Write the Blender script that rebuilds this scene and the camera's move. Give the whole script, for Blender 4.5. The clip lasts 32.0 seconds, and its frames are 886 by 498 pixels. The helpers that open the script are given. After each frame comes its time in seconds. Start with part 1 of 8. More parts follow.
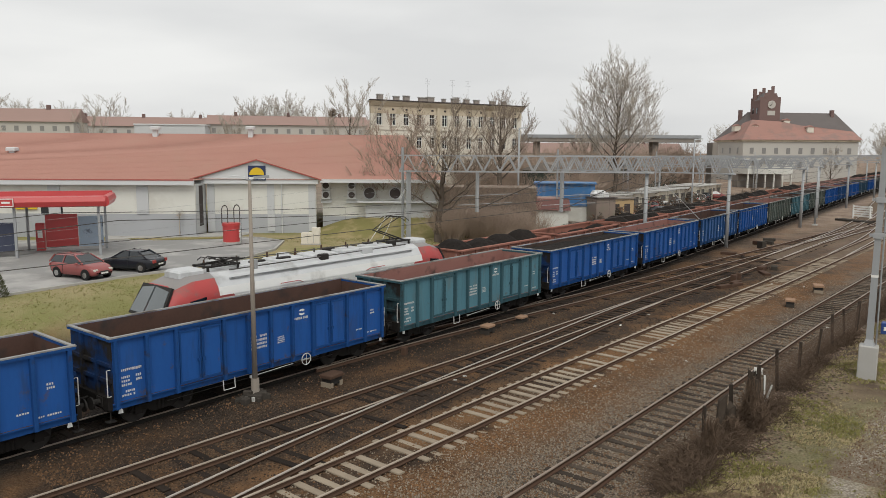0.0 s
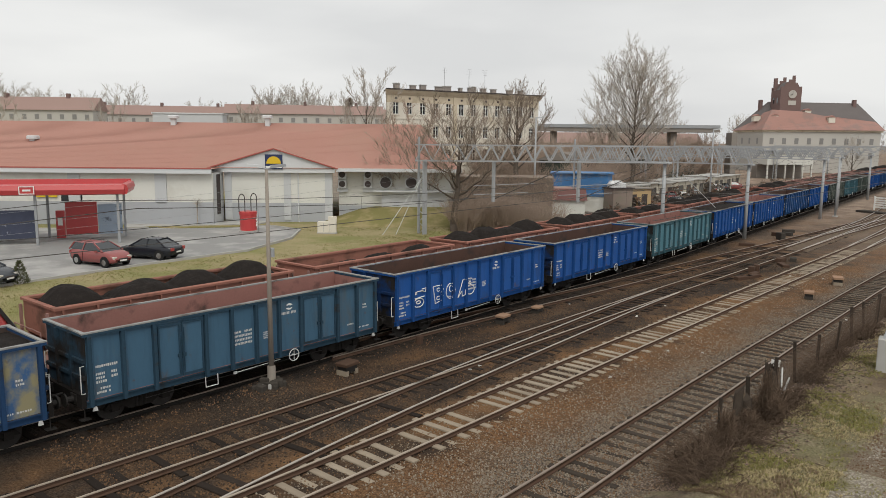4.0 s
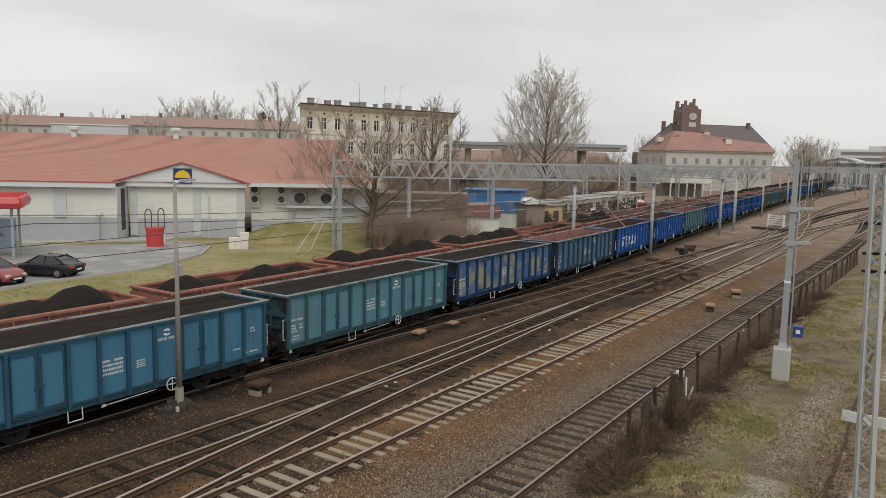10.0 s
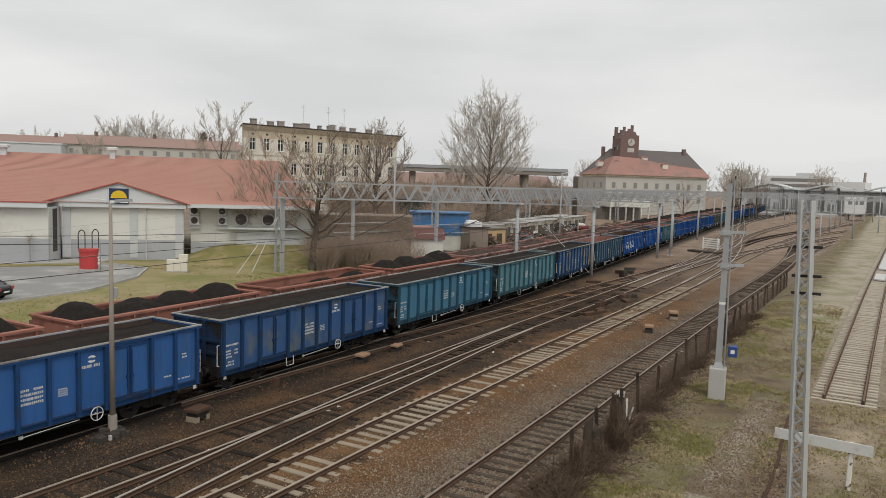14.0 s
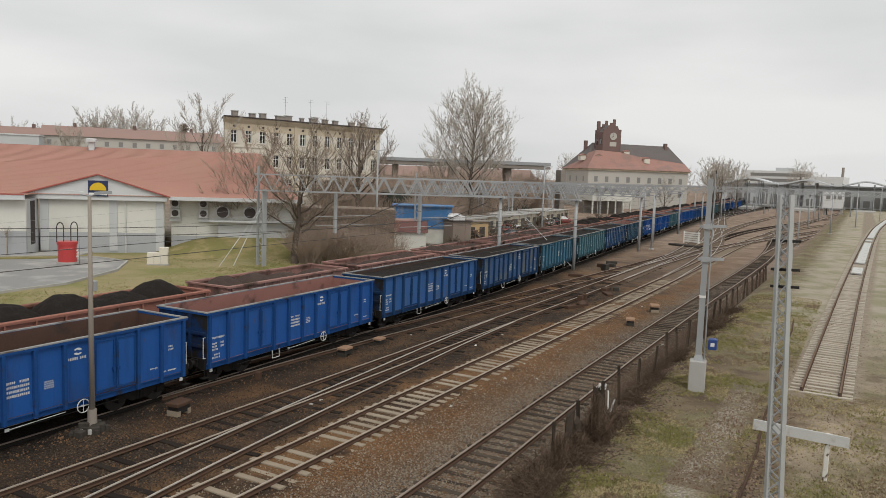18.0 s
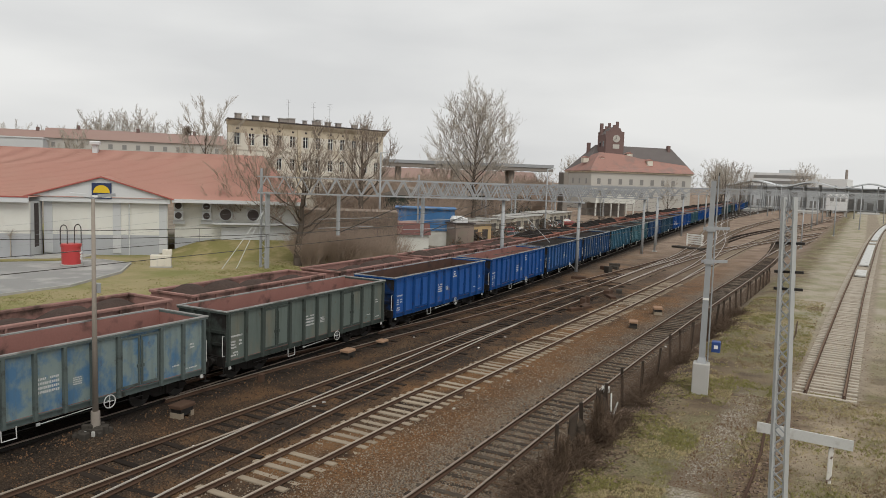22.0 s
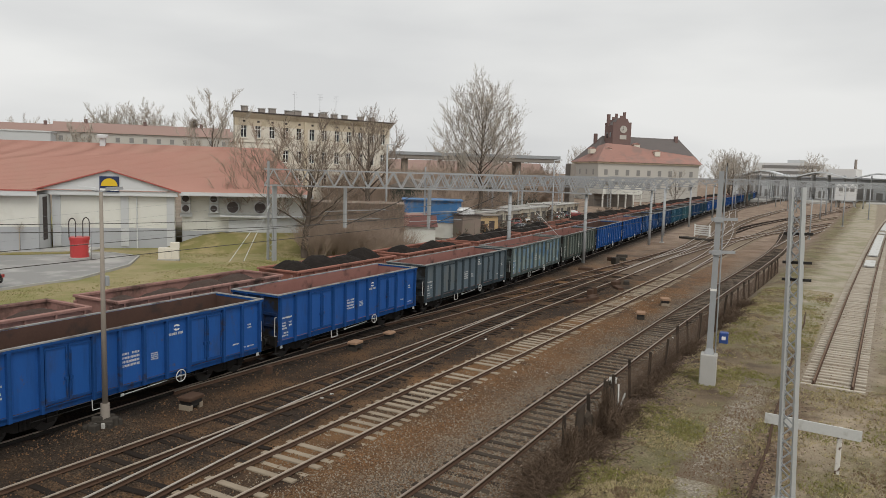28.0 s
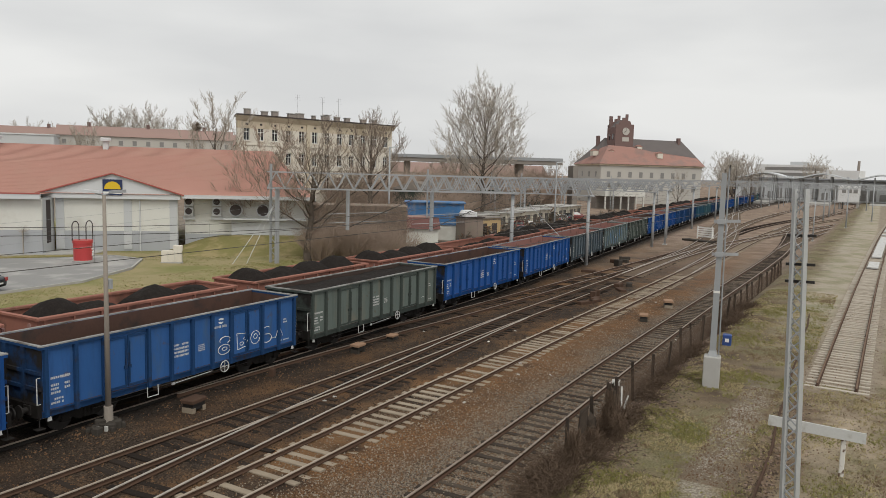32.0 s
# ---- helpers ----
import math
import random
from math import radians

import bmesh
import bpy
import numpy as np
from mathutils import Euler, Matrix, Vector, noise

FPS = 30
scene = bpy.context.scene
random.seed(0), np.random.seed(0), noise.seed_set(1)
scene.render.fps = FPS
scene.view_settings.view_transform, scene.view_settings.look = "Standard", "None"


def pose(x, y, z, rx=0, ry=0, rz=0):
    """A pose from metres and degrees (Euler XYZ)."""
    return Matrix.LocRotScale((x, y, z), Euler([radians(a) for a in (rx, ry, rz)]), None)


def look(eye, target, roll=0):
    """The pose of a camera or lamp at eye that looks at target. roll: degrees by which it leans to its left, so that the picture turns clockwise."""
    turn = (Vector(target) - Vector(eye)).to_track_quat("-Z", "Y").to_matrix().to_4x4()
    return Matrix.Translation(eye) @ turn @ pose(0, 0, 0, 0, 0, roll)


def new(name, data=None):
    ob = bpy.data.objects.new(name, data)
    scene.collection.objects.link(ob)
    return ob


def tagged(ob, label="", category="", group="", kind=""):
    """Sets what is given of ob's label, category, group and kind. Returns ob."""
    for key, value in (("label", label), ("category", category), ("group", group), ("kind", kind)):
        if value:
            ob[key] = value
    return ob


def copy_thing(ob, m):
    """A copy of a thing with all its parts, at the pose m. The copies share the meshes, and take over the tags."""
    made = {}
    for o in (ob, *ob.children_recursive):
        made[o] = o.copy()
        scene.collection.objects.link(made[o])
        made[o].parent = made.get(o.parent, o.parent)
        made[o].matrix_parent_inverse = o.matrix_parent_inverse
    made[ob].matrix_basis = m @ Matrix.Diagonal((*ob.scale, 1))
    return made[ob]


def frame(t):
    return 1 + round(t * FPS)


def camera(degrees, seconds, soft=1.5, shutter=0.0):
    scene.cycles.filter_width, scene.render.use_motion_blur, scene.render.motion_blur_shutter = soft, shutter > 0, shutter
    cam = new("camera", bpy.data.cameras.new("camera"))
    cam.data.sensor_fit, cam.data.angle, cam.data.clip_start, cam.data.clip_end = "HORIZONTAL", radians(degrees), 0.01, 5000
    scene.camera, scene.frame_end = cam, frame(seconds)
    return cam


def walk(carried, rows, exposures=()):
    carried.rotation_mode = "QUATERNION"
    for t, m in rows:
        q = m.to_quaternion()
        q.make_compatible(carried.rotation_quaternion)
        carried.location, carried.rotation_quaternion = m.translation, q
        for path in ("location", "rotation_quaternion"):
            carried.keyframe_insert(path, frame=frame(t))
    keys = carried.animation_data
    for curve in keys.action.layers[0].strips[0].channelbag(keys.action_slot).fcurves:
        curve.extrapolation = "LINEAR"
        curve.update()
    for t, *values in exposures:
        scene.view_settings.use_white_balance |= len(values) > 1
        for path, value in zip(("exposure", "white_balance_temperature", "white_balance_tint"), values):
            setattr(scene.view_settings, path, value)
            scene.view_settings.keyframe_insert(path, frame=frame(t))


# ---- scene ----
EYE = (0.0, 0.0, 9.35)          # on the road bridge over the tracks
cam = camera(61.78, 32.0, soft=0.8)


def aim(heading, pitch, roll):
    """A camera pose at the bridge rail: heading in degrees left of the tracks, pitch upwards, roll as look() takes it."""
    a, p = radians(heading), radians(pitch)
    return look(EYE, (EYE[0] + math.cos(a) * math.cos(p), EYE[1] + math.sin(a) * math.cos(p), EYE[2] + math.sin(p)), roll)


# seconds, heading, pitch, roll
PATH = [
    (0, 40.49, -7.58, 0.37), (0.5, 41.37, -7.60, 0.29), (1, 41.86, -7.65, 0.27),
    (1.5, 42.03, -7.74, 0.28), (2, 41.97, -7.83, 0.32), (2.5, 41.90, -7.92, 0.37), (3, 41.84, -8.10, 0.38),
    (3.5, 41.76, -8.28, 0.45), (5.5, 41.68, -8.53, 0.63), (6, 41.74, -8.56, 0.64), (6.5, 41.80, -8.59, 0.65),
    (7, 41.83, -8.59, 0.61), (7.5, 41.81, -8.55, 0.65), (8, 41.76, -8.50, 0.73), (8.5, 41.27, -8.41, 0.84),
    (9, 39.61, -8.10, 0.98), (9.5, 37.43, -7.69, 1.12), (10, 35.16, -7.06, 1.24),
    (10.5, 33.13, -6.50, 1.45), (11, 31.86, -6.02, 1.55), (11.5, 31.40, -5.66, 1.64),
    (12, 31.26, -5.47, 1.70), (12.5, 31.21, -5.33, 1.70), (13, 31.12, -5.24, 1.70), (13.5, 30.96, -5.22, 1.74),
    (14, 30.86, -5.22, 1.77), (14.5, 30.80, -5.21, 1.78), (16.5, 30.19, -5.27, 1.92), (17, 29.94, -5.48, 1.98),
    (17.5, 29.66, -5.66, 2.00), (18, 29.51, -5.69, 1.99), (18.5, 29.45, -5.68, 1.99), (19, 29.46, -5.67, 1.96),
    (19.5, 29.50, -5.61, 2.02), (20, 29.57, -5.55, 2.00), (20.5, 29.63, -5.50, 1.97), (21, 29.66, -5.48, 2.01),
    (21.5, 29.68, -5.44, 1.96), (22, 29.74, -5.52, 1.96), (22.5, 29.82, -5.59, 1.95), (23, 29.87, -5.58, 1.96),
    (23.5, 29.86, -5.56, 1.99), (24, 29.81, -5.65, 1.96), (24.5, 29.78, -5.82, 1.94), (25, 29.76, -5.91, 1.96),
    (25.5, 29.79, -5.95, 1.88), (27.5, 30.16, -6.21, 1.74), (28, 30.25, -6.17, 1.70), (28.5, 30.34, -6.10, 1.73),
    (29, 30.34, -6.06, 1.78), (29.5, 30.34, -6.03, 1.74), (30, 30.34, -6.03, 1.73), (30.5, 30.34, -6.02, 1.72),
    (31, 30.39, -6.03, 1.70), (31.5, 30.40, -6.04, 1.68), (32, 30.46, -5.99, 1.58),
]
walk(cam, [(t, aim(h, p, r)) for t, h, p, r in PATH], [(0, 0.12), (9, 0.12), (10, 0.04), (14, 0.04), (18, 0.05), (32, 0.05)])

# ---- light: an overcast winter day ----
world = bpy.data.worlds.new("overcast_sky")
scene.world = world
world.use_nodes = True
wn, wl = world.node_tree.nodes, world.node_tree.links
wn.clear()
sky = wn.new("ShaderNodeTexSky")
sky.sky_type, sky.sun_disc, sky.sun_elevation, sky.sun_rotation = "NISHITA", False, radians(28), radians(200)
sky.dust_density, sky.air_density = 4.0, 1.5
grey = wn.new("ShaderNodeHueSaturation")
grey.inputs["Saturation"].default_value, grey.inputs["Value"].default_value = 0.12, 0.1
tc, mp, nz = wn.new("ShaderNodeTexCoord"), wn.new("ShaderNodeMapping"), wn.new("ShaderNodeTexNoise")
mp.inputs["Scale"].default_value = (1.2, 1.2, 5.0)
nz.inputs["Scale"].default_value, nz.inputs["Detail"].default_value, nz.inputs["Roughness"].default_value = 1.6, 5.0, 0.45
ramp = wn.new("ShaderNodeValToRGB")
ramp.color_ramp.elements[0].position, ramp.color_ramp.elements[1].position = 0.36, 0.62
ramp.color_ramp.elements[0].color, ramp.color_ramp.elements[1].color = (0.615, 0.622, 0.624, 1), (0.765, 0.768, 0.757, 1)
wmix, bg, wo = wn.new("ShaderNodeMix"), wn.new("ShaderNodeBackground"), wn.new("ShaderNodeOutputWorld")
wmix.data_type = "RGBA"
wmix.inputs["Factor"].default_value = 0.12
wl.new(tc.outputs["Generated"], mp.inputs["Vector"])
wl.new(mp.outputs["Vector"], nz.inputs["Vector"])
wl.new(nz.outputs["Fac"], ramp.inputs["Fac"])
wl.new(sky.outputs["Color"], grey.inputs["Color"])
wl.new(ramp.outputs["Color"], wmix.inputs["A"])
wl.new(grey.outputs["Color"], wmix.inputs["B"])
wl.new(wmix.outputs["Result"], bg.inputs["Color"])
wl.new(bg.outputs["Background"], wo.inputs["Surface"])
bg.inputs["Strength"].default_value = 1.1
sun = new("sun", bpy.data.lights.new("sun", "SUN"))
sun.data.energy, sun.data.angle, sun.data.color = 1.45, radians(30), (1.0, 0.975, 0.89)
sun.matrix_world = look((0, 0, 60), (30, 31, 0))

# ---- materials ----
def material(name, a, b=None, rough=0.8, metal=0.0, scale=3.0, fine=40.0, bump=0.15, spread=0.5, detail=6.0, stretch=(1, 1, 1), c=None, c_scale=0.6, c_at=0.62, c_soft=0.08, spec=None, rnd=0.0):
    """Two colours mixed by a coarse and a fine noise in the thing's own space; c: blotches of a third colour; rnd: how much single pieces differ."""
    m = bpy.data.materials.new(name)
    m.use_nodes = True
    n, l = m.node_tree.nodes, m.node_tree.links
    p = n["Principled BSDF"]
    p.inputs["Roughness"].default_value, p.inputs["Metallic"].default_value = rough, metal
    p.inputs["Specular IOR Level"].default_value = spec if spec is not None else 0.1 if rough >= 0.7 else 0.35 if rough >= 0.5 else 0.5
    b = b or tuple(v * 0.7 for v in a)
    co, mapping = n.new("ShaderNodeTexCoord"), n.new("ShaderNodeMapping")
    mapping.inputs["Scale"].default_value = stretch
    l.new(co.outputs["Object"], mapping.inputs["Vector"])
    coarse, grain = n.new("ShaderNodeTexNoise"), n.new("ShaderNodeTexNoise")
    for t, s in ((coarse, scale), (grain, fine)):
        t.inputs["Scale"].default_value, t.inputs["Detail"].default_value = s, detail
        l.new(mapping.outputs["Vector"], t.inputs["Vector"])
    add = n.new("ShaderNodeMath")
    add.operation = "ADD"
    half = n.new("ShaderNodeMath")
    half.operation = "MULTIPLY_ADD"
    half.inputs[1].default_value, half.inputs[2].default_value = spread, 0.25 - spread * 0.25
    l.new(coarse.outputs["Fac"], add.inputs[0])
    l.new(grain.outputs["Fac"], add.inputs[1])
    l.new(add.outputs["Value"], half.inputs[0])
    fac = half.outputs["Value"]
    if rnd:
        info, ma = n.new("ShaderNodeObjectInfo"), n.new("ShaderNodeMath")
        ma.operation = "MULTIPLY_ADD"
        ma.inputs[1].default_value = rnd
        l.new(info.outputs["Random"], ma.inputs[0])
        l.new(fac, ma.inputs[2])
        fac = ma.outputs["Value"]
    mix = n.new("ShaderNodeMix")
    mix.data_type = "RGBA"
    mix.inputs["A"].default_value, mix.inputs["B"].default_value = (*a, 1), (*b, 1)
    l.new(fac, mix.inputs["Factor"])
    out = mix.outputs["Result"]
    if c:
        blot, cr, mix2 = n.new("ShaderNodeTexNoise"), n.new("ShaderNodeValToRGB"), n.new("ShaderNodeMix")
        blot.inputs["Scale"].default_value, blot.inputs["Detail"].default_value, blot.inputs["Roughness"].default_value = c_scale, 8.0, 0.6
        cr.color_ramp.elements[0].position, cr.color_ramp.elements[1].position = c_at - c_soft, c_at + c_soft
        mix2.data_type = "RGBA"
        mix2.inputs["B"].default_value = (*c, 1)
        if rnd:
            off = n.new("ShaderNodeVectorMath")
            off.operation = "ADD"
            l.new(mapping.outputs["Vector"], off.inputs[0])
            l.new(info.outputs["Location"], off.inputs[1])
            l.new(off.outputs["Vector"], blot.inputs["Vector"])
        else:
            l.new(mapping.outputs["Vector"], blot.inputs["Vector"])
        l.new(blot.outputs["Fac"], cr.inputs["Fac"])
        l.new(cr.outputs["Color"], mix2.inputs["Factor"])
        l.new(out, mix2.inputs["A"])
        out = mix2.outputs["Result"]
    l.new(out, p.inputs["Base Color"])
    if bump:
        bm_ = n.new("ShaderNodeBump")
        bm_.inputs["Strength"].default_value, bm_.inputs["Distance"].default_value = bump, 0.02
        l.new(add.outputs["Value"], bm_.inputs["Height"])
        l.new(bm_.outputs["Normal"], p.inputs["Normal"])
    return m


def glass_material(name, tint=(0.03, 0.04, 0.05), rough=0.08):
    m = material(name, tint, tuple(v * 0.6 for v in tint), rough=rough, scale=0.5, bump=0.0, spec=0.8)
    return m


M_RAIL = material("rail_side_rust", (0.11, 0.066, 0.045), (0.06, 0.037, 0.027), rough=0.8, metal=0.0, scale=2)
M_RAILTOP = material("rail_head_worn", (0.66, 0.63, 0.60), (0.46, 0.42, 0.38), rough=0.5, metal=0.55, scale=0.4, bump=0.03)
M_RAILTAN = material("rail_head_tan", (0.50, 0.425, 0.35), (0.34, 0.275, 0.22), rough=0.55, metal=0.3, scale=0.4, bump=0.04)
M_RAILWORN = material("rail_head_part_worn", (0.60, 0.55, 0.50), (0.40, 0.35, 0.30), rough=0.5, metal=0.4, scale=0.4, bump=0.04)
M_RAILDULL = material("rail_head_dull", (0.40, 0.33, 0.28), (0.24, 0.19, 0.15), rough=0.5, metal=0.5, scale=0.6, bump=0.05)
M_WOOD = material("sleeper_wood", (0.062, 0.046, 0.036), (0.022, 0.017, 0.014), rough=0.9, scale=2, fine=25, stretch=(4, 1, 1), rnd=0.5, bump=0.3)
M_CONC_SL = material("sleeper_concrete", (0.43, 0.365, 0.28), (0.25, 0.205, 0.155), rough=0.9, scale=2, rnd=0.4)
M_CONC_NEW = material("sleeper_concrete_pale", (0.54, 0.49, 0.42), (0.38, 0.335, 0.28), rough=0.9, scale=2, rnd=0.4)
M_CONC = material("grey_concrete", (0.48, 0.47, 0.45), (0.34, 0.33, 0.31), rough=0.85, scale=1.2, c=(0.25, 0.23, 0.2), c_at=0.68)
M_GALV = material("galvanised_steel", (0.42, 0.43, 0.44), (0.30, 0.31, 0.32), rough=0.55, metal=0.1, scale=1.5, bump=0.05)
M_STEELGREY = material("grey_painted_steel", (0.36, 0.37, 0.38), (0.25, 0.26, 0.27), rough=0.6, scale=1.5, bump=0.05)
M_DARK = material("dark_running_gear", (0.022, 0.019, 0.018), (0.012, 0.011, 0.010), rough=0.85, scale=4)
M_BLACKSTEEL = material("greasy_dark_steel", (0.045, 0.041, 0.038), (0.022, 0.02, 0.019), rough=0.6, metal=0.4, scale=6)
M_WHITE = material("white_paint", (0.8, 0.8, 0.78), (0.66, 0.65, 0.62), rough=0.6, scale=2, bump=0.05)
M_WIRE = material("overhead_wire_metal", (0.12, 0.11, 0.10), (0.07, 0.065, 0.06), rough=0.6, metal=0.5, bump=0.0)


# ---- mesh helpers ----
class Shape:
    """Vertices, faces and material slots of one mesh."""

    def __init__(self):
        self.v, self.f, self.m = [], [], []

    def add(self, verts, faces, slot=0):
        k = len(self.v)
        self.v += [tuple(p) for p in verts]
        self.f += [tuple(i + k for i in q) for q in faces]
        self.m += [slot] * len(faces)
        return self

    def box(self, x0, x1, y0, y1, z0, z1, slot=0, skip=()):
        vs = [(x, y, z) for z in (z0, z1) for x, y in ((x0, y0), (x1, y0), (x1, y1), (x0, y1))]
        fs = {"b": (3, 2, 1, 0), "t": (4, 5, 6, 7), "f": (0, 1, 5, 4), "r": (1, 2, 6, 5), "k": (2, 3, 7, 6), "l": (3, 0, 4, 7)}
        return self.add(vs, [q for k, q in fs.items() if k not in skip], slot)

    def bevel_box(self, x0, x1, y0, y1, z0, z1, b, slot=0):
        """A box whose upright and top edges are cut off by b."""
        ring = lambda d, z: [(x0 + b + d, y0 + d, z), (x1 - b - d, y0 + d, z), (x1 - d, y0 + b + d, z), (x1 - d, y1 - b - d, z), (x1 - b - d, y1 - d, z), (x0 + b + d, y1 - d, z), (x0 + d, y1 - b - d, z), (x0 + d, y0 + b + d, z)]
        vs = ring(0, z0) + ring(0, z1 - b) + ring(b, z1)
        fs = [tuple(range(7, -1, -1)), tuple(range(16, 24))]
        for k in (0, 8):
            fs += [(k + i, k + (i + 1) % 8, k + 8 + (i + 1) % 8, k + 8 + i) for i in range(8)]
        return self.add(vs, fs, slot)

    def prism(self, profile, axis, a, b, slot=0):
        """A closed outline, in the two other axes, drawn out along an axis from a to b."""
        n = len(profile)
        put = {"x": lambda p, s: (s, p[0], p[1]), "y": lambda p, s: (p[0], s, p[1]), "z": lambda p, s: (p[0], p[1], s)}[axis]
        vs = [put(p, a) for p in profile] + [put(p, b) for p in profile]
        fs = [tuple(range(n - 1, -1, -1)), tuple(range(n, 2 * n))] + [(i, (i + 1) % n, n + (i + 1) % n, n + i) for i in range(n)]
        return self.add(vs, fs, slot)

    def rod(self, p, q, r, r2=None, n=8, slot=0, caps=True):
        p, q = Vector(p), Vector(q)
        d = (q - p).normalized()
        u = d.orthogonal().normalized()
        w = d.cross(u)
        r2 = r if r2 is None else r2
        vs = []
        for c, rr in ((p, r), (q, r2)):
            vs += [c + (u * math.cos(2 * math.pi * i / n) + w * math.sin(2 * math.pi * i / n)) * rr for i in range(n)]
        fs = [(i, (i + 1) % n, n + (i + 1) % n, n + i) for i in range(n)]
        if caps:
            fs += [tuple(range(n - 1, -1, -1)), tuple(range(n, 2 * n))]
        return self.add(vs, fs, slot)

    def path(self, pts, r, n=6, slot=0):
        return self.tube(pts, r, n, slot=slot)

    def tube(self, pts, r, n=6, closed=False, slot=0):
        """One bent round bar through a row of points."""
        pts = [Vector(p) for p in pts]
        m_, k, vs = len(pts), len(self.v), []
        up = (pts[1] - pts[0]).orthogonal().normalized()
        for i, p in enumerate(pts):
            a = pts[(i - 1) % m_] if closed or i else p
            b = pts[(i + 1) % m_] if closed or i < m_ - 1 else p
            d = (b - a).normalized()
            up = (up - d * up.dot(d)).normalized()
            w = d.cross(up)
            vs += [p + (up * math.cos(2 * math.pi * j / n) + w * math.sin(2 * math.pi * j / n)) * r for j in range(n)]
        fs = [(i * n + j, i * n + (j + 1) % n, (i + 1) % m_ * n + (j + 1) % n, (i + 1) % m_ * n + j) for i in range(m_ if closed else m_ - 1) for j in range(n)]
        return self.add(vs, fs, slot)

    def beam(self, p, q, w, h, slot=0):
        """A square bar from p to q."""
        p, q = Vector(p), Vector(q)
        d = (q - p).normalized()
        side = d.cross(Vector((0, 0, 1)))
        side = side.normalized() if side.length > 1e-4 else Vector((1, 0, 0))
        top = side.cross(d)
        vs = [c + side * (w / 2 * i) + top * (h / 2 * j) for c in (p, q) for i, j in ((-1, -1), (1, -1), (1, 1), (-1, 1))]
        return self.add(vs, [(3, 2, 1, 0), (4, 5, 6, 7), (0, 1, 5, 4), (1, 2, 6, 5), (2, 3, 7, 6), (3, 0, 4, 7)], slot)

    def mesh(self, name, *mats, smooth=False):
        me = bpy.data.meshes.new(name)
        me.from_pydata(self.v, [], self.f)
        for m in mats:
            me.materials.append(m)
        me.polygons.foreach_set("material_index", self.m)
        if smooth:
            me.polygons.foreach_set("use_smooth", [True] * len(self.f))
        me.update()
        return me


def part(name, shape, mat, parent=None, label="", smooth=False, m=None):
    """Links a shape, or a mesh that other parts share, as one object under a thing or a part."""
    data = shape
    if isinstance(shape, Shape):
        data = shape.mesh(name, *(mat if isinstance(mat, (list, tuple)) else [mat]), smooth=smooth)
    ob = new(name, data)
    if parent:
        ob.parent = parent
    if m is not None:
        ob.matrix_basis = m
    if label:
        ob["label"] = label
    return ob


def thing(name, label, category, m=None, group="", kind=""):
    ob = new(name)
    ob.empty_display_size = 0.2
    if m is not None:
        ob.matrix_basis = m
    return tagged(ob, label, category, group, kind)


def solid(name, shape, mat, label, category, m=None, group="", kind="", smooth=False):
    return tagged(part(name, shape, mat, None, "", smooth, m), label, category, group, kind)


def line_at(pts, s):
    """Piecewise smooth y for x along a list of (x, y)."""
    if s <= pts[0][0]:
        (x0, y0), (x1, y1) = pts[0], pts[1]
        return y0 + (y1 - y0) * (s - x0) / (x1 - x0)
    for i in range(len(pts) - 1):
        (x0, y0), (x1, y1) = pts[i], pts[i + 1]
        if s <= x1:
            def slope(k):
                a, b = pts[max(k - 1, 0)], pts[min(k + 1, len(pts) - 1)]
                return (b[1] - a[1]) / (b[0] - a[0])
            t, h = (s - x0) / (x1 - x0), x1 - x0
            return ((2 * t ** 3 - 3 * t * t + 1) * y0 + (t ** 3 - 2 * t * t + t) * h * slope(i) + (3 * t * t - 2 * t ** 3) * y1 + (t ** 3 - t * t) * h * slope(i + 1))
    (x0, y0), (x1, y1) = pts[-2], pts[-1]
    return y1 + (y1 - y0) / (x1 - x0) * (s - x1)

# ---- ground ----
# centre lines of the tracks: x along the line, y to its left
NEAR_LINE = [(-120, 22.8), (-20, 24.2), (0, 24.65), (10, 24.85), (20, 25.1), (30, 25.5), (40, 25.9), (50, 26.25), (62, 27.0), (83, 28.9), (124, 32.5), (164, 35.8), (210, 39.3), (250, 41.8), (300, 44.6), (350, 48.0), (400, 55.0), (480, 75.0), (620, 125.0)]
FAR_LINE = [(x, y + 4.5) for x, y in NEAR_LINE]
SIDING = [(-60, 9.6), (0, 10.1), (17, 10.35), (28, 10.65), (41, 10.85), (60, 10.9), (85, 10.75), (108, 11.0), (130, 12.2), (150, 13.6), (170, 14.2)]
MAIN = [(-60, 15.3), (0, 15.55), (15, 15.7), (30, 15.95), (60, 16.15), (100, 16.5), (130, 16.8), (153, 16.2), (185, 13.0), (230, 6.0), (272, -2.5), (330, -14.0)]
LOOP = [(-60, 19.9), (10, 19.95), (30, 20.0), (46, 20.15), (70, 20.3), (100, 20.8), (130, 21.6), (160, 21.2), (200, 17.5), (260, 9.0), (330, -3.0)]
LINK = [(-12, 15.6), (4, 16.5), (14, 17.8), (22, 18.6), (30, 19.2), (38, 19.8), (46, 20.15)]
LEAD = [(10, 24.85), (18, 24.95), (26, 24.85), (34, 24.4), (43, 23.75), (54, 23.3), (65, 22.8), (80, 22.1), (100, 21.4), (112, 21.15)]
LADDER = [(120, 21.4), (145, 23.6), (180, 28.5), (215, 34.0), (250, 39.5), (280, 46.0)]
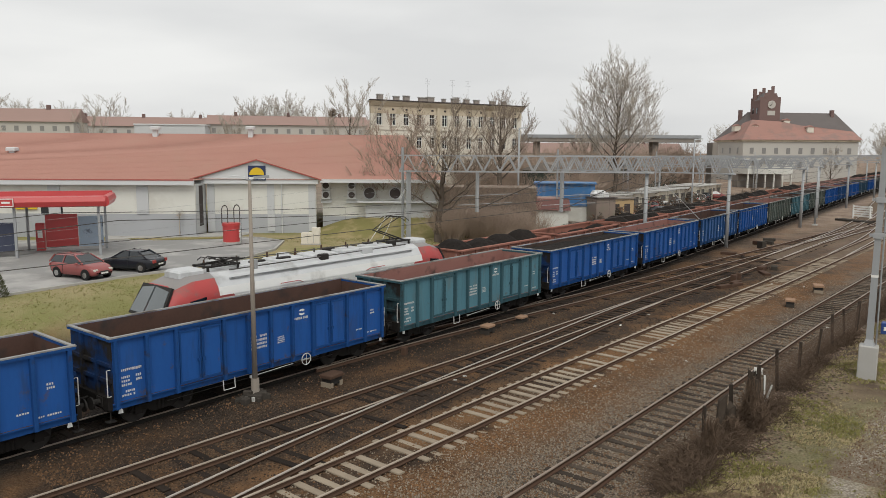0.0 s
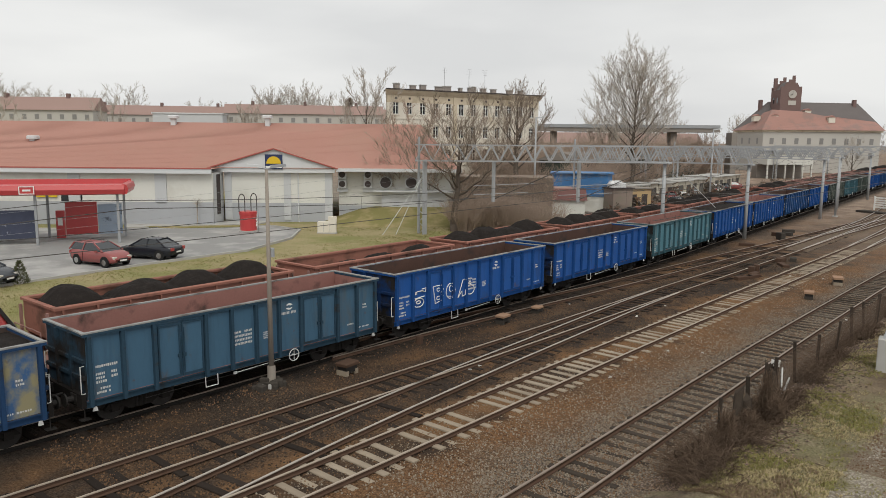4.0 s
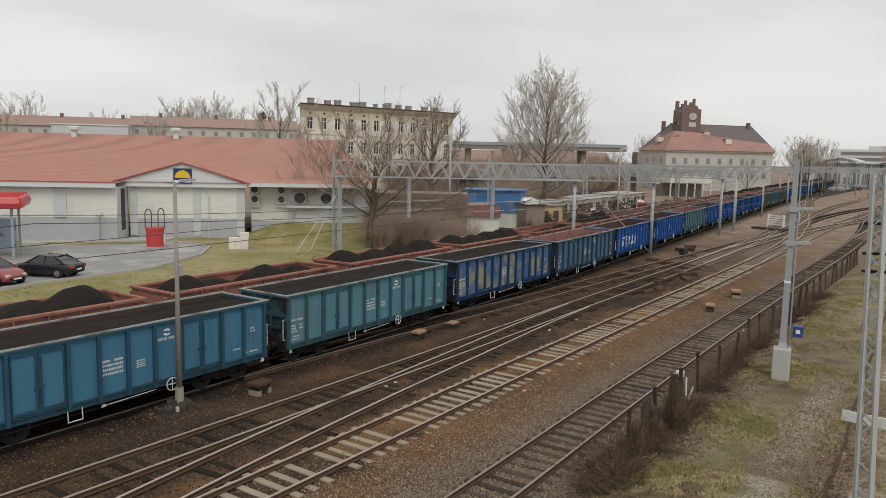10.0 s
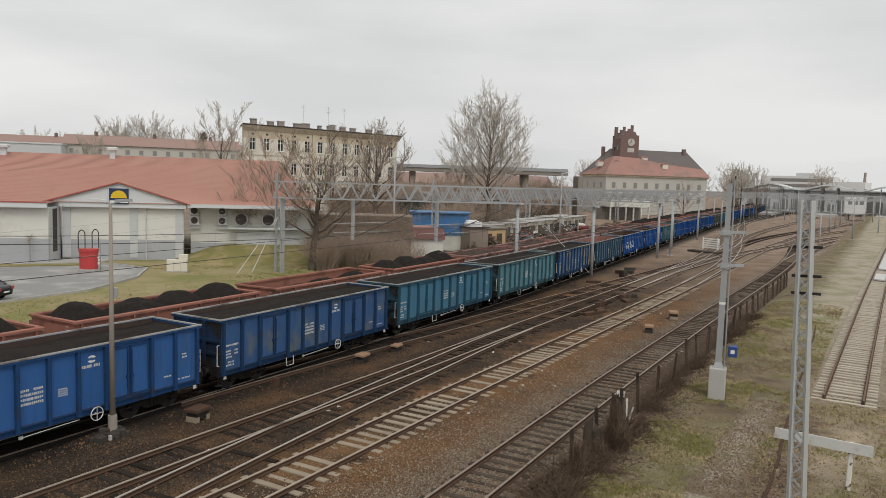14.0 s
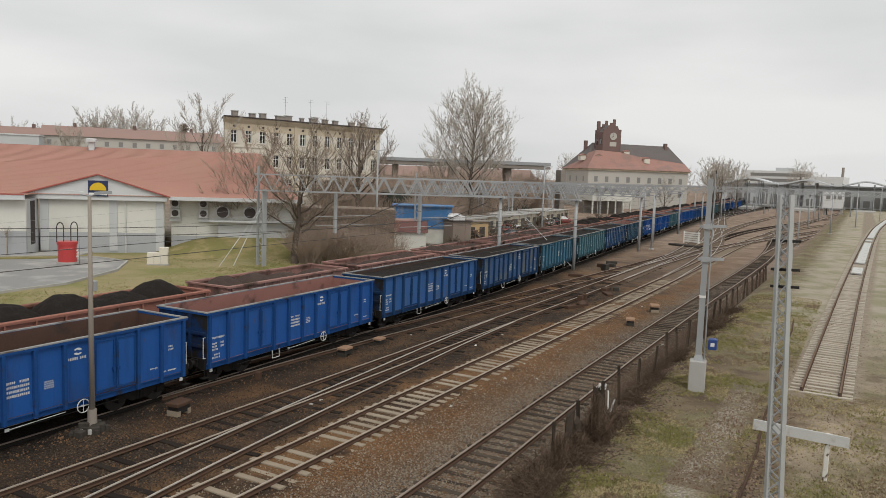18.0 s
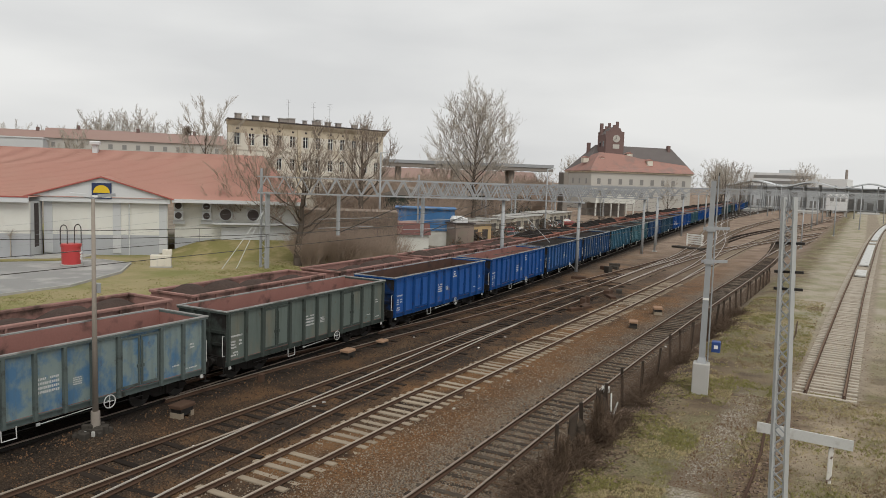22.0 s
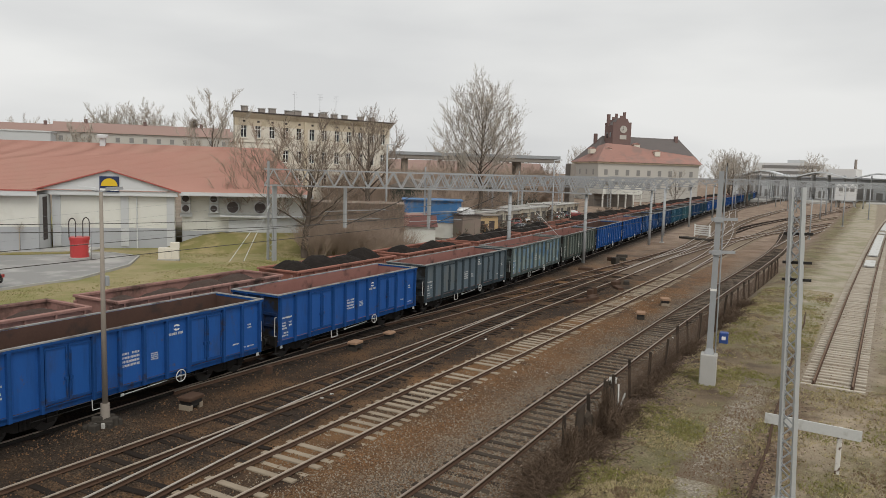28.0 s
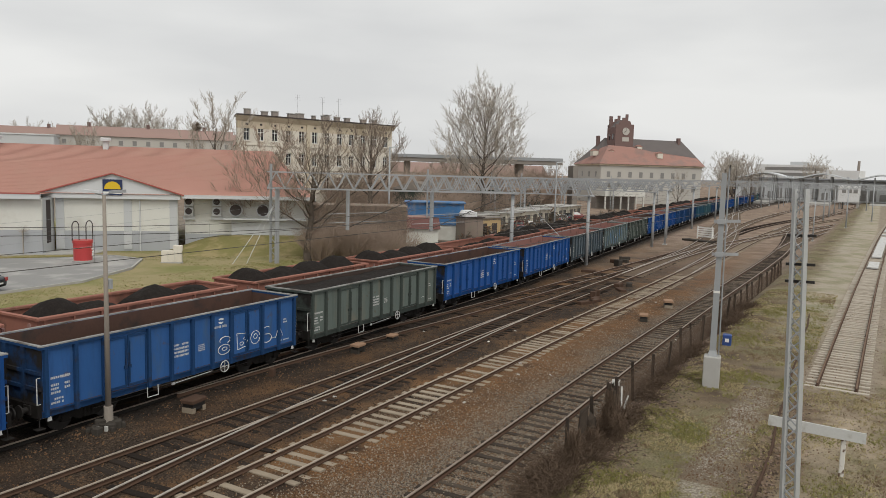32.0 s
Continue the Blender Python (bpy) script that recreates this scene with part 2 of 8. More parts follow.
STUB = [(35.6, 1.05), (45, 0.94), (55, 0.8), (72, 0.55), (105, -0.1), (155, -1.3), (210, -3.4), (280, -8.0), (340, -15.0)]


def ground_height(x, y):
    """Track bed just under the rails, a bank up to the yard of the shop, a low rise of rough grass beside the siding."""
    def step(a, b, v):
        t = min(max((v - a) / (b - a), 0), 1)
        return t * t * (3 - 2 * t)
    f = line_at(FAR_LINE, x)
    z = -0.2 + 1.2 * step(f + 4.0, f + 16.0 - 4.0 * step(44, 36, x), y) + 0.62 * step(9.1, 6.6, y - 0.0)
    if x > 34:
        z -= 0.02 * step(2.2, 1.4, abs(y - line_at(STUB, x)))
    z += 0.24 * step(1.6, 0.5, math.hypot((x - 15.95) * 0.8, y - 22.9))   # mound at the foot of the light mast
    bump = 0.05 * noise.noise((x * 0.35, y * 0.35, 0)) + 0.02 * noise.noise((x * 1.3, y * 1.3, 5))
    return z + bump * (1.0 if y < 8 or y > f + 3 else 0.6)


def spaced(*runs):
    out = []
    for a, b, d in runs:
        k = max(1, round((b - a) / d))
        out += [a + (b - a) * i / k for i in range(k)]
    return out + [runs[-1][1]]


GX = spaced((-2500, -300, 550), (-300, -30, 45), (-30, 0, 3), (0, 70, 0.6), (70, 140, 1.6), (140, 420, 8), (420, 1000, 58), (1000, 4500, 700))
GY = spaced((-2500, -300, 550), (-300, -20, 40), (-20, -6, 1.4), (-6, 36, 0.5), (36, 60, 1.2), (60, 120, 6), (120, 400, 28), (400, 3500, 620))
ground = Shape()
nx, ny = len(GX), len(GY)
ground.v = [(x, y, ground_height(x, y)) for y in GY for x in GX]
ground.f = [(j * nx + i, j * nx + i + 1, (j + 1) * nx + i + 1, (j + 1) * nx + i) for j in range(ny - 1) for i in range(nx - 1)]
ground.m = [0] * len(ground.f)


def ground_material():
    m = bpy.data.materials.new("ballast_earth_and_grass")
    m.use_nodes = True
    n, l = m.node_tree.nodes, m.node_tree.links
    p = n["Principled BSDF"]
    p.inputs["Roughness"].default_value, p.inputs["Specular IOR Level"].default_value = 0.95, 0.2
    co = n.new("ShaderNodeNewGeometry")

    def noise_at(scale, detail=6, rough=0.55):
        t = n.new("ShaderNodeTexNoise")
        t.inputs["Scale"].default_value, t.inputs["Detail"].default_value, t.inputs["Roughness"].default_value = scale, detail, rough
        l.new(co.outputs["Position"], t.inputs["Vector"])
        return t.outputs["Fac"]

    def ramp_of(v, a, b):
        r = n.new("ShaderNodeMapRange")
        r.inputs["From Min"].default_value, r.inputs["From Max"].default_value = a, b
        l.new(v, r.inputs["Value"])
        return r.outputs["Result"]

    def mixed(f, a, b):
        x = n.new("ShaderNodeMix")
        x.data_type = "RGBA"
        if hasattr(f, "is_linked"):
            l.new(f, x.inputs["Factor"])
        else:
            x.inputs["Factor"].default_value = f
        for s, v in (("A", a), ("B", b)):
            if isinstance(v, tuple):
                x.inputs[s].default_value = (*v, 1)
            else:
                l.new(v, x.inputs[s])
        return x.outputs["Result"]

    def math_(op, a, b):
        x = n.new("ShaderNodeMath")
        x.operation, x.use_clamp = op, op == "MULTIPLY"
        for i, v in enumerate((a, b)):
            if isinstance(v, (int, float)):
                x.inputs[i].default_value = v
            else:
                l.new(v, x.inputs[i])
        return x.outputs["Value"]

    sep = n.new("ShaderNodeSeparateXYZ")
    l.new(co.outputs["Position"], sep.inputs["Vector"])
    y = sep.outputs["Y"]
    vor = n.new("ShaderNodeTexVoronoi")
    vor.inputs["Scale"].default_value = 15.0
    l.new(co.outputs["Position"], vor.inputs["Vector"])
    stone = mixed(ramp_of(vor.outputs["Distance"], 0.0, 0.75), (0.25, 0.18, 0.12), (0.026, 0.016, 0.010))
    hue = n.new("ShaderNodeSeparateColor")
    l.new(vor.outputs["Color"], hue.inputs["Color"])
    stone = mixed(math_("MULTIPLY", hue.outputs["Red"], 0.75), stone, (0.075, 0.047, 0.029))
    rust = ramp_of(noise_at(0.16, 7, 0.6), 0.36, 0.56)
    stone = mixed(math_("MULTIPLY", rust, 0.62), stone, (0.235, 0.12, 0.05))
    dark = ramp_of(noise_at(0.35, 8, 0.65), 0.46, 0.62)
    bed = mixed(math_("MULTIPLY", dark, 0.8), stone, (0.028, 0.021, 0.017))
    brown = ramp_of(noise_at(0.8, 6), 0.42, 0.66)
    dirt = mixed(brown, (0.185, 0.14, 0.09), (0.10, 0.072, 0.05))
    grass = mixed(ramp_of(noise_at(0.45, 8, 0.65), 0.38, 0.62), (0.185, 0.172, 0.088), (0.335, 0.28, 0.185))
    grass = mixed(ramp_of(noise_at(14, 5), 0.35, 0.7), grass, (0.105, 0.088, 0.042))
    rough_grass = mixed(ramp_of(noise_at(0.28, 7, 0.6), 0.48, 0.58), grass, dirt)
    yw = n.new("ShaderNodeMath")
    yw.operation = "MULTIPLY_ADD"
    yw.inputs[1].default_value = 3.0
    l.new(math_("SUBTRACT", noise_at(0.7, 6), 0.5), yw.inputs[0])
    l.new(y, yw.inputs[2])
    yy = yw.outputs["Value"]
    pebble = mixed(ramp_of(vor.outputs["Distance"], 0.0, 0.75), (0.34, 0.295, 0.24), (0.06, 0.048, 0.038))
    bed = mixed(math_("MULTIPLY", ramp_of(yy, 14.0, 12.0), 0.75), bed, pebble)
    # rusty orange ballast beside the main line
    shoulder = n.new("ShaderNodeMath")
    shoulder.operation = "MULTIPLY"
    l.new(ramp_of(yy, 12.2, 13.2), shoulder.inputs[0])
    l.new(ramp_of(yy, 15.2, 14.4), shoulder.inputs[1])
    orange = math_("MULTIPLY", math_("MULTIPLY", shoulder.outputs["Value"], 0.8), ramp_of(noise_at(0.5, 7, 0.65), 0.3, 0.6))
    bed = mixed(orange, bed, mixed(ramp_of(vor.outputs["Distance"], 0.0, 0.75), (0.34, 0.175, 0.075), (0.075, 0.036, 0.016)))
    # oil and brake dust lie dark along the busy tracks
    band = n.new("ShaderNodeMath")
    band.operation = "MULTIPLY"
    l.new(ramp_of(yy, 17.0, 18.0), band.inputs[0])
    l.new(ramp_of(yy, 22.6, 21.6), band.inputs[1])
    oil = math_("MULTIPLY", math_("MULTIPLY", band.outputs["Value"], 0.8), ramp_of(noise_at(0.9, 6), 0.22, 0.55))
    bed = mixed(oil, bed, mixed(ramp_of(vor.outputs["Distance"], 0.0, 0.75), (0.085, 0.062, 0.047), (0.016, 0.012, 0.009)))
    col = mixed(ramp_of(yy, 8.6, 7.4), bed, rough_grass)
    gravel = mixed(ramp_of(noise_at(0.35, 6), 0.35, 0.65), (0.38, 0.31, 0.225), (0.28, 0.225, 0.16))
    col = mixed(ramp_of(yy, 3.0, 1.4), col, mixed(ramp_of(noise_at(0.5, 7, 0.65), 0.42, 0.6), gravel, rough_grass))
    for y0, y1, x0, x1, depth, tone in ((1.7, 3.0, 46.0, 36.0, 0.65, mixed(ramp_of(noise_at(2.5, 6, 0.65), 0.35, 0.65), (0.22, 0.14, 0.09), (0.11, 0.075, 0.052))),
                                        (3.4, 4.4, 37.0, 31.0, 0.9, mixed(ramp_of(vor.outputs["Distance"], 0.0, 0.7), (0.56, 0.51, 0.44), (0.20, 0.17, 0.135)))):
        strip = n.new("ShaderNodeMath")
        strip.operation = "MULTIPLY"
        l.new(ramp_of(yy, y0 - 0.3, y0 + 0.3), strip.inputs[0])
        l.new(ramp_of(yy, y1 + 0.3, y1 - 0.3), strip.inputs[1])
        reach = math_("MULTIPLY", strip.outputs["Value"], ramp_of(sep.outputs["X"], x0, x1))
        col = mixed(math_("MULTIPLY", math_("MULTIPLY", reach, depth), ramp_of(noise_at(0.9, 6, 0.65), 0.3, 0.5)), col, tone)
    lawn = mixed(ramp_of(noise_at(0.22, 7, 0.6), 0.4, 0.6), (0.225, 0.22, 0.085), (0.34, 0.285, 0.155))
    col = mixed(ramp_of(yy, 36.0, 38.5), col, lawn)
    yard = mixed(ramp_of(noise_at(0.3, 6), 0.4, 0.6), (0.19, 0.17, 0.14), (0.27, 0.24, 0.20))
    side = n.new("ShaderNodeMath")
    side.operation = "MULTIPLY"
    l.new(ramp_of(sep.outputs["X"], 60.0, 66.0), side.inputs[0])
    l.new(ramp_of(yy, 34.0, 37.0), side.inputs[1])
    col = mixed(side.outputs["Value"], col, yard)
    far_earth = mixed(ramp_of(noise_at(0.25, 7, 0.65), 0.4, 0.6), (0.31, 0.235, 0.18), (0.20, 0.145, 0.11))
    off = n.new("ShaderNodeMath")
    off.operation = "MULTIPLY"
    l.new(ramp_of(sep.outputs["X"], 60.0, 120.0), off.inputs[0])
    l.new(ramp_of(yy, 6.5, 9.0), off.inputs[1])
    col = mixed(off.outputs["Value"], col, far_earth)
    # trodden pale path beside the stub track
    path_ = n.new("ShaderNodeMath")
    path_.operation = "MULTIPLY"
    l.new(ramp_of(sep.outputs["X"], 36.0, 60.0), path_.inputs[0])
    l.new(ramp_of(yy, 5.6, 4.0), path_.inputs[1])
    pale = mixed(ramp_of(noise_at(0.3, 7, 0.6), 0.45, 0.6), (0.43, 0.375, 0.305), (0.29, 0.275, 0.18))
    col = mixed(math_("MULTIPLY", path_.outputs["Value"], 0.8), col, pale)
    # brown soil lies between the sleepers of the stub track
    lean = n.new("ShaderNodeMapRange")
    for key, value in (("From Min", 35.0), ("From Max", 160.0), ("To Min", 1.05), ("To Max", -1.4)):
        lean.inputs[key].default_value = value
    l.new(sep.outputs["X"], lean.inputs["Value"])
    beside = n.new("ShaderNodeMath")
    beside.operation = "ABSOLUTE"
    l.new(math_("SUBTRACT", y, lean.outputs["Result"]), beside.inputs[0])
    bed_of_stub = math_("MULTIPLY", ramp_of(beside.outputs["Value"], 1.7, 1.3), ramp_of(sep.outputs["X"], 33.0, 36.0))
    col = mixed(math_("MULTIPLY", bed_of_stub, 0.85), col, mixed(ramp_of(noise_at(3.0, 6, 0.6), 0.35, 0.65), (0.34, 0.285, 0.225), (0.21, 0.168, 0.128)))
    # coal and brake dust along the freight tracks, which bend away from the line; the wagons' shade is painted in too
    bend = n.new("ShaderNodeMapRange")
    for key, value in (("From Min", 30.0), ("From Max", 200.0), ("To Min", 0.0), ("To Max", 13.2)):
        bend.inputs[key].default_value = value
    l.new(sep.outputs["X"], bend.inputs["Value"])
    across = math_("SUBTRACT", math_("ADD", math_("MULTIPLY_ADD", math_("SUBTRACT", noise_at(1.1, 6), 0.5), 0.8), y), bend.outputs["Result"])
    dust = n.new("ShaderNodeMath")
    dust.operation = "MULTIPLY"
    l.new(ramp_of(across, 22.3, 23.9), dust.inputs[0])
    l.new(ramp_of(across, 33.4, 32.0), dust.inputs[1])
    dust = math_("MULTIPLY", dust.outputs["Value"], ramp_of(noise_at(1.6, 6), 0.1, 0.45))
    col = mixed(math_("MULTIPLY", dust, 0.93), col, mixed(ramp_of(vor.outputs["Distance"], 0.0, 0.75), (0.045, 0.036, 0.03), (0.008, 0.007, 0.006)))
    # dead leaves and black soil under the brush along the old fence
    mould = n.new("ShaderNodeMath")
    mould.operation = "MULTIPLY"
    l.new(ramp_of(yy, 6.6, 7.4), mould.inputs[0])
    l.new(ramp_of(yy, 9.0, 8.3), mould.inputs[1])
    near_part = math_("MULTIPLY", mould.outputs["Value"], ramp_of(sep.outputs["X"], 66.0, 50.0))
    soil = mixed(ramp_of(noise_at(5.0, 6, 0.7), 0.35, 0.65), (0.045, 0.034, 0.026), (0.16, 0.115, 0.088))
    col = mixed(math_("MULTIPLY", near_part, ramp_of(noise_at(0.7, 6, 0.6), 0.25, 0.5)), col, soil)
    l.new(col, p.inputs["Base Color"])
    bump = n.new("ShaderNodeBump")
    bump.inputs["Strength"].default_value, bump.inputs["Distance"].default_value = 0.9, 0.06
    l.new(math_("ADD", vor.outputs["Distance"], noise_at(20, 4)), bump.inputs["Height"])
    l.new(bump.outputs["Normal"], p.inputs["Normal"])
    return m


tagged(part("ground", ground, ground_material(), smooth=True), "brown ballast and earth between rails, rough yellowed grass beside", "ground", kind="structure")


# ---- tracks ----
RAIL_SECTION = [(-0.075, -0.16), (0.075, -0.16), (0.075, -0.145), (0.012, -0.12), (0.012, -0.045), (0.036, -0.03), (0.036, 0.0), (-0.036, 0.0), (-0.036, -0.03), (-0.012, -0.045), (-0.012, -0.12), (-0.075, -0.145)]


def rail_shape(line, off, xs, z=0.0):
    s = Shape()
    k = len(RAIL_SECTION)
    for x in xs:
        y, d = line_at(line, x), (line_at(line, x + 0.5) - line_at(line, x - 0.5))
        c = 1 / math.hypot(1, d)
        nxn, nyn = -d * c, c
        s.v += [(x + nxn * (off + u), y + nyn * (off + u), z + w) for u, w in RAIL_SECTION]
    for i in range(len(xs) - 1):
        for j in range(k):
            a, b = i * k + j, i * k + (j + 1) % k
            s.f.append((a, a + k, b + k, b))
            s.m.append(1 if j in (5, 6, 7) else 0)
    s.f += [tuple(range(k)), tuple(range(len(s.v) - 1, len(s.v) - 1 - k, -1))]
    s.m += [0, 0]
    return s


def sleeper_mesh(name, mat, length, width, height, dip=0.0):
    s = Shape()
    h, w, b = length / 2, width / 2, 0.02
    s.prism([(-w, -height), (w, -height), (w, -b), (w - b, 0), (-w + b, 0), (-w, -b)], "y", -h, h)
    return s.mesh(name, mat)


SL_WOOD = sleeper_mesh("sleeper", M_WOOD, 2.55, 0.25, 0.15)
M_OLDWOOD = material("weathered_sleeper_wood", (0.14, 0.11, 0.085), (0.045, 0.036, 0.029), rough=0.95, scale=2, fine=25, stretch=(4, 1, 1), rnd=0.5, bump=0.4)
SL_OLD = sleeper_mesh("sleeper", M_OLDWOOD, 2.2, 0.24, 0.15)
SL_CONC = sleeper_mesh("sleeper", M_CONC_SL, 2.4, 0.25, 0.18)
SL_FAR = sleeper_mesh("sleeper", material("far_brown_sleeper", (0.24, 0.185, 0.14), (0.16, 0.122, 0.092), rough=0.9, scale=2), 2.55, 0.25, 0.15)
SL_PALE = sleeper_mesh("sleeper", M_CONC_NEW, 2.5, 0.2, 0.18)
M_CHAIR = material("rusty_rail_chair", (0.13, 0.08, 0.05), (0.08, 0.05, 0.035), rough=0.85)


def track(label, line, x0, x1, sleeper, spacing=0.62, z=0.0, head=M_RAILTOP, upto=130, sink=0.0, side=M_RAIL):
    t = thing("railway_track", label, "railway track", kind="structure")
    xs = spaced((x0, x1, 2.0 if x1 < 150 else 3.0))
    for off in (-0.7525, 0.7525):
        part("rail", rail_shape(line, off, xs, z), [side, head], t)
    r = random.Random(int(x0 * 7 + x1 * 3 + line[0][1] * 100))
    x, far, count = max(x0, -4), Shape(), 0
    while x < x1:
        d = line_at(line, x + 0.5) - line_at(line, x - 0.5)
        turn = math.degrees(math.atan(d)) + r.uniform(-1.2, 1.2)
        zz = z - 0.155 + r.uniform(-0.015, 0.01) - sink * max(0.0, r.uniform(-0.5, 1))
        if x < upto and count < 290:
            part("sleeper", sleeper, None, t, m=pose(x, line_at(line, x), zz, 0, 0, turn))
            count += 1
        elif x < 230:
            far.box(x - 0.13, x + 0.13, line_at(line, x) - 1.25, line_at(line, x) + 1.25, z - 0.3, z - 0.155)
        x += spacing + r.uniform(-0.02, 0.02)
    if far.f:
        tagged(part("far_sleepers", far, sleeper.materials[0], t), kind="stuff")
    return t


track("main line with shiny rails on pale concrete sleepers", MAIN, -6, 330, SL_CONC, 0.6, head=M_RAILTAN, upto=105, sink=0.05)
track("overgrown siding with dull rails on old timber sleepers", SIDING, -6, 170, SL_OLD, 0.64, head=M_RAILDULL, sink=0.03)
track("loop track with worn rails on dark timber sleepers", LOOP, -6, 330, SL_WOOD, 0.64, head=M_RAILTAN, upto=100, sink=0.1)
track("turnout curve with bright rails joining the loop", LINK, -12, 44, SL_WOOD, 0.64, head=M_RAILWORN, sink=0.1)
# near-black rail sides: the shade under the wagons put into their colour
track("freight track under the blue open wagons, timber sleepers", NEAR_LINE, -10, 430, SL_WOOD, 0.64, head=M_RAILDULL, upto=70, sink=0.08, side=M_DARK)
track("turnout curve leaving the freight track, rusty rails", LEAD, 20, 112, SL_WOOD, 0.64, head=M_RAILDULL, upto=90, sink=0.1)
# rail sides darkened in colour likewise, for shade under the coal wagons
track("freight track under the red coal wagons", FAR_LINE, -10, 430, SL_WOOD, 0.64, head=M_RAILDULL, upto=30, sink=0.08, side=M_DARK)
RAIL_BROWN = material("rail_head_brown", (0.20, 0.13, 0.09), (0.12, 0.08, 0.055), rough=0.7, scale=0.6, bump=0.05)
track("turnout track crossing the main line far off", [(85, 20.55), (105, 19.6), (130, 16.9), (160, 12.3), (200, 5.0), (250, -5.0)], 85, 250, SL_FAR, 0.64, z=0.01, upto=0)
track("turnout track crossing towards the freight tracks", [(75, 16.3), (95, 17.2), (115, 19.2), (135, 21.8), (160, 26.0), (190, 31.5), (220, 35.5)], 75, 215, SL_FAR, 0.64, z=0.02, upto=0)
for k, (line, a, b) in enumerate((([(70, 20.3), (100, 21.3), (130, 24.2), (160, 28.5), (200, 33.0), (250, 36.5), (330, 40.0)], 70, 330), ([(120, 21.4), (160, 24.0), (200, 25.0), (260, 24.0), (340, 22.0)], 120, 340), ([(150, 16.3), (185, 15.6), (230, 13.0), (280, 10.5), (340, 8.0)], 150, 340), ([(110, 10.95), (140, 10.2), (180, 6.0), (230, -1.5), (280, -10.0)], 110, 280))):
    track("far yard track with bright rails fanning out", line, a, b, SL_FAR, 0.64, z=0.03 + 0.01 * k, upto=0)
track("far ladder track crossing towards the station", LADDER, 120, 280, SL_FAR, 0.64, upto=0)
track("unused stub track with pale concrete sleepers in gravel", STUB, 35.6, 330, SL_PALE, 0.6, z=0.62, head=RAIL_BROWN, upto=110, sink=0.03)

# ---- near train: four-axle open wagons ----
SHADED = {}   # each paint with a shade-darkened copy, blotched with dirt, for ribs and door frames
SOOT_SHADED = {}    # and with the sooty paint of its ends, their shade darkened into it


def paint(name, a, b=None, c=None, c_scale=0.5, c_at=0.6, c_soft=0.1, rough=0.5, shade_factor=0.5, grain=(1.3, 1.3, 0.4)):
    m = material(name, a, b or tuple(v * 0.72 for v in a), rough=rough, scale=0.9, fine=9, bump=0.12, stretch=grain, c=c, c_scale=c_scale, c_at=c_at, c_soft=c_soft, rnd=0.12, spec=0.25)
    n, l = m.node_tree.nodes, m.node_tree.links
    bsdf = n["Principled BSDF"]
    base = bsdf.inputs["Base Color"].links[0].from_socket
    co, info, shift = n.new("ShaderNodeTexCoord"), n.new("ShaderNodeObjectInfo"), n.new("ShaderNodeVectorMath")
    shift.operation = "ADD"
    l.new(co.outputs["Object"], shift.inputs[0])
    l.new(info.outputs["Location"], shift.inputs[1])
    for size, stretch, lo, hi, depth, tone in ((1.0, (3.2, 3.2, 0.35), 0.5, 0.72, 0.55, tuple(v * 0.4 + 0.006 for v in a)), (2.3, (1.0, 1.0, 0.8), 0.62, 0.7, 0.6, (0.10, 0.062, 0.042))):
        mp_, nz_, rg, sc_, mx = n.new("ShaderNodeMapping"), n.new("ShaderNodeTexNoise"), n.new("ShaderNodeMapRange"), n.new("ShaderNodeMath"), n.new("ShaderNodeMix")
        mp_.inputs["Scale"].default_value = stretch
        nz_.inputs["Scale"].default_value, nz_.inputs["Detail"].default_value, nz_.inputs["Roughness"].default_value = size, 8.0, 0.62
        rg.inputs["From Min"].default_value, rg.inputs["From Max"].default_value = lo, hi
        sc_.operation, mx.data_type = "MULTIPLY", "RGBA"
        sc_.inputs[1].default_value = depth
        mx.inputs["B"].default_value = (*tone, 1)
        l.new(shift.outputs["Vector"], mp_.inputs["Vector"])
        l.new(mp_.outputs["Vector"], nz_.inputs["Vector"])
        l.new(nz_.outputs["Fac"], rg.inputs["Value"])
        l.new(rg.outputs["Result"], sc_.inputs[0])
        l.new(sc_.outputs["Value"], mx.inputs["Factor"])
        l.new(base, mx.inputs["A"])
        base = mx.outputs["Result"]
    l.new(base, bsdf.inputs["Base Color"])
    old = tuple(v * shade_factor + 0.004 for v in a)
    SHADED[m] = material("grimy_shaded_" + name, old, tuple(v * 0.6 for v in old), rough=0.8, scale=2.0, fine=12, bump=0.2, c=(0.035, 0.03, 0.026), c_scale=1.5, c_at=0.66, rnd=0.1)
    SOOT_SHADED[m] = material("sooty_shaded_" + name, tuple(v * 0.42 + 0.004 for v in a), tuple(v * 0.22 + 0.004 for v in a), rough=0.85, scale=1.5, fine=12, bump=0.2, c=(0.022, 0.02, 0.019), c_scale=1.1, c_at=0.52)
    return m


P_BLUE = paint("fresh_blue_paint", (0.019, 0.104, 0.365), (0.014, 0.076, 0.275), (0.03, 0.055, 0.13), 0.7, 0.68, shade_factor=0.75)
P_MIDBLUE = paint("faded_blue_paint", (0.036, 0.128, 0.35), (0.028, 0.092, 0.26), (0.07, 0.11, 0.16), 0.8, 0.64)
P_TEAL = paint("weathered_teal_paint", (0.105, 0.245, 0.30), (0.07, 0.175, 0.225), (0.12, 0.15, 0.15), 0.9, 0.64)
P_TEALBLUE = paint("weathered_sky_blue_paint", (0.065, 0.195, 0.30), (0.042, 0.135, 0.215), (0.09, 0.12, 0.13), 0.8, 0.64)
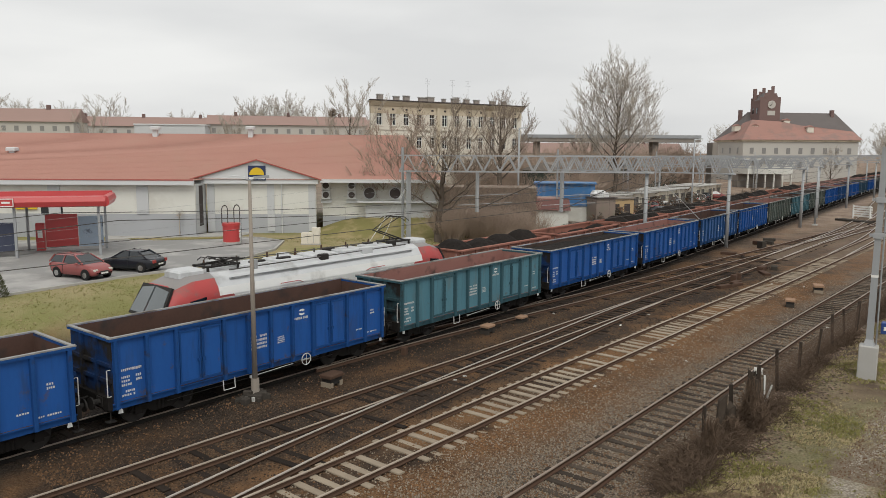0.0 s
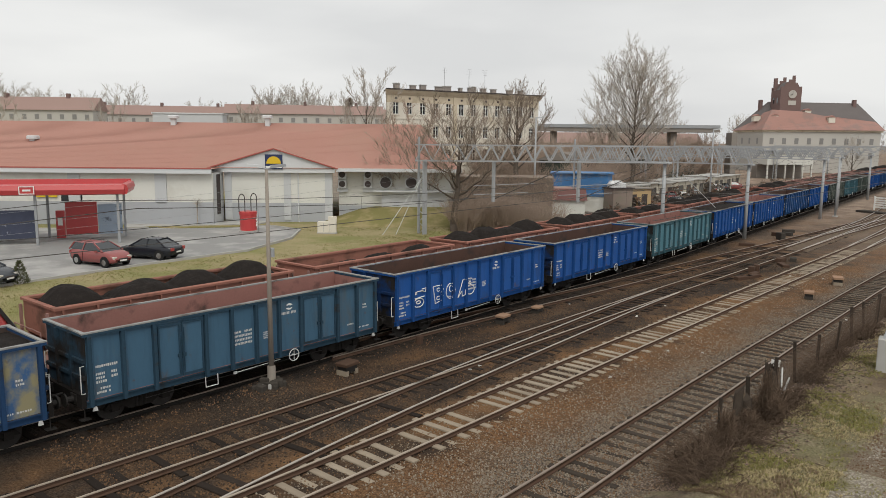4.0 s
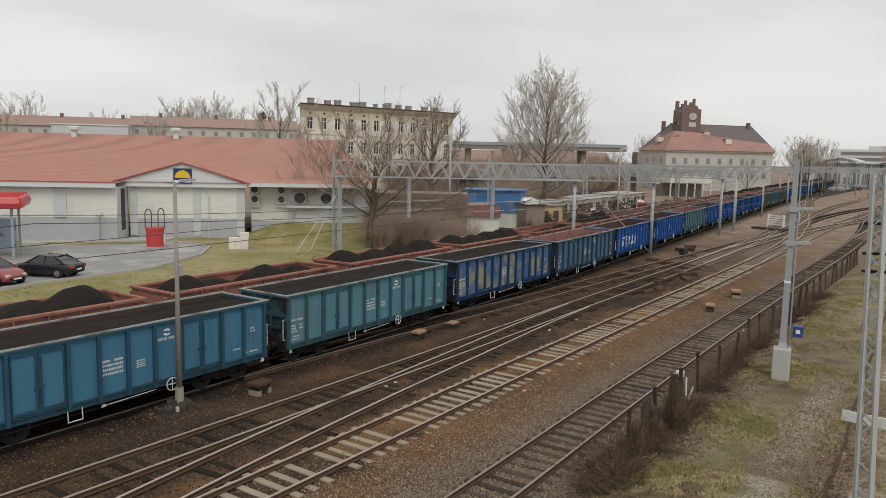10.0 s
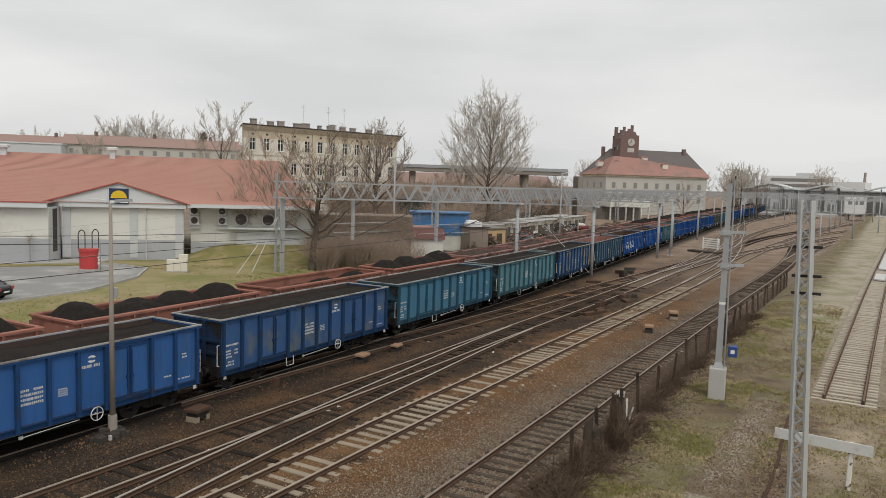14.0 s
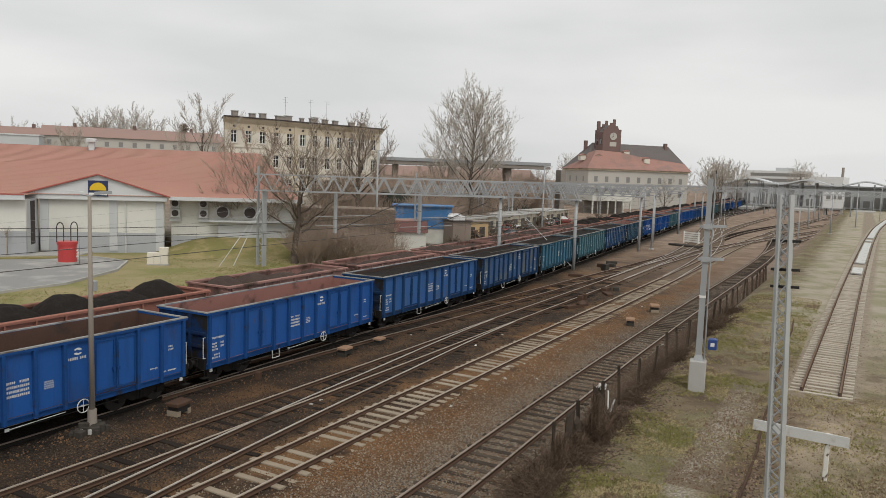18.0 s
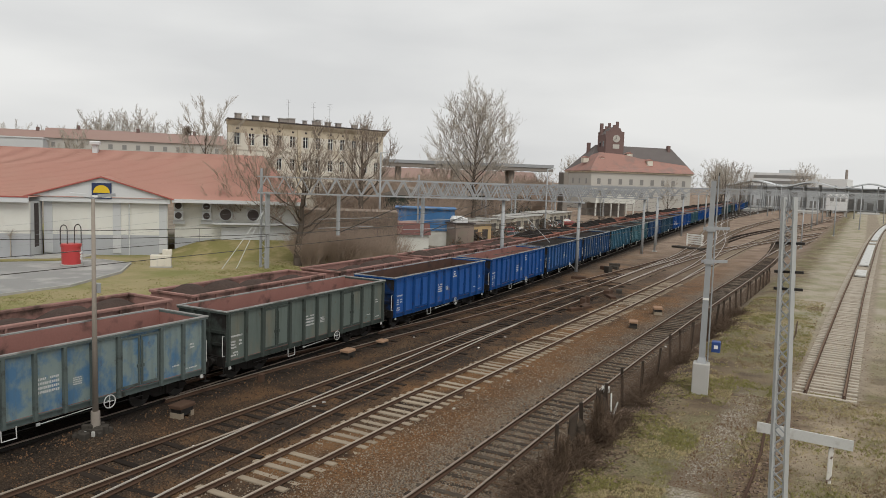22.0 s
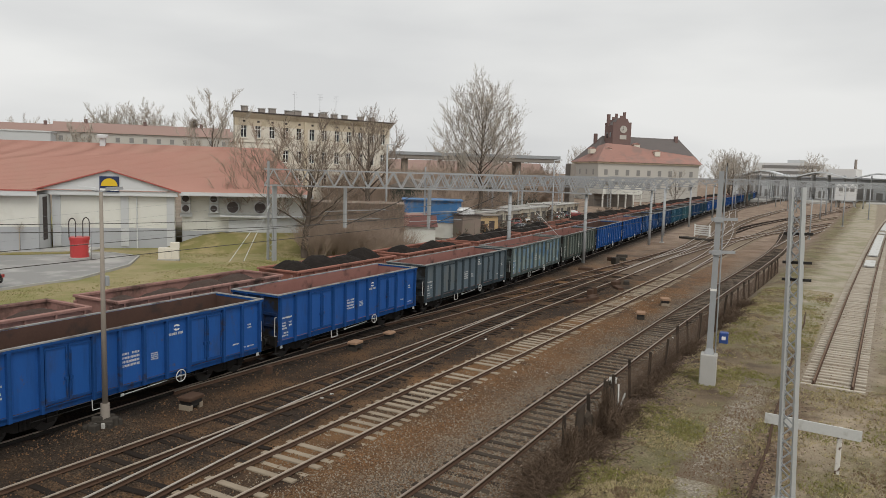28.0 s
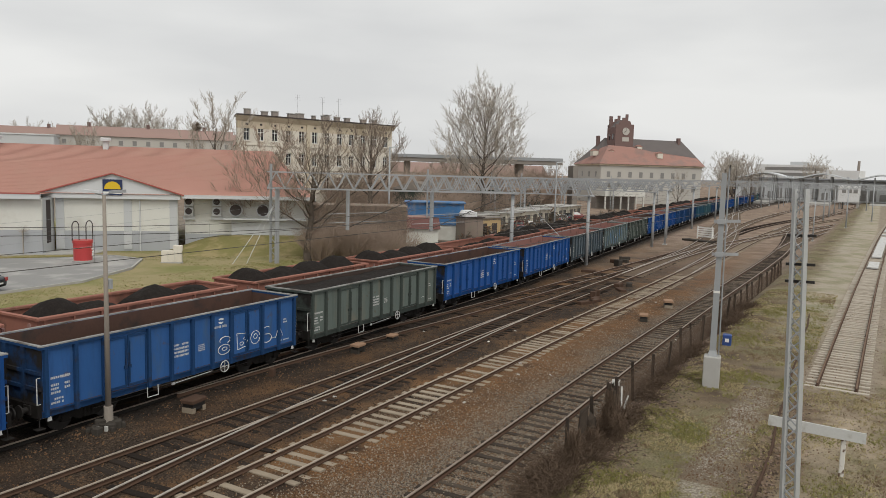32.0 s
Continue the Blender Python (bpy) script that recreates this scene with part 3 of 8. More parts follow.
P_STEEL = paint("dull_steel_blue_paint", (0.064, 0.142, 0.22), (0.047, 0.104, 0.165), (0.09, 0.095, 0.09), 0.8, 0.62)
P_PATCH = paint("blue_paint_patched_with_olive_primer", (0.042, 0.12, 0.29), (0.045, 0.10, 0.20), (0.26, 0.235, 0.14), 0.85, 0.52, 0.06, grain=(1.0, 1.0, 0.8))
P_WORN = paint("dark_blue_paint_with_dirt", (0.036, 0.108, 0.27), (0.034, 0.078, 0.18), (0.13, 0.14, 0.11), 0.8, 0.57, grain=(1.0, 1.0, 0.7))
P_GREEN = paint("grey_green_weathered_paint", (0.15, 0.182, 0.165), (0.105, 0.13, 0.117), (0.16, 0.155, 0.12), 0.7, 0.62)
P_PALE = paint("pale_green_paint_with_blue_patches", (0.25, 0.31, 0.30), (0.17, 0.22, 0.22), (0.075, 0.16, 0.27), 1.3, 0.52, 0.07, grain=(1.0, 1.0, 0.8))
P_SLATE = paint("dull_grey_blue_paint", (0.125, 0.165, 0.195), (0.085, 0.115, 0.14), (0.15, 0.15, 0.13), 0.7, 0.62)
P_GREY = paint("slate_grey_paint", (0.075, 0.10, 0.115), (0.05, 0.065, 0.075), (0.12, 0.12, 0.11), 0.7, 0.62)
M_RUSTIN = material("rusty_wagon_inside", (0.125, 0.072, 0.056), (0.07, 0.043, 0.036), rough=0.9, scale=1.2, fine=12, c=(0.05, 0.042, 0.04), c_scale=0.8, c_at=0.6)
M_RUSTRED = material("red_dusty_wagon_inside", (0.36, 0.18, 0.155), (0.23, 0.115, 0.10), rough=0.9, scale=1.2, fine=12, c=(0.07, 0.05, 0.045), c_scale=0.8, c_at=0.62)
M_RIM = material("worn_grey_rim", (0.36, 0.365, 0.36), (0.22, 0.215, 0.205), rough=0.7, scale=2.5, c=(0.09, 0.07, 0.06), c_at=0.58)
M_COAL = material("coal", (0.056, 0.046, 0.041), (0.018, 0.015, 0.0135), rough=0.9, scale=3, fine=22, bump=1.0, spread=1.0)
M_COALDUST = material("brownish_coal_dust", (0.10, 0.07, 0.06), (0.045, 0.034, 0.03), rough=0.95, scale=1.5, fine=15, bump=0.8)

M_LETTER = material("dusty_white_paint", (0.66, 0.67, 0.66), (0.45, 0.45, 0.44), rough=0.8, scale=3, bump=0.05)
RIB_X = (-6.3, -5.2, -4.1, -2.15, -1.07, 0.0, 1.07, 2.15, 4.1, 5.2, 6.3)
HALF_W, FLOOR_Z, TOP_Z = 1.38, 1.02, 3.2


def wagon_bogie(parent, x):
    b = part("bogie", Shape(), M_DARK, parent, "dark cast steel bogie", m=pose(x, 0, 0))
    s = Shape()
    for y in (-1.0, 1.0):
        s.prism([(-1.25, 0.42), (-1.1, 0.62), (-0.5, 0.62), (-0.35, 0.75), (0.35, 0.75), (0.5, 0.62), (1.1, 0.62), (1.25, 0.42), (0.6, 0.42), (0.4, 0.28), (-0.4, 0.28), (-0.6, 0.42)], "y", y - 0.07, y + 0.07)
        for ax in (-0.9, 0.9):
            s.box(ax - 0.14, ax + 0.14, y - 0.12, y + 0.12, 0.33, 0.6)
        for k in (-0.16, 0.0, 0.16):
            s.rod((k, y * 1.06, 0.3), (k, y * 1.06, 0.62), 0.06, n=6)
    s.box(-0.2, 0.2, -1.0, 1.0, 0.5, 0.85)
    b.data = s.mesh("bogie", M_DARK)
    for ax in (-0.9, 0.9):
        w = Shape()
        for y in (-0.75, 0.75):
            w.rod((0, y - 0.065, 0), (0, y + 0.065, 0), 0.46, n=18)
            w.rod((0, y * 1.04 - 0.02, 0), (0, y * 0.94 + 0.0, 0), 0.49, n=18)
        w.rod((0, -1.0, 0), (0, 1.0, 0), 0.08, n=8)
        part("wheelset", w, M_BLACKSTEEL, b, m=pose(ax, 0, 0.46))


def text_bars(s, x0, x1, z0, z1, y, rows, r):
    """Rows of short bars where small lettering stands."""
    dz = (z1 - z0) / rows
    for k in range(rows):
        x = x0
        while x < x1 - 0.05:
            e = min(x + r.uniform(0.03, 0.06), x1)
            drop = dz * r.choice((0.5, 0.58, 0.58))
            if r.random() < 0.9:
                s.box(x, e, y - 0.004, y, z1 - dz * k - drop, z1 - dz * k)
            x = e + 0.022


def open_wagon():
    t = thing("open_wagon", "blue high-sided open freight wagon on rails", "freight wagon")
    s = Shape()
    s.box(-6.4, 6.4, -HALF_W, HALF_W, FLOOR_Z - 0.05, FLOOR_Z)
    part("floor", s, M_RUSTIN, t)
    for sg in (-1, 1):
        s = Shape()
        y0, y1 = sorted((sg * HALF_W, sg * (HALF_W - 0.05)))
        s.box(-6.38, 6.38, y0, y1, FLOOR_Z, TOP_Z)
        s.m = [0] * 6
        s.m[4 if sg < 0 else 2] = 1
        part("side_wall", s, [P_BLUE, M_RUSTIN], t)
        for x in RIB_X:
            r = Shape()
            c = sg * (HALF_W + 0.13)
            d = sg * (HALF_W - 0.002)
            r.prism([(x - 0.07, d), (x - 0.06, c), (x + 0.06, c), (x + 0.07, d)] if sg > 0 else [(x + 0.07, d), (x + 0.06, c), (x - 0.06, c), (x - 0.07, d)], "z", FLOOR_Z - 0.22, TOP_Z - 0.08)
            part("side_rib", r, SHADED[P_BLUE], t)
        for xd in (-3.12, 3.12):
            for leaf in (-1, 1):
                d = Shape()
                xa, xb = sorted((xd + leaf * 0.03, xd + leaf * 0.86))
                yo = sg * (HALF_W + 0.045)
                ya, yb = sorted((sg * (HALF_W - 0.002), yo))
                d.bevel_box(xa, xb, ya, yb, FLOOR_Z + 0.06, TOP_Z - 0.2, 0.015)
                yf = sorted((yo, yo + sg * 0.03))
                for q in ((xa, xa + 0.06, FLOOR_Z + 0.06, TOP_Z - 0.2), (xb - 0.06, xb, FLOOR_Z + 0.06, TOP_Z - 0.2), (xa + 0.06, xb - 0.06, TOP_Z - 0.28, TOP_Z - 0.2), (xa + 0.06, xb - 0.06, FLOOR_Z + 0.06, FLOOR_Z + 0.14)):
                    d.box(q[0], q[1], yf[0], yf[1], q[2], q[3], 1)
                door = part("door", d, [P_BLUE, SHADED[P_BLUE]], t)
                if sg > 0:
                    continue
                lk = Shape()
                xl = xd + leaf * 0.09
                lk.rod((xl, yo + sg * 0.05, FLOOR_Z + 0.2), (xl, yo + sg * 0.05, TOP_Z - 0.4), 0.018, n=6)
                lk.box(xl - 0.06, xl + 0.06, min(yo, yo + sg * 0.07), max(yo, yo + sg * 0.07), FLOOR_Z + 0.75, FLOOR_Z + 0.87)
                part("latch", lk, SHADED[P_BLUE], door)
        s = Shape()
        ya, yb = sorted((sg * 1.30, sg * 1.36))
        s.box(-6.45, 6.45, ya, yb, FLOOR_Z - 0.26, FLOOR_Z - 0.02)
        ya, yb = sorted((sg * 1.30, sg * 1.43))
        s.box(-6.45, 6.45, ya, yb, FLOOR_Z - 0.06, FLOOR_Z - 0.02)
        part("sole_bar", s, SHADED[P_BLUE], t)
        s = Shape()
        s.path([(-2.2, sg * 1.38, 0.8), (-2.2, sg * 1.40, 0.4), (-1.7, sg * 1.40, 0.4), (-1.7, sg * 1.38, 0.8)], 0.022)
        part("footstep", s, M_LETTER, t, "white painted footstep")
        s = Shape()
        s.tube([(1.75 + 0.24 * math.cos(k * math.pi / 8), sg * 1.46, 0.76 + 0.24 * math.sin(k * math.pi / 8)) for k in range(16)], 0.02, n=5, closed=True)
        for a in (0, 1.57, 3.14, 4.71):
            s.rod((1.75, sg * 1.46, 0.76), (1.75 + 0.24 * math.cos(a), sg * 1.46, 0.76 + 0.24 * math.sin(a)), 0.014, n=5)
        s.rod((1.75, sg * 1.3, 0.76), (1.75, sg * 1.48, 0.76), 0.03, n=6)
        part("handbrake_wheel", s, M_LETTER, t, "white handbrake wheel")
    for sg in (-1, 1):
        s = Shape()
        xa, xb = sorted((sg * 6.38, sg * 6.43))
        s.box(xa, xb, -HALF_W, HALF_W, FLOOR_Z, TOP_Z)
        s.m = [0] * 6
        s.m[5 if sg > 0 else 3] = 1
        for z in (1.75, 2.3):
            a, b = sorted((sg * 6.43, sg * 6.51))
            s.box(a, b, -HALF_W, HALF_W, z - 0.06, z + 0.06)
        for y in (-0.5, 0.5):
            a, b = sorted((sg * 6.43, sg * 6.53))
            s.box(a, b, y - 0.07, y + 0.07, FLOOR_Z, TOP_Z - 0.08)
        part("end_wall", s, [SOOT_SHADED[P_BLUE], M_RUSTIN], t)
        s = Shape()
        a, b = sorted((sg * 6.45, sg * 6.6))
        s.box(a, b, -1.4, 1.4, 0.8, 1.24)
        part("headstock", s, M_DARK, t)
        for y in (-0.875, 0.875):
            s = Shape()
            s.rod((sg * 6.6, y, 1.04), (sg * 6.88, y, 1.04), 0.10, n=10)
            s.rod((sg * 6.88, y, 1.04), (sg * 6.93, y, 1.04), 0.22, 0.22, n=14)
            s.box(min(sg * 6.58, sg * 6.64), max(sg * 6.58, sg * 6.64), y - 0.18, y + 0.18, 0.88, 1.2)
            part("buffer", s, M_BLACKSTEEL, t, smooth=False)
        s = Shape()
        s.rod((sg * 6.6, 0, 1.0), (sg * 6.95, 0, 0.98), 0.05, n=6)
        s.path([(sg * 6.95, 0, 0.98), (sg * 7.0, 0.04, 0.75), (sg * 6.85, 0.04, 0.55)], 0.035)
        part("brake_hose", Shape().path([(sg * 6.6, 0.35, 0.85), (sg * 6.75, 0.35, 0.6), (sg * 7.0, 0.33, 0.55)], 0.03), M_BLACKSTEEL, t)
        part("coupling", s, M_BLACKSTEEL, t)
        for y in (-1.33, 1.33):
            s = Shape()
            s.path([(sg * 6.44, y, 1.25), (sg * 6.56, y, 1.25), (sg * 6.56, y, 2.15), (sg * 6.44, y, 2.15)], 0.018)
            part("handrail", s, M_LETTER, t, "white end handrail")
            s = Shape()
            s.path([(sg * 6.5, y, 0.85), (sg * 6.5, y, 0.42)], 0.02)
            s.box(min(sg * 6.35, sg * 6.65), max(sg * 6.35, sg * 6.65), y - 0.12, y + 0.12, 0.40, 0.43)
            part("corner_step", s, M_BLACKSTEEL, t)
    s = Shape()
    for sg in (-1, 1):
        a, b = sorted((sg * (HALF_W - 0.03), sg * (HALF_W + 0.11)))
        s.box(-6.5, 6.5, a, b, TOP_Z - 0.09, TOP_Z)
        s.box(-6.52, 6.52, a, b, TOP_Z, TOP_Z + 0.045, 1)
        a, b = sorted((sg * 6.37, sg * 6.49))
        s.box(a, b, -HALF_W + 0.04, HALF_W - 0.04, TOP_Z - 0.09, TOP_Z)
        s.box(a, b, -HALF_W + 0.04, HALF_W - 0.04, TOP_Z, TOP_Z + 0.045, 1)
    part("top_rim", s, [SHADED[P_BLUE], M_RIM], t, "painted top rim with a bare worn edge")
    s = Shape()
    s.box(-6.4, 6.4, -0.18, 0.18, 0.72, FLOOR_Z - 0.06)
    for x in (-3, -1, 1, 3):
        s.box(x - 0.06, x + 0.06, -1.29, 1.29, 0.78, FLOOR_Z - 0.06)
    s.rod((0.4, 0.4, 0.75), (1.5, 0.4, 0.75), 0.2, n=10)
    s.rod((-1.2, -0.5, 0.75), (-0.2, -0.5, 0.75), 0.16, n=10)
    part("underframe", s, M_DARK, t)
    s = Shape()
    s.rod((-4.4, -1.22, 0.55), (3.4, -1.22, 0.55), 0.014, n=5)
    part("brake_rod", s, M_BLACKSTEEL, t)
    s = Shape().rod((-0.9, -1.34, 0.62), (1.15, -1.34, 0.68), 0.016, n=5)
    s.box(-1.0, -0.86, -1.37, -1.33, 0.58, 0.68)
    part("brake_lever", s, M_LETTER, t, "white painted brake lever")
    for x in (-6.2, 6.2):
        part("jacking_mark", Shape().prism([(x - 0.08, 0.64), (x + 0.08, 0.64), (x + 0.05, 0.78), (x - 0.05, 0.78)], "y", -1.445, -1.405), M_LETTER, t, "white jacking mark")
    wagon_bogie(t, -4.5)
    wagon_bogie(t, 4.5)
    # lettering and emblem as plain shapes
    r = random.Random(4)
    s, y = Shape(), -HALF_W - 0.002
    text_bars(s, -6.1, -5.35, 1.95, 2.1, y, 1, r)
    text_bars(s, -6.1, -5.75, 1.45, 1.85, y, 3, r)
    text_bars(s, -5.6, -5.35, 1.55, 1.85, y, 2, r)
    text_bars(s, -0.93, -0.12, 1.6, 2.2, y, 4, r)
    text_bars(s, 0.36, 0.74, 1.65, 1.95, y, 4, r)
    text_bars(s, 5.6, 5.9, 1.95, 2.2, y, 2, r)
    text_bars(s, 4.7, 5.05, 1.35, 1.45, y, 1, r)
    text_bars(s, 5.3, 6.0, 1.12, 1.22, y, 1, r)
    text_bars(s, -6.1, -5.6, 1.1, 1.36, y, 2, r)
    tagged(part("lettering", s, M_LETTER, t, "rows of small white lettering"), kind="stuff")
    s = Shape()
    for turn in (0, math.pi):
        hook = [(0.17 * math.cos(a + turn), 0.13 * math.sin(a + turn)) for a in [0.35 + 0.25 * i for i in range(10)]]
        hook += [(0.09 * math.cos(a + turn) - 0.03 * math.cos(turn), 0.06 * math.sin(a + turn)) for a in [2.4 - 0.25 * i for i in range(8)]]
        s.prism([(1.62 + u, 2.75 + v) for u, v in hook][::-1], "y", y - 0.004, y)
    part("emblem", s, M_WHITE, t, "white company emblem")
    s = Shape()
    text_bars(s, 1.24, 2.0, 2.38, 2.56, y, 1, r)
    tagged(part("company_lettering", s, M_LETTER, t, "one row of white lettering"), kind="stuff")
    return t


def load_mesh(level, heaps, mat, name, seed):
    """Coal in a wagon: an uneven sheet, or a row of heaps."""
    s, r = Shape(), random.Random(seed)
    nx_, ny_ = 44, 11
    for j in range(ny_):
        for i in range(nx_):
            x, y = -6.36 + 12.72 * i / (nx_ - 1), (-1 + 2 * j / (ny_ - 1)) * (HALF_W - 0.05)
            z = level + 0.10 * noise.noise((x * 0.5 + seed * 9, y * 0.8, 1)) + 0.05 * noise.noise((x * 2 + seed, y * 2, 3))
            edge = (abs(y) / HALF_W) ** 2
            z += heaps * (0.5 + 0.5 * math.cos(x * 1.4 + seed)) * (1 - edge)
            s.v.append((x, y, z - 0.12 * edge))
    s.f = [(j * nx_ + i, j * nx_ + i + 1, (j + 1) * nx_ + i + 1, (j + 1) * nx_ + i) for j in range(ny_ - 1) for i in range(nx_ - 1)]
    s.m = [0] * len(s.f)
    return s.mesh(name, mat, smooth=True)


LOADS = {"coal": load_mesh(3.1, 0.05, M_COAL, "coal_load", 1), "low": load_mesh(2.6, 0.1, M_COALDUST, "coal_load", 2), "dust": load_mesh(1.5, 0.05, M_COALDUST, "coal_remains", 3)}

# from the graffiti wagon: ahead of it (negative) and behind it, in the order in which they pass
WAGONS = {0: (P_BLUE, M_RUSTIN, "low"), 1: (P_STEEL, M_RUSTRED, "dust"), 2: (P_PATCH, M_RUSTIN, "coal"), 3: (P_TEAL, M_RUSTIN, "coal"), 4: (P_TEALBLUE, M_RUSTIN, "coal"), 5: (P_WORN, M_RUSTIN, "coal"), 6: (P_MIDBLUE, M_RUSTIN, "coal"),
          7: (P_BLUE, M_RUSTRED, "dust"), 8: (P_BLUE, M_RUSTIN, "low"), 9: (P_GREEN, M_RUSTRED, "dust"), 10: (P_PALE, M_RUSTRED, "dust"), 11: (P_SLATE, M_RUSTRED, "dust"), 12: (P_BLUE, M_RUSTRED, "dust"), 13: (P_BLUE, M_RUSTIN, "dust"),
          14: (P_GREEN, M_RUSTIN, "coal"), 15: (P_MIDBLUE, M_RUSTIN, "low"), 16: (P_BLUE, M_RUSTIN, "low"), 17: (P_BLUE, M_RUSTIN, "low"),
          -1: (P_BLUE, M_RUSTIN, "dust"), -2: (P_TEAL, M_RUSTRED, "dust"), -3: (P_BLUE, M_RUSTIN, "coal"), -4: (P_BLUE, M_RUSTRED, "dust"), -5: (P_MIDBLUE, M_RUSTIN, "dust"), -6: (P_BLUE, M_RUSTIN, "low"), -7: (P_GREEN, M_RUSTRED, "dust"),
          -8: (P_TEAL, M_RUSTIN, "dust"), -9: (P_GREEN, M_RUSTIN, "coal"), -10: (P_BLUE, M_RUSTIN, "dust"), -11: (P_MIDBLUE, M_RUSTRED, "dust"), -12: (P_BLUE, M_RUSTIN, "dust"), -13: (P_STEEL, M_RUSTIN, "coal"), -14: (P_BLUE, M_RUSTRED, "dust"),
          -15: (P_GREY, M_RUSTIN, "low"), -16: (P_GREY, M_RUSTIN, "low"), -17: (P_WORN, M_RUSTIN, "low"), -18: (P_GREY, M_RUSTIN, "low"), -19: (P_WORN, M_RUSTIN, "low"), -20: (P_GREY, M_RUSTIN, "low")}
COLOUR_WORDS = {P_BLUE: "bright blue", P_MIDBLUE: "faded light blue", P_TEAL: "weathered teal", P_TEALBLUE: "weathered sky blue", P_STEEL: "dull steel blue", P_PATCH: "blue and olive patched", P_WORN: "dirty dark blue", P_GREEN: "grey-green", P_PALE: "pale green and blue patched", P_GREY: "slate grey", P_SLATE: "dull grey-blue"}
LOAD_WORDS = {"coal": "full of coal", "low": "half full of coal", "dust": "nearly empty"}


def recolour(ob, old, fresh):
    for o in (ob, *ob.children_recursive):
        for slot in o.material_slots:
            if slot.material == old:
                slot.link = "OBJECT"
                slot.material = fresh


near_train = {}
first = open_wagon()
for k in sorted(WAGONS):
    col, inside, load = WAGONS[k]
    w = first if k == 0 else copy_thing(first, Matrix())
    near_train[k] = w
for k, w in near_train.items():
    col, inside, load = WAGONS[k]
    if col is not P_BLUE:
        recolour(w, P_BLUE, col)
        recolour(w, SHADED[P_BLUE], SHADED[col])
        recolour(w, SOOT_SHADED[P_BLUE], SOOT_SHADED[col])
    if load == "coal":
        recolour(w, M_RUSTIN, M_COALDUST)
    elif inside is not M_RUSTIN:
        recolour(w, M_RUSTIN, inside)
    part("coal_load" if load != "dust" else "coal_layer", LOADS[load], None, w)
    tagged(w, f"{COLOUR_WORDS[col]} high-sided open wagon, {LOAD_WORDS[load]}, on rails", "freight wagon", "wagons of the near train")
    if col in (P_PATCH, P_GREEN, P_PALE, P_GREY):
        for o in list(w.children):
            if o.name.startswith(("emblem", "company_lettering")):
                bpy.data.objects.remove(o)
    random.Random(k).random()


def strokes(name, parent, lines, r=0.022, label="white spray paint strokes"):
    s = Shape()
    y = -HALF_W - 0.05
    for ln in lines:
        s.path([(x, y, 1.75 + (z - 1.9) * 0.72) for x, z in ln], r * 1.1, n=5)
    return tagged(part(name, s, M_WHITE, parent, label), kind="stuff")


def arc(cx, cz, rx, rz, a0, a1, n=10):
    return [(cx + rx * math.cos(radians(a0 + (a1 - a0) * i / n)), cz + rz * math.sin(radians(a0 + (a1 - a0) * i / n))) for i in range(n + 1)]


strokes("graffiti", near_train[0], [arc(-4.78, 1.75, 0.38, 0.30, 30, 390), arc(-4.8, 1.78, 0.16, 0.10, 0, 360), arc(-4.72, 2.32, 0.42, 0.2, 200, 20), [(-4.3, 2.38), (-4.25, 2.65), (-4.55, 2.62)], arc(-4.9, 2.2, 0.28, 0.18, 90, 250), [(-5.1, 2.05), (-4.35, 2.12)],
                                    [(-3.72, 2.62), (-3.55, 1.4), (-3.05, 1.55), (-2.95, 1.85), (-3.2, 2.02), (-2.92, 2.3), (-3.05, 2.6), (-3.72, 2.62)], arc(-3.3, 2.32, 0.13, 0.12, 0, 360), arc(-3.3, 1.75, 0.15, 0.12, 0, 360),
                                    arc(-2.35, 2.05, 0.36, 0.55, 0, 360), arc(-2.32, 2.2, 0.15, 0.22, 0, 360), [(-2.62, 1.72), (-2.1, 1.6)],
                                    [(-1.75, 1.42), (-1.35, 2.62), (-1.05, 2.65), (-1.15, 1.5), (-1.4, 1.45), (-1.42, 1.85), (-1.75, 1.42)], arc(-0.78, 2.35, 0.32, 0.28, 60, 260), arc(-0.72, 1.8, 0.34, 0.34, 110, -150), arc(-0.75, 2.3, 0.12, 0.1, 60, 300)])
strokes("graffiti", near_train[15], [arc(1.75, 1.55, 0.36, 0.3, 20, 380), arc(1.8, 2.1, 0.3, 0.22, -60, 200), arc(1.78, 1.58, 0.14, 0.1, 0, 360), [(2.5, 2.3), (2.55, 1.3), (3.05, 1.4), (3.15, 1.75), (2.9, 1.88), (3.1, 2.2), (2.5, 2.3)], arc(2.8, 1.62, 0.12, 0.1, 0, 360),
                                     arc(3.65, 1.8, 0.3, 0.42, 0, 360), arc(3.66, 1.86, 0.12, 0.16, 0, 360), arc(4.4, 2.05, 0.28, 0.24, 50, 265), arc(4.42, 1.55, 0.3, 0.28, 100, -150), [(5.0, 1.4), (5.25, 2.2), (5.5, 1.45)]], 0.014)


# ---- far train: electric locomotive and red coal hoppers ----
M_HOPRED = material("faded_red_oxide_paint", (0.36, 0.165, 0.125), (0.27, 0.12, 0.09), rough=0.75, scale=1.0, fine=10, c=(0.15, 0.08, 0.06), c_scale=0.8, c_at=0.6, rnd=0.15)
M_HOPDARK = material("dusty_dark_red_paint", (0.40, 0.245, 0.215), (0.25, 0.135, 0.115), rough=0.8, scale=1.0, fine=10, c=(0.09, 0.06, 0.05), c_scale=0.8, c_at=0.58, rnd=0.15)
M_HOPIN = material("dusty_grey_hopper_inside", (0.24, 0.20, 0.17), (0.15, 0.125, 0.11), rough=0.9, scale=1.3, c=(0.20, 0.10, 0.07), c_at=0.58)
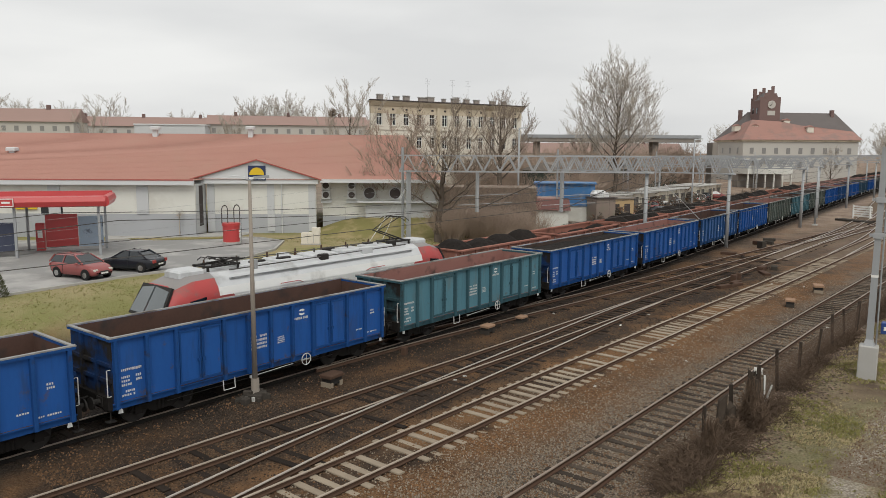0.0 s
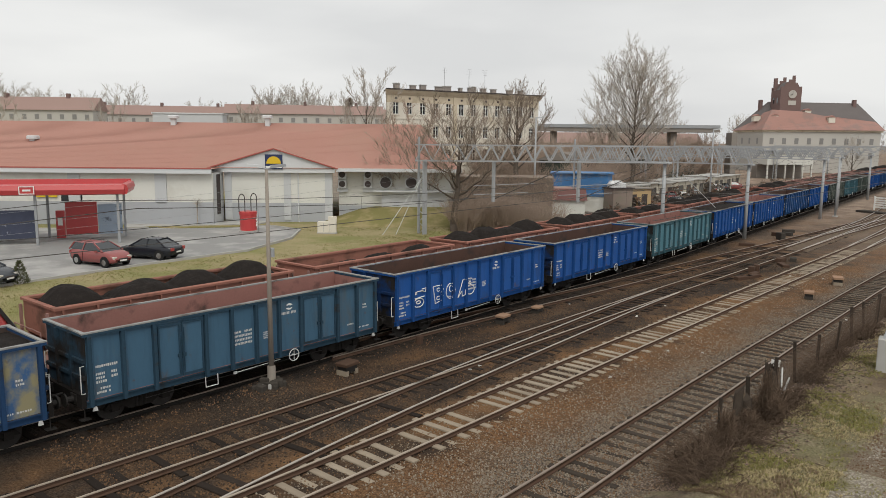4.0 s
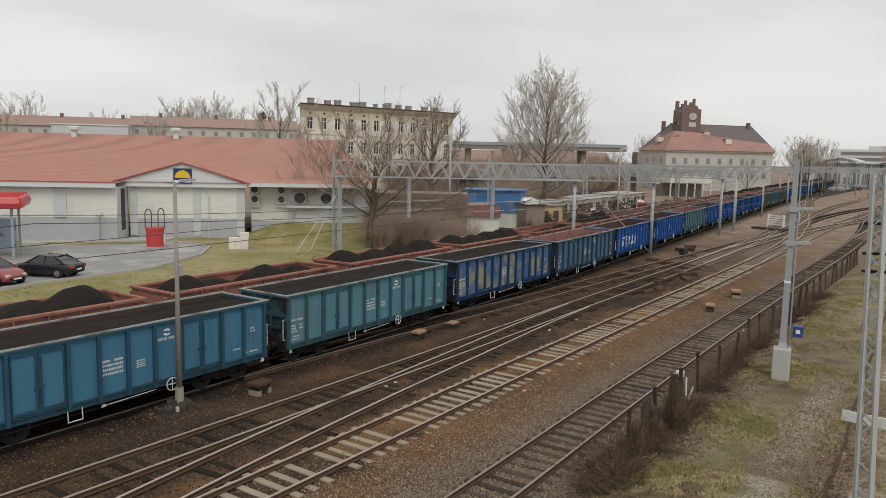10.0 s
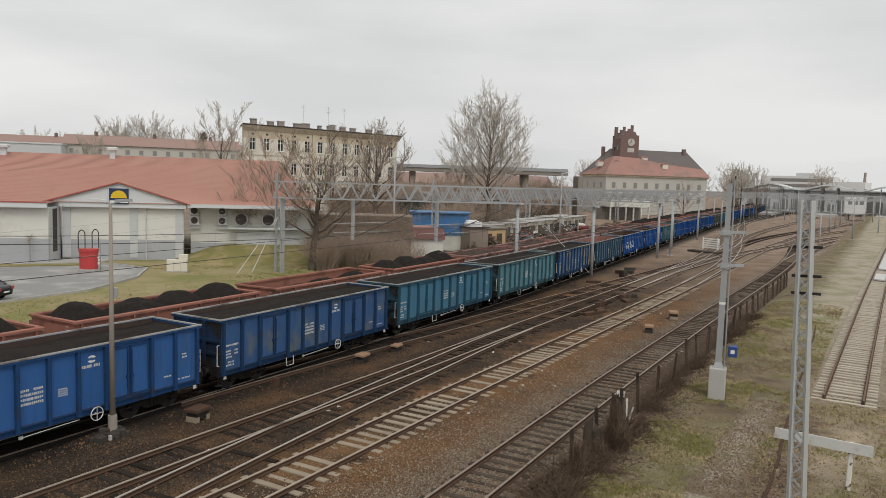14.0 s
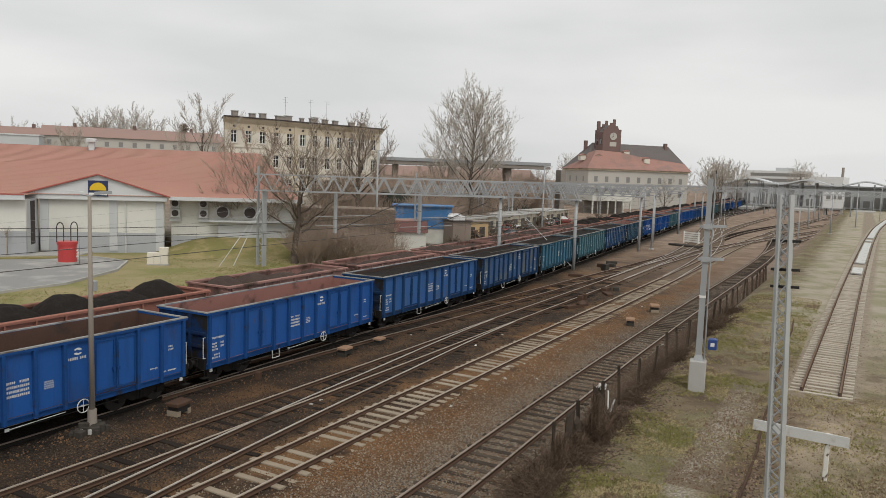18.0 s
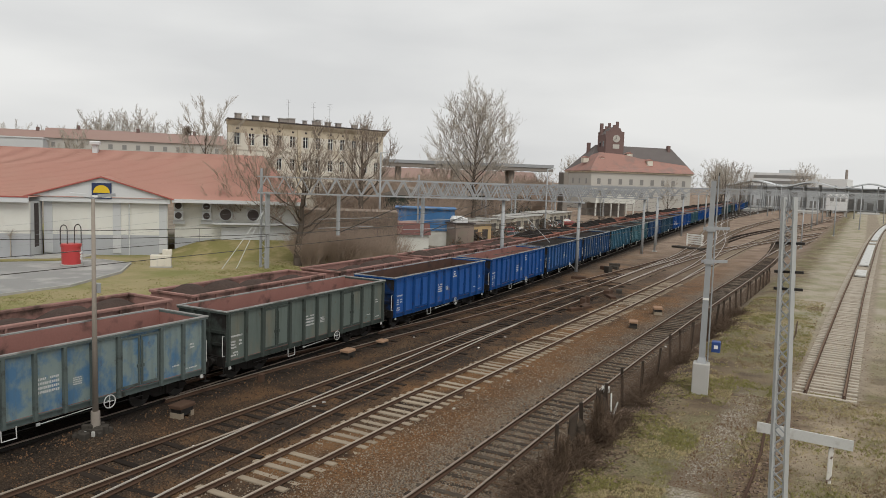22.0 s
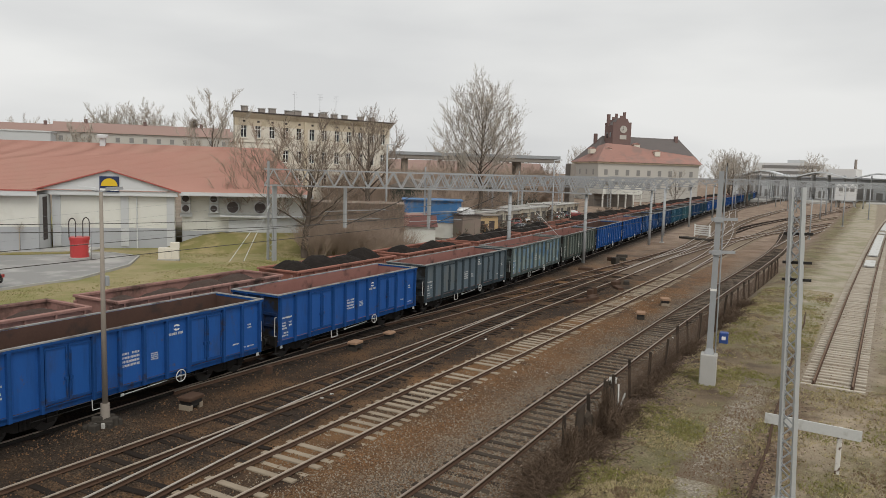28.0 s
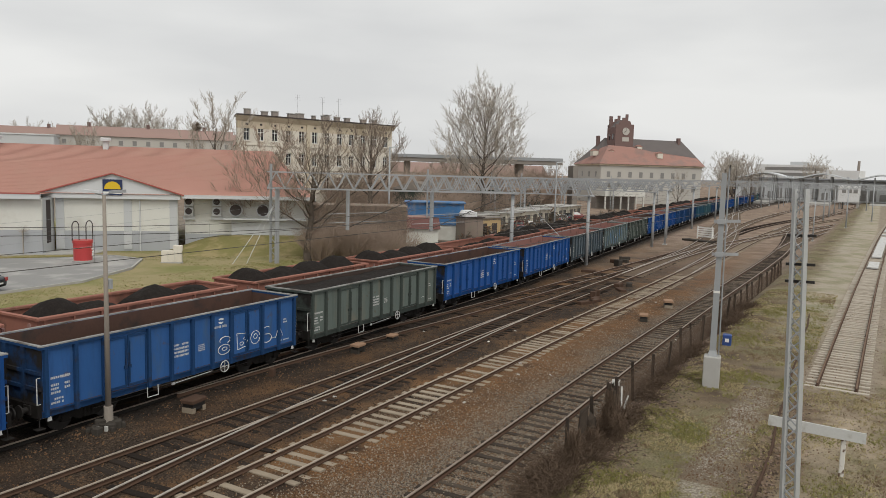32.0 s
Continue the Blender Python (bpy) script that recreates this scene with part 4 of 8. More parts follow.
HOP_PITCH, HOP_HALF, HOP_TOP = 12.1, 1.46, 3.08


def hopper_wagon():
    t = thing("hopper_wagon", "faded red hopper wagon with heaped coal, on rails", "freight wagon")
    L = 5.35
    for sg in (-1, 1):
        s = Shape()
        prof = [(sg * HOP_HALF, HOP_TOP), (sg * HOP_HALF, HOP_TOP - 0.75), (sg * 0.95, 1.35), (sg * 0.9, 1.35), (sg * (HOP_HALF - 0.05), HOP_TOP - 0.73), (sg * (HOP_HALF - 0.05), HOP_TOP)]
        s.prism(prof if sg < 0 else prof[::-1], "x", -L, L)
        part("side_wall", s, M_HOPRED, t)
        s = Shape()
        a, b = sorted((sg * (HOP_HALF + 0.10), sg * (HOP_HALF - 0.12)))
        s.bevel_box(-L - 0.08, L + 0.08, a, b, HOP_TOP, HOP_TOP + 0.12, 0.025)
        part("top_rail", s, M_HOPRED, t)
        for k in range(9):
            x = -L + 0.25 + k * (2 * L - 0.5) / 8
            s = Shape()
            ya, yb = sorted((sg * (HOP_HALF - 0.002), sg * (HOP_HALF + 0.09)))
            s.box(x - 0.04, x + 0.04, ya, yb, HOP_TOP - 0.7, HOP_TOP)
            part("bracket", s, M_HOPRED, t)
        s = Shape()
        a, b = sorted((sg * 1.15, sg * 1.3))
        s.box(-5.7, 5.7, a, b, 0.95, 1.2)
        part("sole_bar", s, M_HOPDARK, t)
    for sg in (-1, 1):
        s = Shape()
        a, b = sorted((sg * L, sg * (L - 0.05)))
        s.box(a, b, -HOP_HALF + 0.06, HOP_HALF - 0.06, HOP_TOP - 1.2, HOP_TOP + 0.02)
        a, b = sorted((sg * (L + 0.1), sg * (L - 0.1)))
        s.box(a, b, -HOP_HALF + 0.12, HOP_HALF - 0.12, HOP_TOP + 0.022, HOP_TOP + 0.11)
        part("end_wall", s, M_HOPRED, t)
        s = Shape()
        a, b = sorted((sg * L, sg * 5.85))
        s.box(a, b, -1.3, 1.3, 1.15, 1.25)
        for y in (-1.2, 1.2):
            s.box(min(sg * 5.5, sg * 5.6), max(sg * 5.5, sg * 5.6), y - 0.05, y + 0.05, 1.25, HOP_TOP - 0.1)
        s.path([(sg * 5.8, -1.2, 1.25), (sg * 5.8, -1.2, 2.3), (sg * 5.8, 1.2, 2.3), (sg * 5.8, 1.2, 1.25)], 0.025)
        part("end_platform", s, M_HOPDARK, t)
        for y in (-0.875, 0.875):
            s = Shape()
            s.rod((sg * 5.85, y, 1.04), (sg * 6.03, y, 1.04), 0.22, n=10)
            part("buffer", s, M_BLACKSTEEL, t)
        wagon_bogie(t, sg * 3.8)
    s = Shape()
    s.box(-L + 0.06, L - 0.06, -1.0, 1.0, HOP_TOP - 1.25, HOP_TOP - 1.2)
    part("hopper_floor", s, M_HOPIN, t)
    return t


def heap_mesh(seed, level, name="coal_load", mat=M_COAL):
    s, r = Shape(), random.Random(seed)
    nx_, ny_ = 90, 23
    cs = [(-4.0 + 2.6 * k + r.uniform(-0.4, 0.4), r.uniform(0.35, 0.75)) for k in range(4)]
    for j in range(ny_):
        for i in range(nx_):
            x, y = -5.2 + 10.4 * i / (nx_ - 1), (-1 + 2 * j / (ny_ - 1)) * 1.38
            z = max(h * max(0, 1 - ((x - c) / 1.35) ** 2) for c, h in cs) * (1 - (abs(y) / 1.5) ** 2) * 1.25
            z += 0.07 * noise.noise((x * 1.6 + seed * 3, y * 1.6, 2)) + 0.03 * noise.noise((x * 5 + seed, y * 5, 4))
            s.v.append((x, y, HOP_TOP - 0.12 + level + z - 0.25 * (abs(y) / 1.4) ** 3 - 0.2 * (abs(x) / 5.2) ** 6))
    s.f = [(j * nx_ + i, j * nx_ + i + 1, (j + 1) * nx_ + i + 1, (j + 1) * nx_ + i) for j in range(ny_ - 1) for i in range(nx_ - 1)]
    s.m = [0] * len(s.f)
    return s.mesh(name, mat)


HEAPS = [heap_mesh(k, lv) for k, lv in ((1, -0.05), (2, -0.25), (3, 0.0), (4, -0.55))]
LOW_HEAPS = [heap_mesh(k, -0.34, "coal_layer", M_COALDUST) for k in (7, 8)]
far_train = []
hop = hopper_wagon()
for k in range(36):
    w = hop if k == 0 else copy_thing(hop, Matrix())
    far_train.append(w)
for k, w in enumerate(far_train):
    dusty = 9 <= k <= 14
    if dusty:
        part("coal_layer", LOW_HEAPS[k % 2], None, w, "low dusty coal")
    else:
        part("coal_load", HEAPS[(k * 7 + k // 3) % 4], None, w, "heaped black coal")
    if dusty:
        recolour(w, M_HOPRED, M_HOPDARK)
        tagged(w, "dusty dark red hopper wagon with a low load, on rails", "freight wagon", "wagons of the coal train")
    else:
        tagged(w, "faded red hopper wagon with heaped coal, on rails", "freight wagon", "wagons of the coal train")

M_LOCOWHITE = material("white_loco_paint", (0.72, 0.72, 0.70), (0.58, 0.58, 0.56), rough=0.5, scale=0.8, c=(0.40, 0.39, 0.37), c_at=0.62)
M_LOCOGREY = material("grey_loco_roof", (0.60, 0.61, 0.62), (0.45, 0.46, 0.47), rough=0.6, scale=1.0, c=(0.30, 0.30, 0.30), c_at=0.62)
M_LOCORED = material("dusty_red_loco_paint", (0.46, 0.065, 0.06), (0.33, 0.05, 0.05), rough=0.5, scale=0.8, c=(0.22, 0.09, 0.08), c_at=0.6, c_scale=1.2)
M_CABROOF = material("dusty_grey_cab_roof", (0.30, 0.28, 0.275), (0.20, 0.19, 0.185), rough=0.6, scale=1.0)
M_GLASSDARK = glass_material("dark_window_glass", (0.02, 0.025, 0.03))
M_GLASSPALE = glass_material("windscreen_glass", (0.16, 0.18, 0.19), 0.1)


def locomotive():
    t = thing("electric_locomotive", "white and red electric locomotive hauling coal wagons", "locomotive")
    body = [(-1.5, 1.0), (1.5, 1.0), (1.5, 3.0), (1.38, 3.35), (1.1, 3.75), (0.75, 3.92), (-0.75, 3.92), (-1.1, 3.75), (-1.38, 3.35), (-1.5, 3.0)]
    s = Shape()
    s.prism(body, "x", -6.9, 6.9)
    s.m = [0, 0] + [0, 0, 0, 1, 1, 1, 1, 1, 0, 0]
    part("body", s, [M_LOCOWHITE, M_LOCOGREY], t, "white body with grey roof")
    for sg in (-1, 1):
        rings = ((6.9, 1.0, 3.92), (8.0, 0.985, 3.88), (8.9, 0.95, 3.6), (9.55, 0.86, 2.55), (9.7, 0.82, 1.9), (9.65, 0.80, 1.0))
        s, n_ = Shape(), len(body)
        for x, wk, top in rings:
            s.v += [(sg * x, y * wk, 1.0 + (z - 1.0) * (top - 1.0) / 2.92) for y, z in body]
        for i in range(len(rings) - 1):
            for j in range(n_):
                q = (i * n_ + j, (i + 1) * n_ + j, (i + 1) * n_ + (j + 1) % n_, i * n_ + (j + 1) % n_)
                s.f.append(q if sg < 0 else q[::-1])
                s.m.append(1 if 4 <= j <= 6 and i < 2 else 0)
        s.f.append(tuple(range(5 * n_, 6 * n_)))
        s.m.append(0)
        cab = part("cab", s, [M_LOCORED, M_CABROOF], t, "red driver's cab with grey roof", smooth=True)
        s = Shape()
        s.add([(sg * 8.93, -1.1, 3.56), (sg * 8.93, 1.1, 3.56), (sg * 9.6, 1.27, 2.32), (sg * 9.6, -1.27, 2.32)], [(0, 1, 2, 3)])
        s.v += [(x - sg * 0.1, y, z - 0.06) for x, y, z in s.v]
        s.f += [(7, 6, 5, 4), (0, 4, 5, 1), (1, 5, 6, 2), (2, 6, 7, 3), (3, 7, 4, 0)]
        s.m += [0] * 5
        part("windscreen_frame", s, M_BLACKSTEEL, cab, "black windscreen surround", m=pose(sg * 0.035, 0, 0.02))
        for ys in (-1, 1):
            s = Shape()
            s.add([(sg * 9.0, ys * 0.06, 3.5), (sg * 9.0, ys * 1.0, 3.38), (sg * 9.56, ys * 1.16, 2.42), (sg * 9.62, ys * 0.06, 2.42)], [(0, 1, 2, 3)])
            s.v += [(x - sg * 0.06, y, z - 0.05) for x, y, z in s.v]
            s.f += [(7, 6, 5, 4), (0, 4, 5, 1), (1, 5, 6, 2), (2, 6, 7, 3), (3, 7, 4, 0)]
            s.m += [0] * 5
            part("windscreen_pane", s, M_GLASSPALE, cab, m=pose(sg * 0.06, 0, 0.05))
            s = Shape()
            ya, yb = sorted((ys * 1.44, ys * 1.53))
            s.prism([(sg * 7.6, 2.25), (sg * 8.5, 2.25), (sg * 8.35, 2.95), (sg * 7.6, 3.05)] if sg < 0 else [(sg * 7.6, 2.25), (sg * 7.6, 3.05), (sg * 8.35, 2.95), (sg * 8.5, 2.25)], "y", ya, yb)
            part("side_window", s, M_GLASSDARK, cab)
            s = Shape()
            s.rod((sg * 9.7, ys * 0.9, 1.05), (sg * 10.0, ys * 0.9, 1.05), 0.2, n=10)
            part("buffer", s, M_BLACKSTEEL, t)
        s = Shape()
        for y in (-1.25, 1.25):
            s.box(-6.2, 6.2, y - 0.03, y + 0.03, 3.62, 3.68)
        part("gutter_rail", s, M_LOCOGREY, t)
        # bogies
        s = Shape()
        for y in (-1.05, 1.05):
            s.box(sg * 5.2 - 2.2, sg * 5.2 + 2.2, y - 0.1, y + 0.1, 0.35, 0.8)
        for ax in (-1.4, 1.4):
            for y in (-0.75, 0.75):
                s.rod((sg * 5.2 + ax, y - 0.07, 0.6), (sg * 5.2 + ax, y + 0.07, 0.6), 0.6, n=18)
        part("bogie", s, M_DARK, t)
    for k in range(5):
        part("roof_hatch", Shape().bevel_box(-5.2 + k * 2.2, -3.5 + k * 2.2, -0.62, 0.62, 3.922, 4.06, 0.05), M_LOCOGREY, t)
    s = Shape()
    for y in (-0.95, 0.95):
        s.rod((-6.0, y, 3.98), (6.0, y, 3.98), 0.03, n=6)
    s.rod((-5, 0.2, 4.22), (5, -0.1, 4.22), 0.025, n=6)
    for x in (-4.8, -2.4, 0, 2.4, 4.8):
        s.rod((x, 0.1, 4.05), (x, 0.1, 4.26), 0.05, n=6)
    part("roof_conductor", s, M_WIRE, t)
    r = random.Random(14)
    for k in range(9):
        x, y = -5.6 + k * 1.4 + r.uniform(-0.3, 0.3), r.choice((-0.85, 0.85, -0.4, 0.5))
        part("roof_box", Shape().bevel_box(x - r.uniform(0.2, 0.55), x + r.uniform(0.2, 0.5), y - 0.16, y + 0.16, 3.8, 4.0 + r.uniform(0.08, 0.25), 0.03), M_BLACKSTEEL if k % 3 else M_LOCOGREY, t)
    for k in range(8):
        x = -6.3 + k * 1.8
        part("insulator", Shape().rod((x, 0.55, 3.9), (x, 0.55, 4.32), 0.07, 0.04, n=8), M_RAIL, t, "brown roof insulator")
    for sg in (-1, 1):
        for y in (-1, 1):
            ya, yb = sorted((y * 1.498, y * 1.512))
            part("side_stripe", Shape().prism([(sg * 6.9, 2.0), (sg * 6.9, 3.0), (sg * 6.2, 3.0), (sg * 5.4, 2.0)][::sg], "y", ya, yb), M_LOCORED, t, "red slanted end of the cab paint")
        part("handrail", Shape().path([(sg * 2.2, -1.53, 3.0), (sg * 2.5, -1.56, 3.1), (sg * 3.6, -1.56, 3.1)], 0.02), M_LOCORED, t, "red handrail")
        part("air_conditioner", Shape().bevel_box(min(sg * 7.0, sg * 8.3), max(sg * 7.0, sg * 8.3), -0.6, 0.6, 3.8, 4.12, 0.08), M_LOCOGREY, t)

    def pantograph(x, up, sg):
        p = part("pantograph", Shape(), M_BLACKSTEEL, t, "raised dark pantograph" if up else "folded dark pantograph")
        s = Shape()
        for y in (-0.5, 0.5):
            s.box(x - 0.9, x + 0.9, y - 0.05, y + 0.05, 4.1, 4.18)
            for xx in (-0.8, 0.8):
                s.rod((x + xx, y, 3.9), (x + xx, y, 4.12), 0.07, n=6)
        for xx in (-0.8, 0, 0.8):
            s.box(x + xx - 0.05, x + xx + 0.05, -0.5, 0.5, 4.1, 4.18)
        knee, top = ((x + sg * 1.5, 4.85), (x - sg * 0.1, 5.5)) if up else ((x + sg * 1.4, 4.3), (x - sg * 0.2, 4.42))
        for y in (-0.35, 0.35):
            s.rod((x - sg * 0.5, y, 4.18), (knee[0], y * 0.6, knee[1]), 0.035, n=6)
            s.rod((knee[0], y * 0.6, knee[1]), (top[0], y, top[1]), 0.025, n=6)
        for dx in (-0.18, 0.18):
            s.path([(top[0] + dx, -0.95, top[1] - 0.15), (top[0] + dx, -0.65, top[1] + 0.03), (top[0] + dx, 0.65, top[1] + 0.03), (top[0] + dx, 0.95, top[1] - 0.15)], 0.022)
        s.rod((top[0] - 0.18, 0, top[1]), (top[0] + 0.18, 0, top[1]), 0.03, n=6)
        p.data = s.mesh("pantograph", M_BLACKSTEEL)

    pantograph(6.0, True, -1)
    pantograph(-6.0, False, 1)
    return t


loco = locomotive()


# way of each train: place of the foremost gap of the near train, and of the gap behind the locomotive
def cubic(pts):
    a = np.polyfit([p[0] for p in pts], [p[1] for p in pts], 3)
    return lambda t: float(np.polyval(a, t))


near_run = cubic([(2, 23.45), (9, 70.65), (20, 148.05), (30, 222.95)])
SLOWING = [(0, 0.0), (26, 0.0), (28, 0.08), (29, 0.2), (30, 0.08), (31, -0.25), (32, -0.6)]


def near_at(t):
    """Place of the near train, which slows a little at the end."""
    return near_run(t) + line_at(SLOWING, t)


FAR_PLACES = [(0, 34.7), (1.75, 23.9), (3.5, 13.0), (5.5, -1.4), (9, -23.5), (13, -48.9), (20, -95.3), (26, -136.0), (30, -163.7), (32, -177.8)]


def far_at(t):
    return line_at(FAR_PLACES, t)


def along(line):
    """Length along a track to x and back, from x = -600 to 900, counted from x = 20."""
    xs = np.arange(-600, 900, 1.0)
    ys = np.array([line_at(line, float(x)) for x in xs])
    ss = np.concatenate([[0], np.cumsum(np.hypot(np.diff(xs), np.diff(ys)))])
    ss -= np.interp(20, xs, ss)
    return lambda s: (float(np.interp(s, ss, xs)), float(np.interp(np.interp(s, ss, xs), xs, ys)))


def ride(ob, place, line_of, middle, half):
    """Rows that carry a wagon along its track, standing on its two bogies."""
    rows = []
    for k in range(33):
        s = place(k) - 20 + middle
        (xa, ya), (xb, yb) = line_of(s - half), line_of(s + half)
        rows.append((k, pose((xa + xb) / 2, (ya + yb) / 2, 0, 0, 0, math.degrees(math.atan2(yb - ya, xb - xa)))))
    walk(ob, rows)

# ---- the town side: shop, car wash, flats, trees ----
M_RENDER = material("off_white_render", (0.69, 0.685, 0.64), (0.60, 0.595, 0.555), scale=0.4, fine=6, bump=0.05, c=(0.55, 0.535, 0.49), c_scale=0.35, c_at=0.58)
M_RENDGREY = material("grey_render", (0.55, 0.56, 0.57), (0.47, 0.48, 0.49), scale=0.5, bump=0.05)
M_DADO = material("grey_painted_lower_wall", (0.43, 0.445, 0.465), (0.35, 0.36, 0.38), scale=0.5, bump=0.05)
M_FASCIA = material("pale_metal_fascia", (0.62, 0.63, 0.64), (0.53, 0.54, 0.55), scale=0.4, rough=0.5, bump=0.02)
M_VERGE = material("dull_red_trim", (0.42, 0.12, 0.10), (0.33, 0.09, 0.075), rough=0.6)
M_TILES = material("faded_red_roof_tiles", (0.44, 0.245, 0.20), (0.37, 0.20, 0.162), scale=0.35, fine=5, bump=0.3, c=(0.39, 0.225, 0.18), c_scale=0.2, c_at=0.6)
M_CREAM = material("cream_old_plaster", (0.62, 0.54, 0.41), (0.50, 0.43, 0.33), scale=0.3, fine=5, bump=0.1, c=(0.33, 0.27, 0.19), c_scale=0.25, c_at=0.6)
M_PLASTER = material("dirty_white_plaster", (0.72, 0.68, 0.60), (0.58, 0.54, 0.47), scale=0.3, fine=5, bump=0.1, c=(0.48, 0.41, 0.31), c_scale=0.3, c_at=0.61)
M_TARROOF = material("dark_roofing_felt", (0.10, 0.085, 0.08), (0.06, 0.05, 0.05), scale=0.6)
# brick of the far tower, lightened in colour for the haze before it
M_BRICK = material("dull_red_brick", (0.22, 0.15, 0.14), (0.16, 0.108, 0.10), scale=0.8, fine=8, bump=0.3)
M_OLDBRICK = material("sooty_shaded_chimney_brick", (0.36, 0.32, 0.29), (0.25, 0.22, 0.20), scale=1.5)
# far station slate, its colour raised to stand for haze
M_SLATE = material("dark_slate_roof", (0.17, 0.15, 0.145), (0.115, 0.102, 0.10), scale=0.4, fine=5)
M_ASPHALT = material("worn_grey_asphalt", (0.32, 0.315, 0.305), (0.22, 0.217, 0.212), rough=0.75, scale=0.25, fine=12, bump=0.15, c=(0.38, 0.37, 0.355), c_scale=0.3, c_at=0.56)
M_RED = material("glossy_red_sheet", (0.52, 0.06, 0.06), (0.42, 0.045, 0.047), rough=0.35, scale=0.7, bump=0.0)
M_YELLOW = material("yellow_sign_paint", (0.75, 0.52, 0.03), (0.6, 0.4, 0.02), rough=0.5, bump=0.0)
M_NAVY = material("dark_blue_sign_paint", (0.03, 0.045, 0.12), (0.02, 0.03, 0.08), rough=0.5, bump=0.0)
M_BANNER = material("dark_printed_banner", (0.07, 0.08, 0.13), (0.03, 0.035, 0.06), rough=0.6, scale=2.0, c=(0.30, 0.32, 0.38), c_scale=1.3, c_at=0.66, c_soft=0.03)
M_BANNER2 = material("pale_printed_banner", (0.45, 0.52, 0.60), (0.25, 0.32, 0.42), rough=0.6, scale=1.4, c=(0.08, 0.09, 0.11), c_scale=1.0, c_at=0.6, c_soft=0.03)
M_BARK = material("grey_brown_bark", (0.15, 0.12, 0.095), (0.08, 0.064, 0.053), rough=0.95, scale=3, fine=20, bump=0.4)
# both twig colours are paled for distance haze, the second one more
M_TWIG = material("bare_twigs", (0.31, 0.255, 0.205), (0.20, 0.16, 0.13), rough=0.95, scale=2, bump=0.0)
M_TWIGPALE = material("pale_bare_twigs", (0.46, 0.42, 0.365), (0.34, 0.30, 0.255), rough=0.95, scale=2, bump=0.0)
M_BRUSH = material("brown_dry_brush", (0.43, 0.34, 0.275), (0.30, 0.23, 0.185), rough=0.95, scale=2, bump=0.0)

TOWN_Z = 1.0
SHOP = Matrix.Translation((0, 0, TOWN_Z)) @ pose(0, 0, 0, 0, 0, -47.0)   # x along the shop front, y away from the line


def shop():
    t = thing("supermarket", "single-storey white supermarket with orange tiled roof", "shop building", SHOP)
    Y0, YG, YR, YK = 71.4, 74.8, 76.0, 84.0
    EV, RG = 5.4, 10.0

    def wall(name, x0, x1, y, z0, z1, band, d=0.3):
        w = part(name, Shape().box(x0, x1, y, y + d, band, z1), M_RENDER, t)
        part("plinth_band", Shape().box(x0, x1, y - 0.004, y + d, z0, band), M_DADO, w, "grey painted lower wall")
        return w

    w = wall("front_wall", -62, -20.5, Y0, -0.6, EV - 0.4, 2.2)
    for x in (-57, -49.6, -41.5, -33.6, -25.4):
        part("pilaster", Shape().box(x - 0.55, x + 0.55, Y0 - 0.12, Y0 - 0.006, 2.2 if x > -30 else 0.2, EV - 0.42), M_RENDGREY, w)
    part("return_wall", Shape().box(-20.8, -20.5, Y0 + 0.3, YG + 0.3, -0.6, EV - 0.4), M_RENDGREY, t, "grey return wall")
    # dark sheet in place of the shade on the return wall; no door here
    part("side_door", Shape().box(-20.5, -20.46, Y0 + 1.3, Y0 + 2.5, 0.9, EV - 0.6), M_TARROOF, t, "dark narrow strip for the shade on the return wall")
    w = wall("gable_wall", -20.3, -9.5, YG, -0.6, EV - 0.45, 1.9)
    for x in (-19.9, -14.0, -9.9):
        part("pilaster", Shape().box(x - 0.35, x + 0.35, YG - 0.1, YG - 0.006, 0.2, EV - 0.47), M_RENDGREY, w)
    part("downpipe", Shape().rod((-12.9, YG - 0.15, 0), (-12.9, YG - 0.15, 6.1), 0.06), M_FASCIA, w)
    s = Shape()
    s.prism([(-21.4, EV - 0.45), (-9.2, EV - 0.45), (-9.2, EV - 0.02), (-15.2, 7.24), (-21.4, EV - 0.02)], "y", YG - 0.5, YG - 0.2)
    part("gable_front", s, M_FASCIA, t, "pale grey sheet gable")
    s = Shape()
    for a, b in (((-21.7, EV - 0.1), (-15.2, 7.25)), ((-15.2, 7.25), (-8.9, EV - 0.1))):
        s.add([(a[0], YG - 0.7, a[1]), (b[0], YG - 0.7, b[1]), (b[0], 82.5, b[1]), (a[0], 82.5, a[1]), (a[0], YG - 0.7, a[1] + 0.12), (b[0], YG - 0.7, b[1] + 0.12), (b[0], 82.5, b[1] + 0.12), (a[0], 82.5, a[1] + 0.12)],
              [(0, 1, 2, 3), (7, 6, 5, 4), (0, 4, 5, 1), (1, 5, 6, 2), (2, 6, 7, 3), (3, 7, 4, 0)])
    part("gable_roof", s, M_TILES, t)
    for a, b in (((-21.75, EV - 0.02), (-15.2, 7.33)), ((-15.2, 7.33), (-8.85, EV - 0.02))):
        part("verge_board", Shape().beam((a[0], YG - 0.73, a[1]), (b[0], YG - 0.73, b[1]), 0.05, 0.11), M_VERGE, t, "thin red verge board")
    part("eave_trim", Shape().box(-62, -20.4, Y0 - 0.7, Y0 - 0.662, EV - 0.02, EV + 0.1), M_VERGE, t, "thin red eave trim")
    wall("side_wall", -9.0, 2.9, YR, -0.6, EV - 0.1, 1.6)
    part("end_wall", Shape().box(2.6, 2.9, YR + 0.31, 97, -0.6, EV - 0.1), M_RENDER, t)
    # roof: front slope with a hip at the far end
    s = Shape()
    e, k = Y0 - 0.6, YK
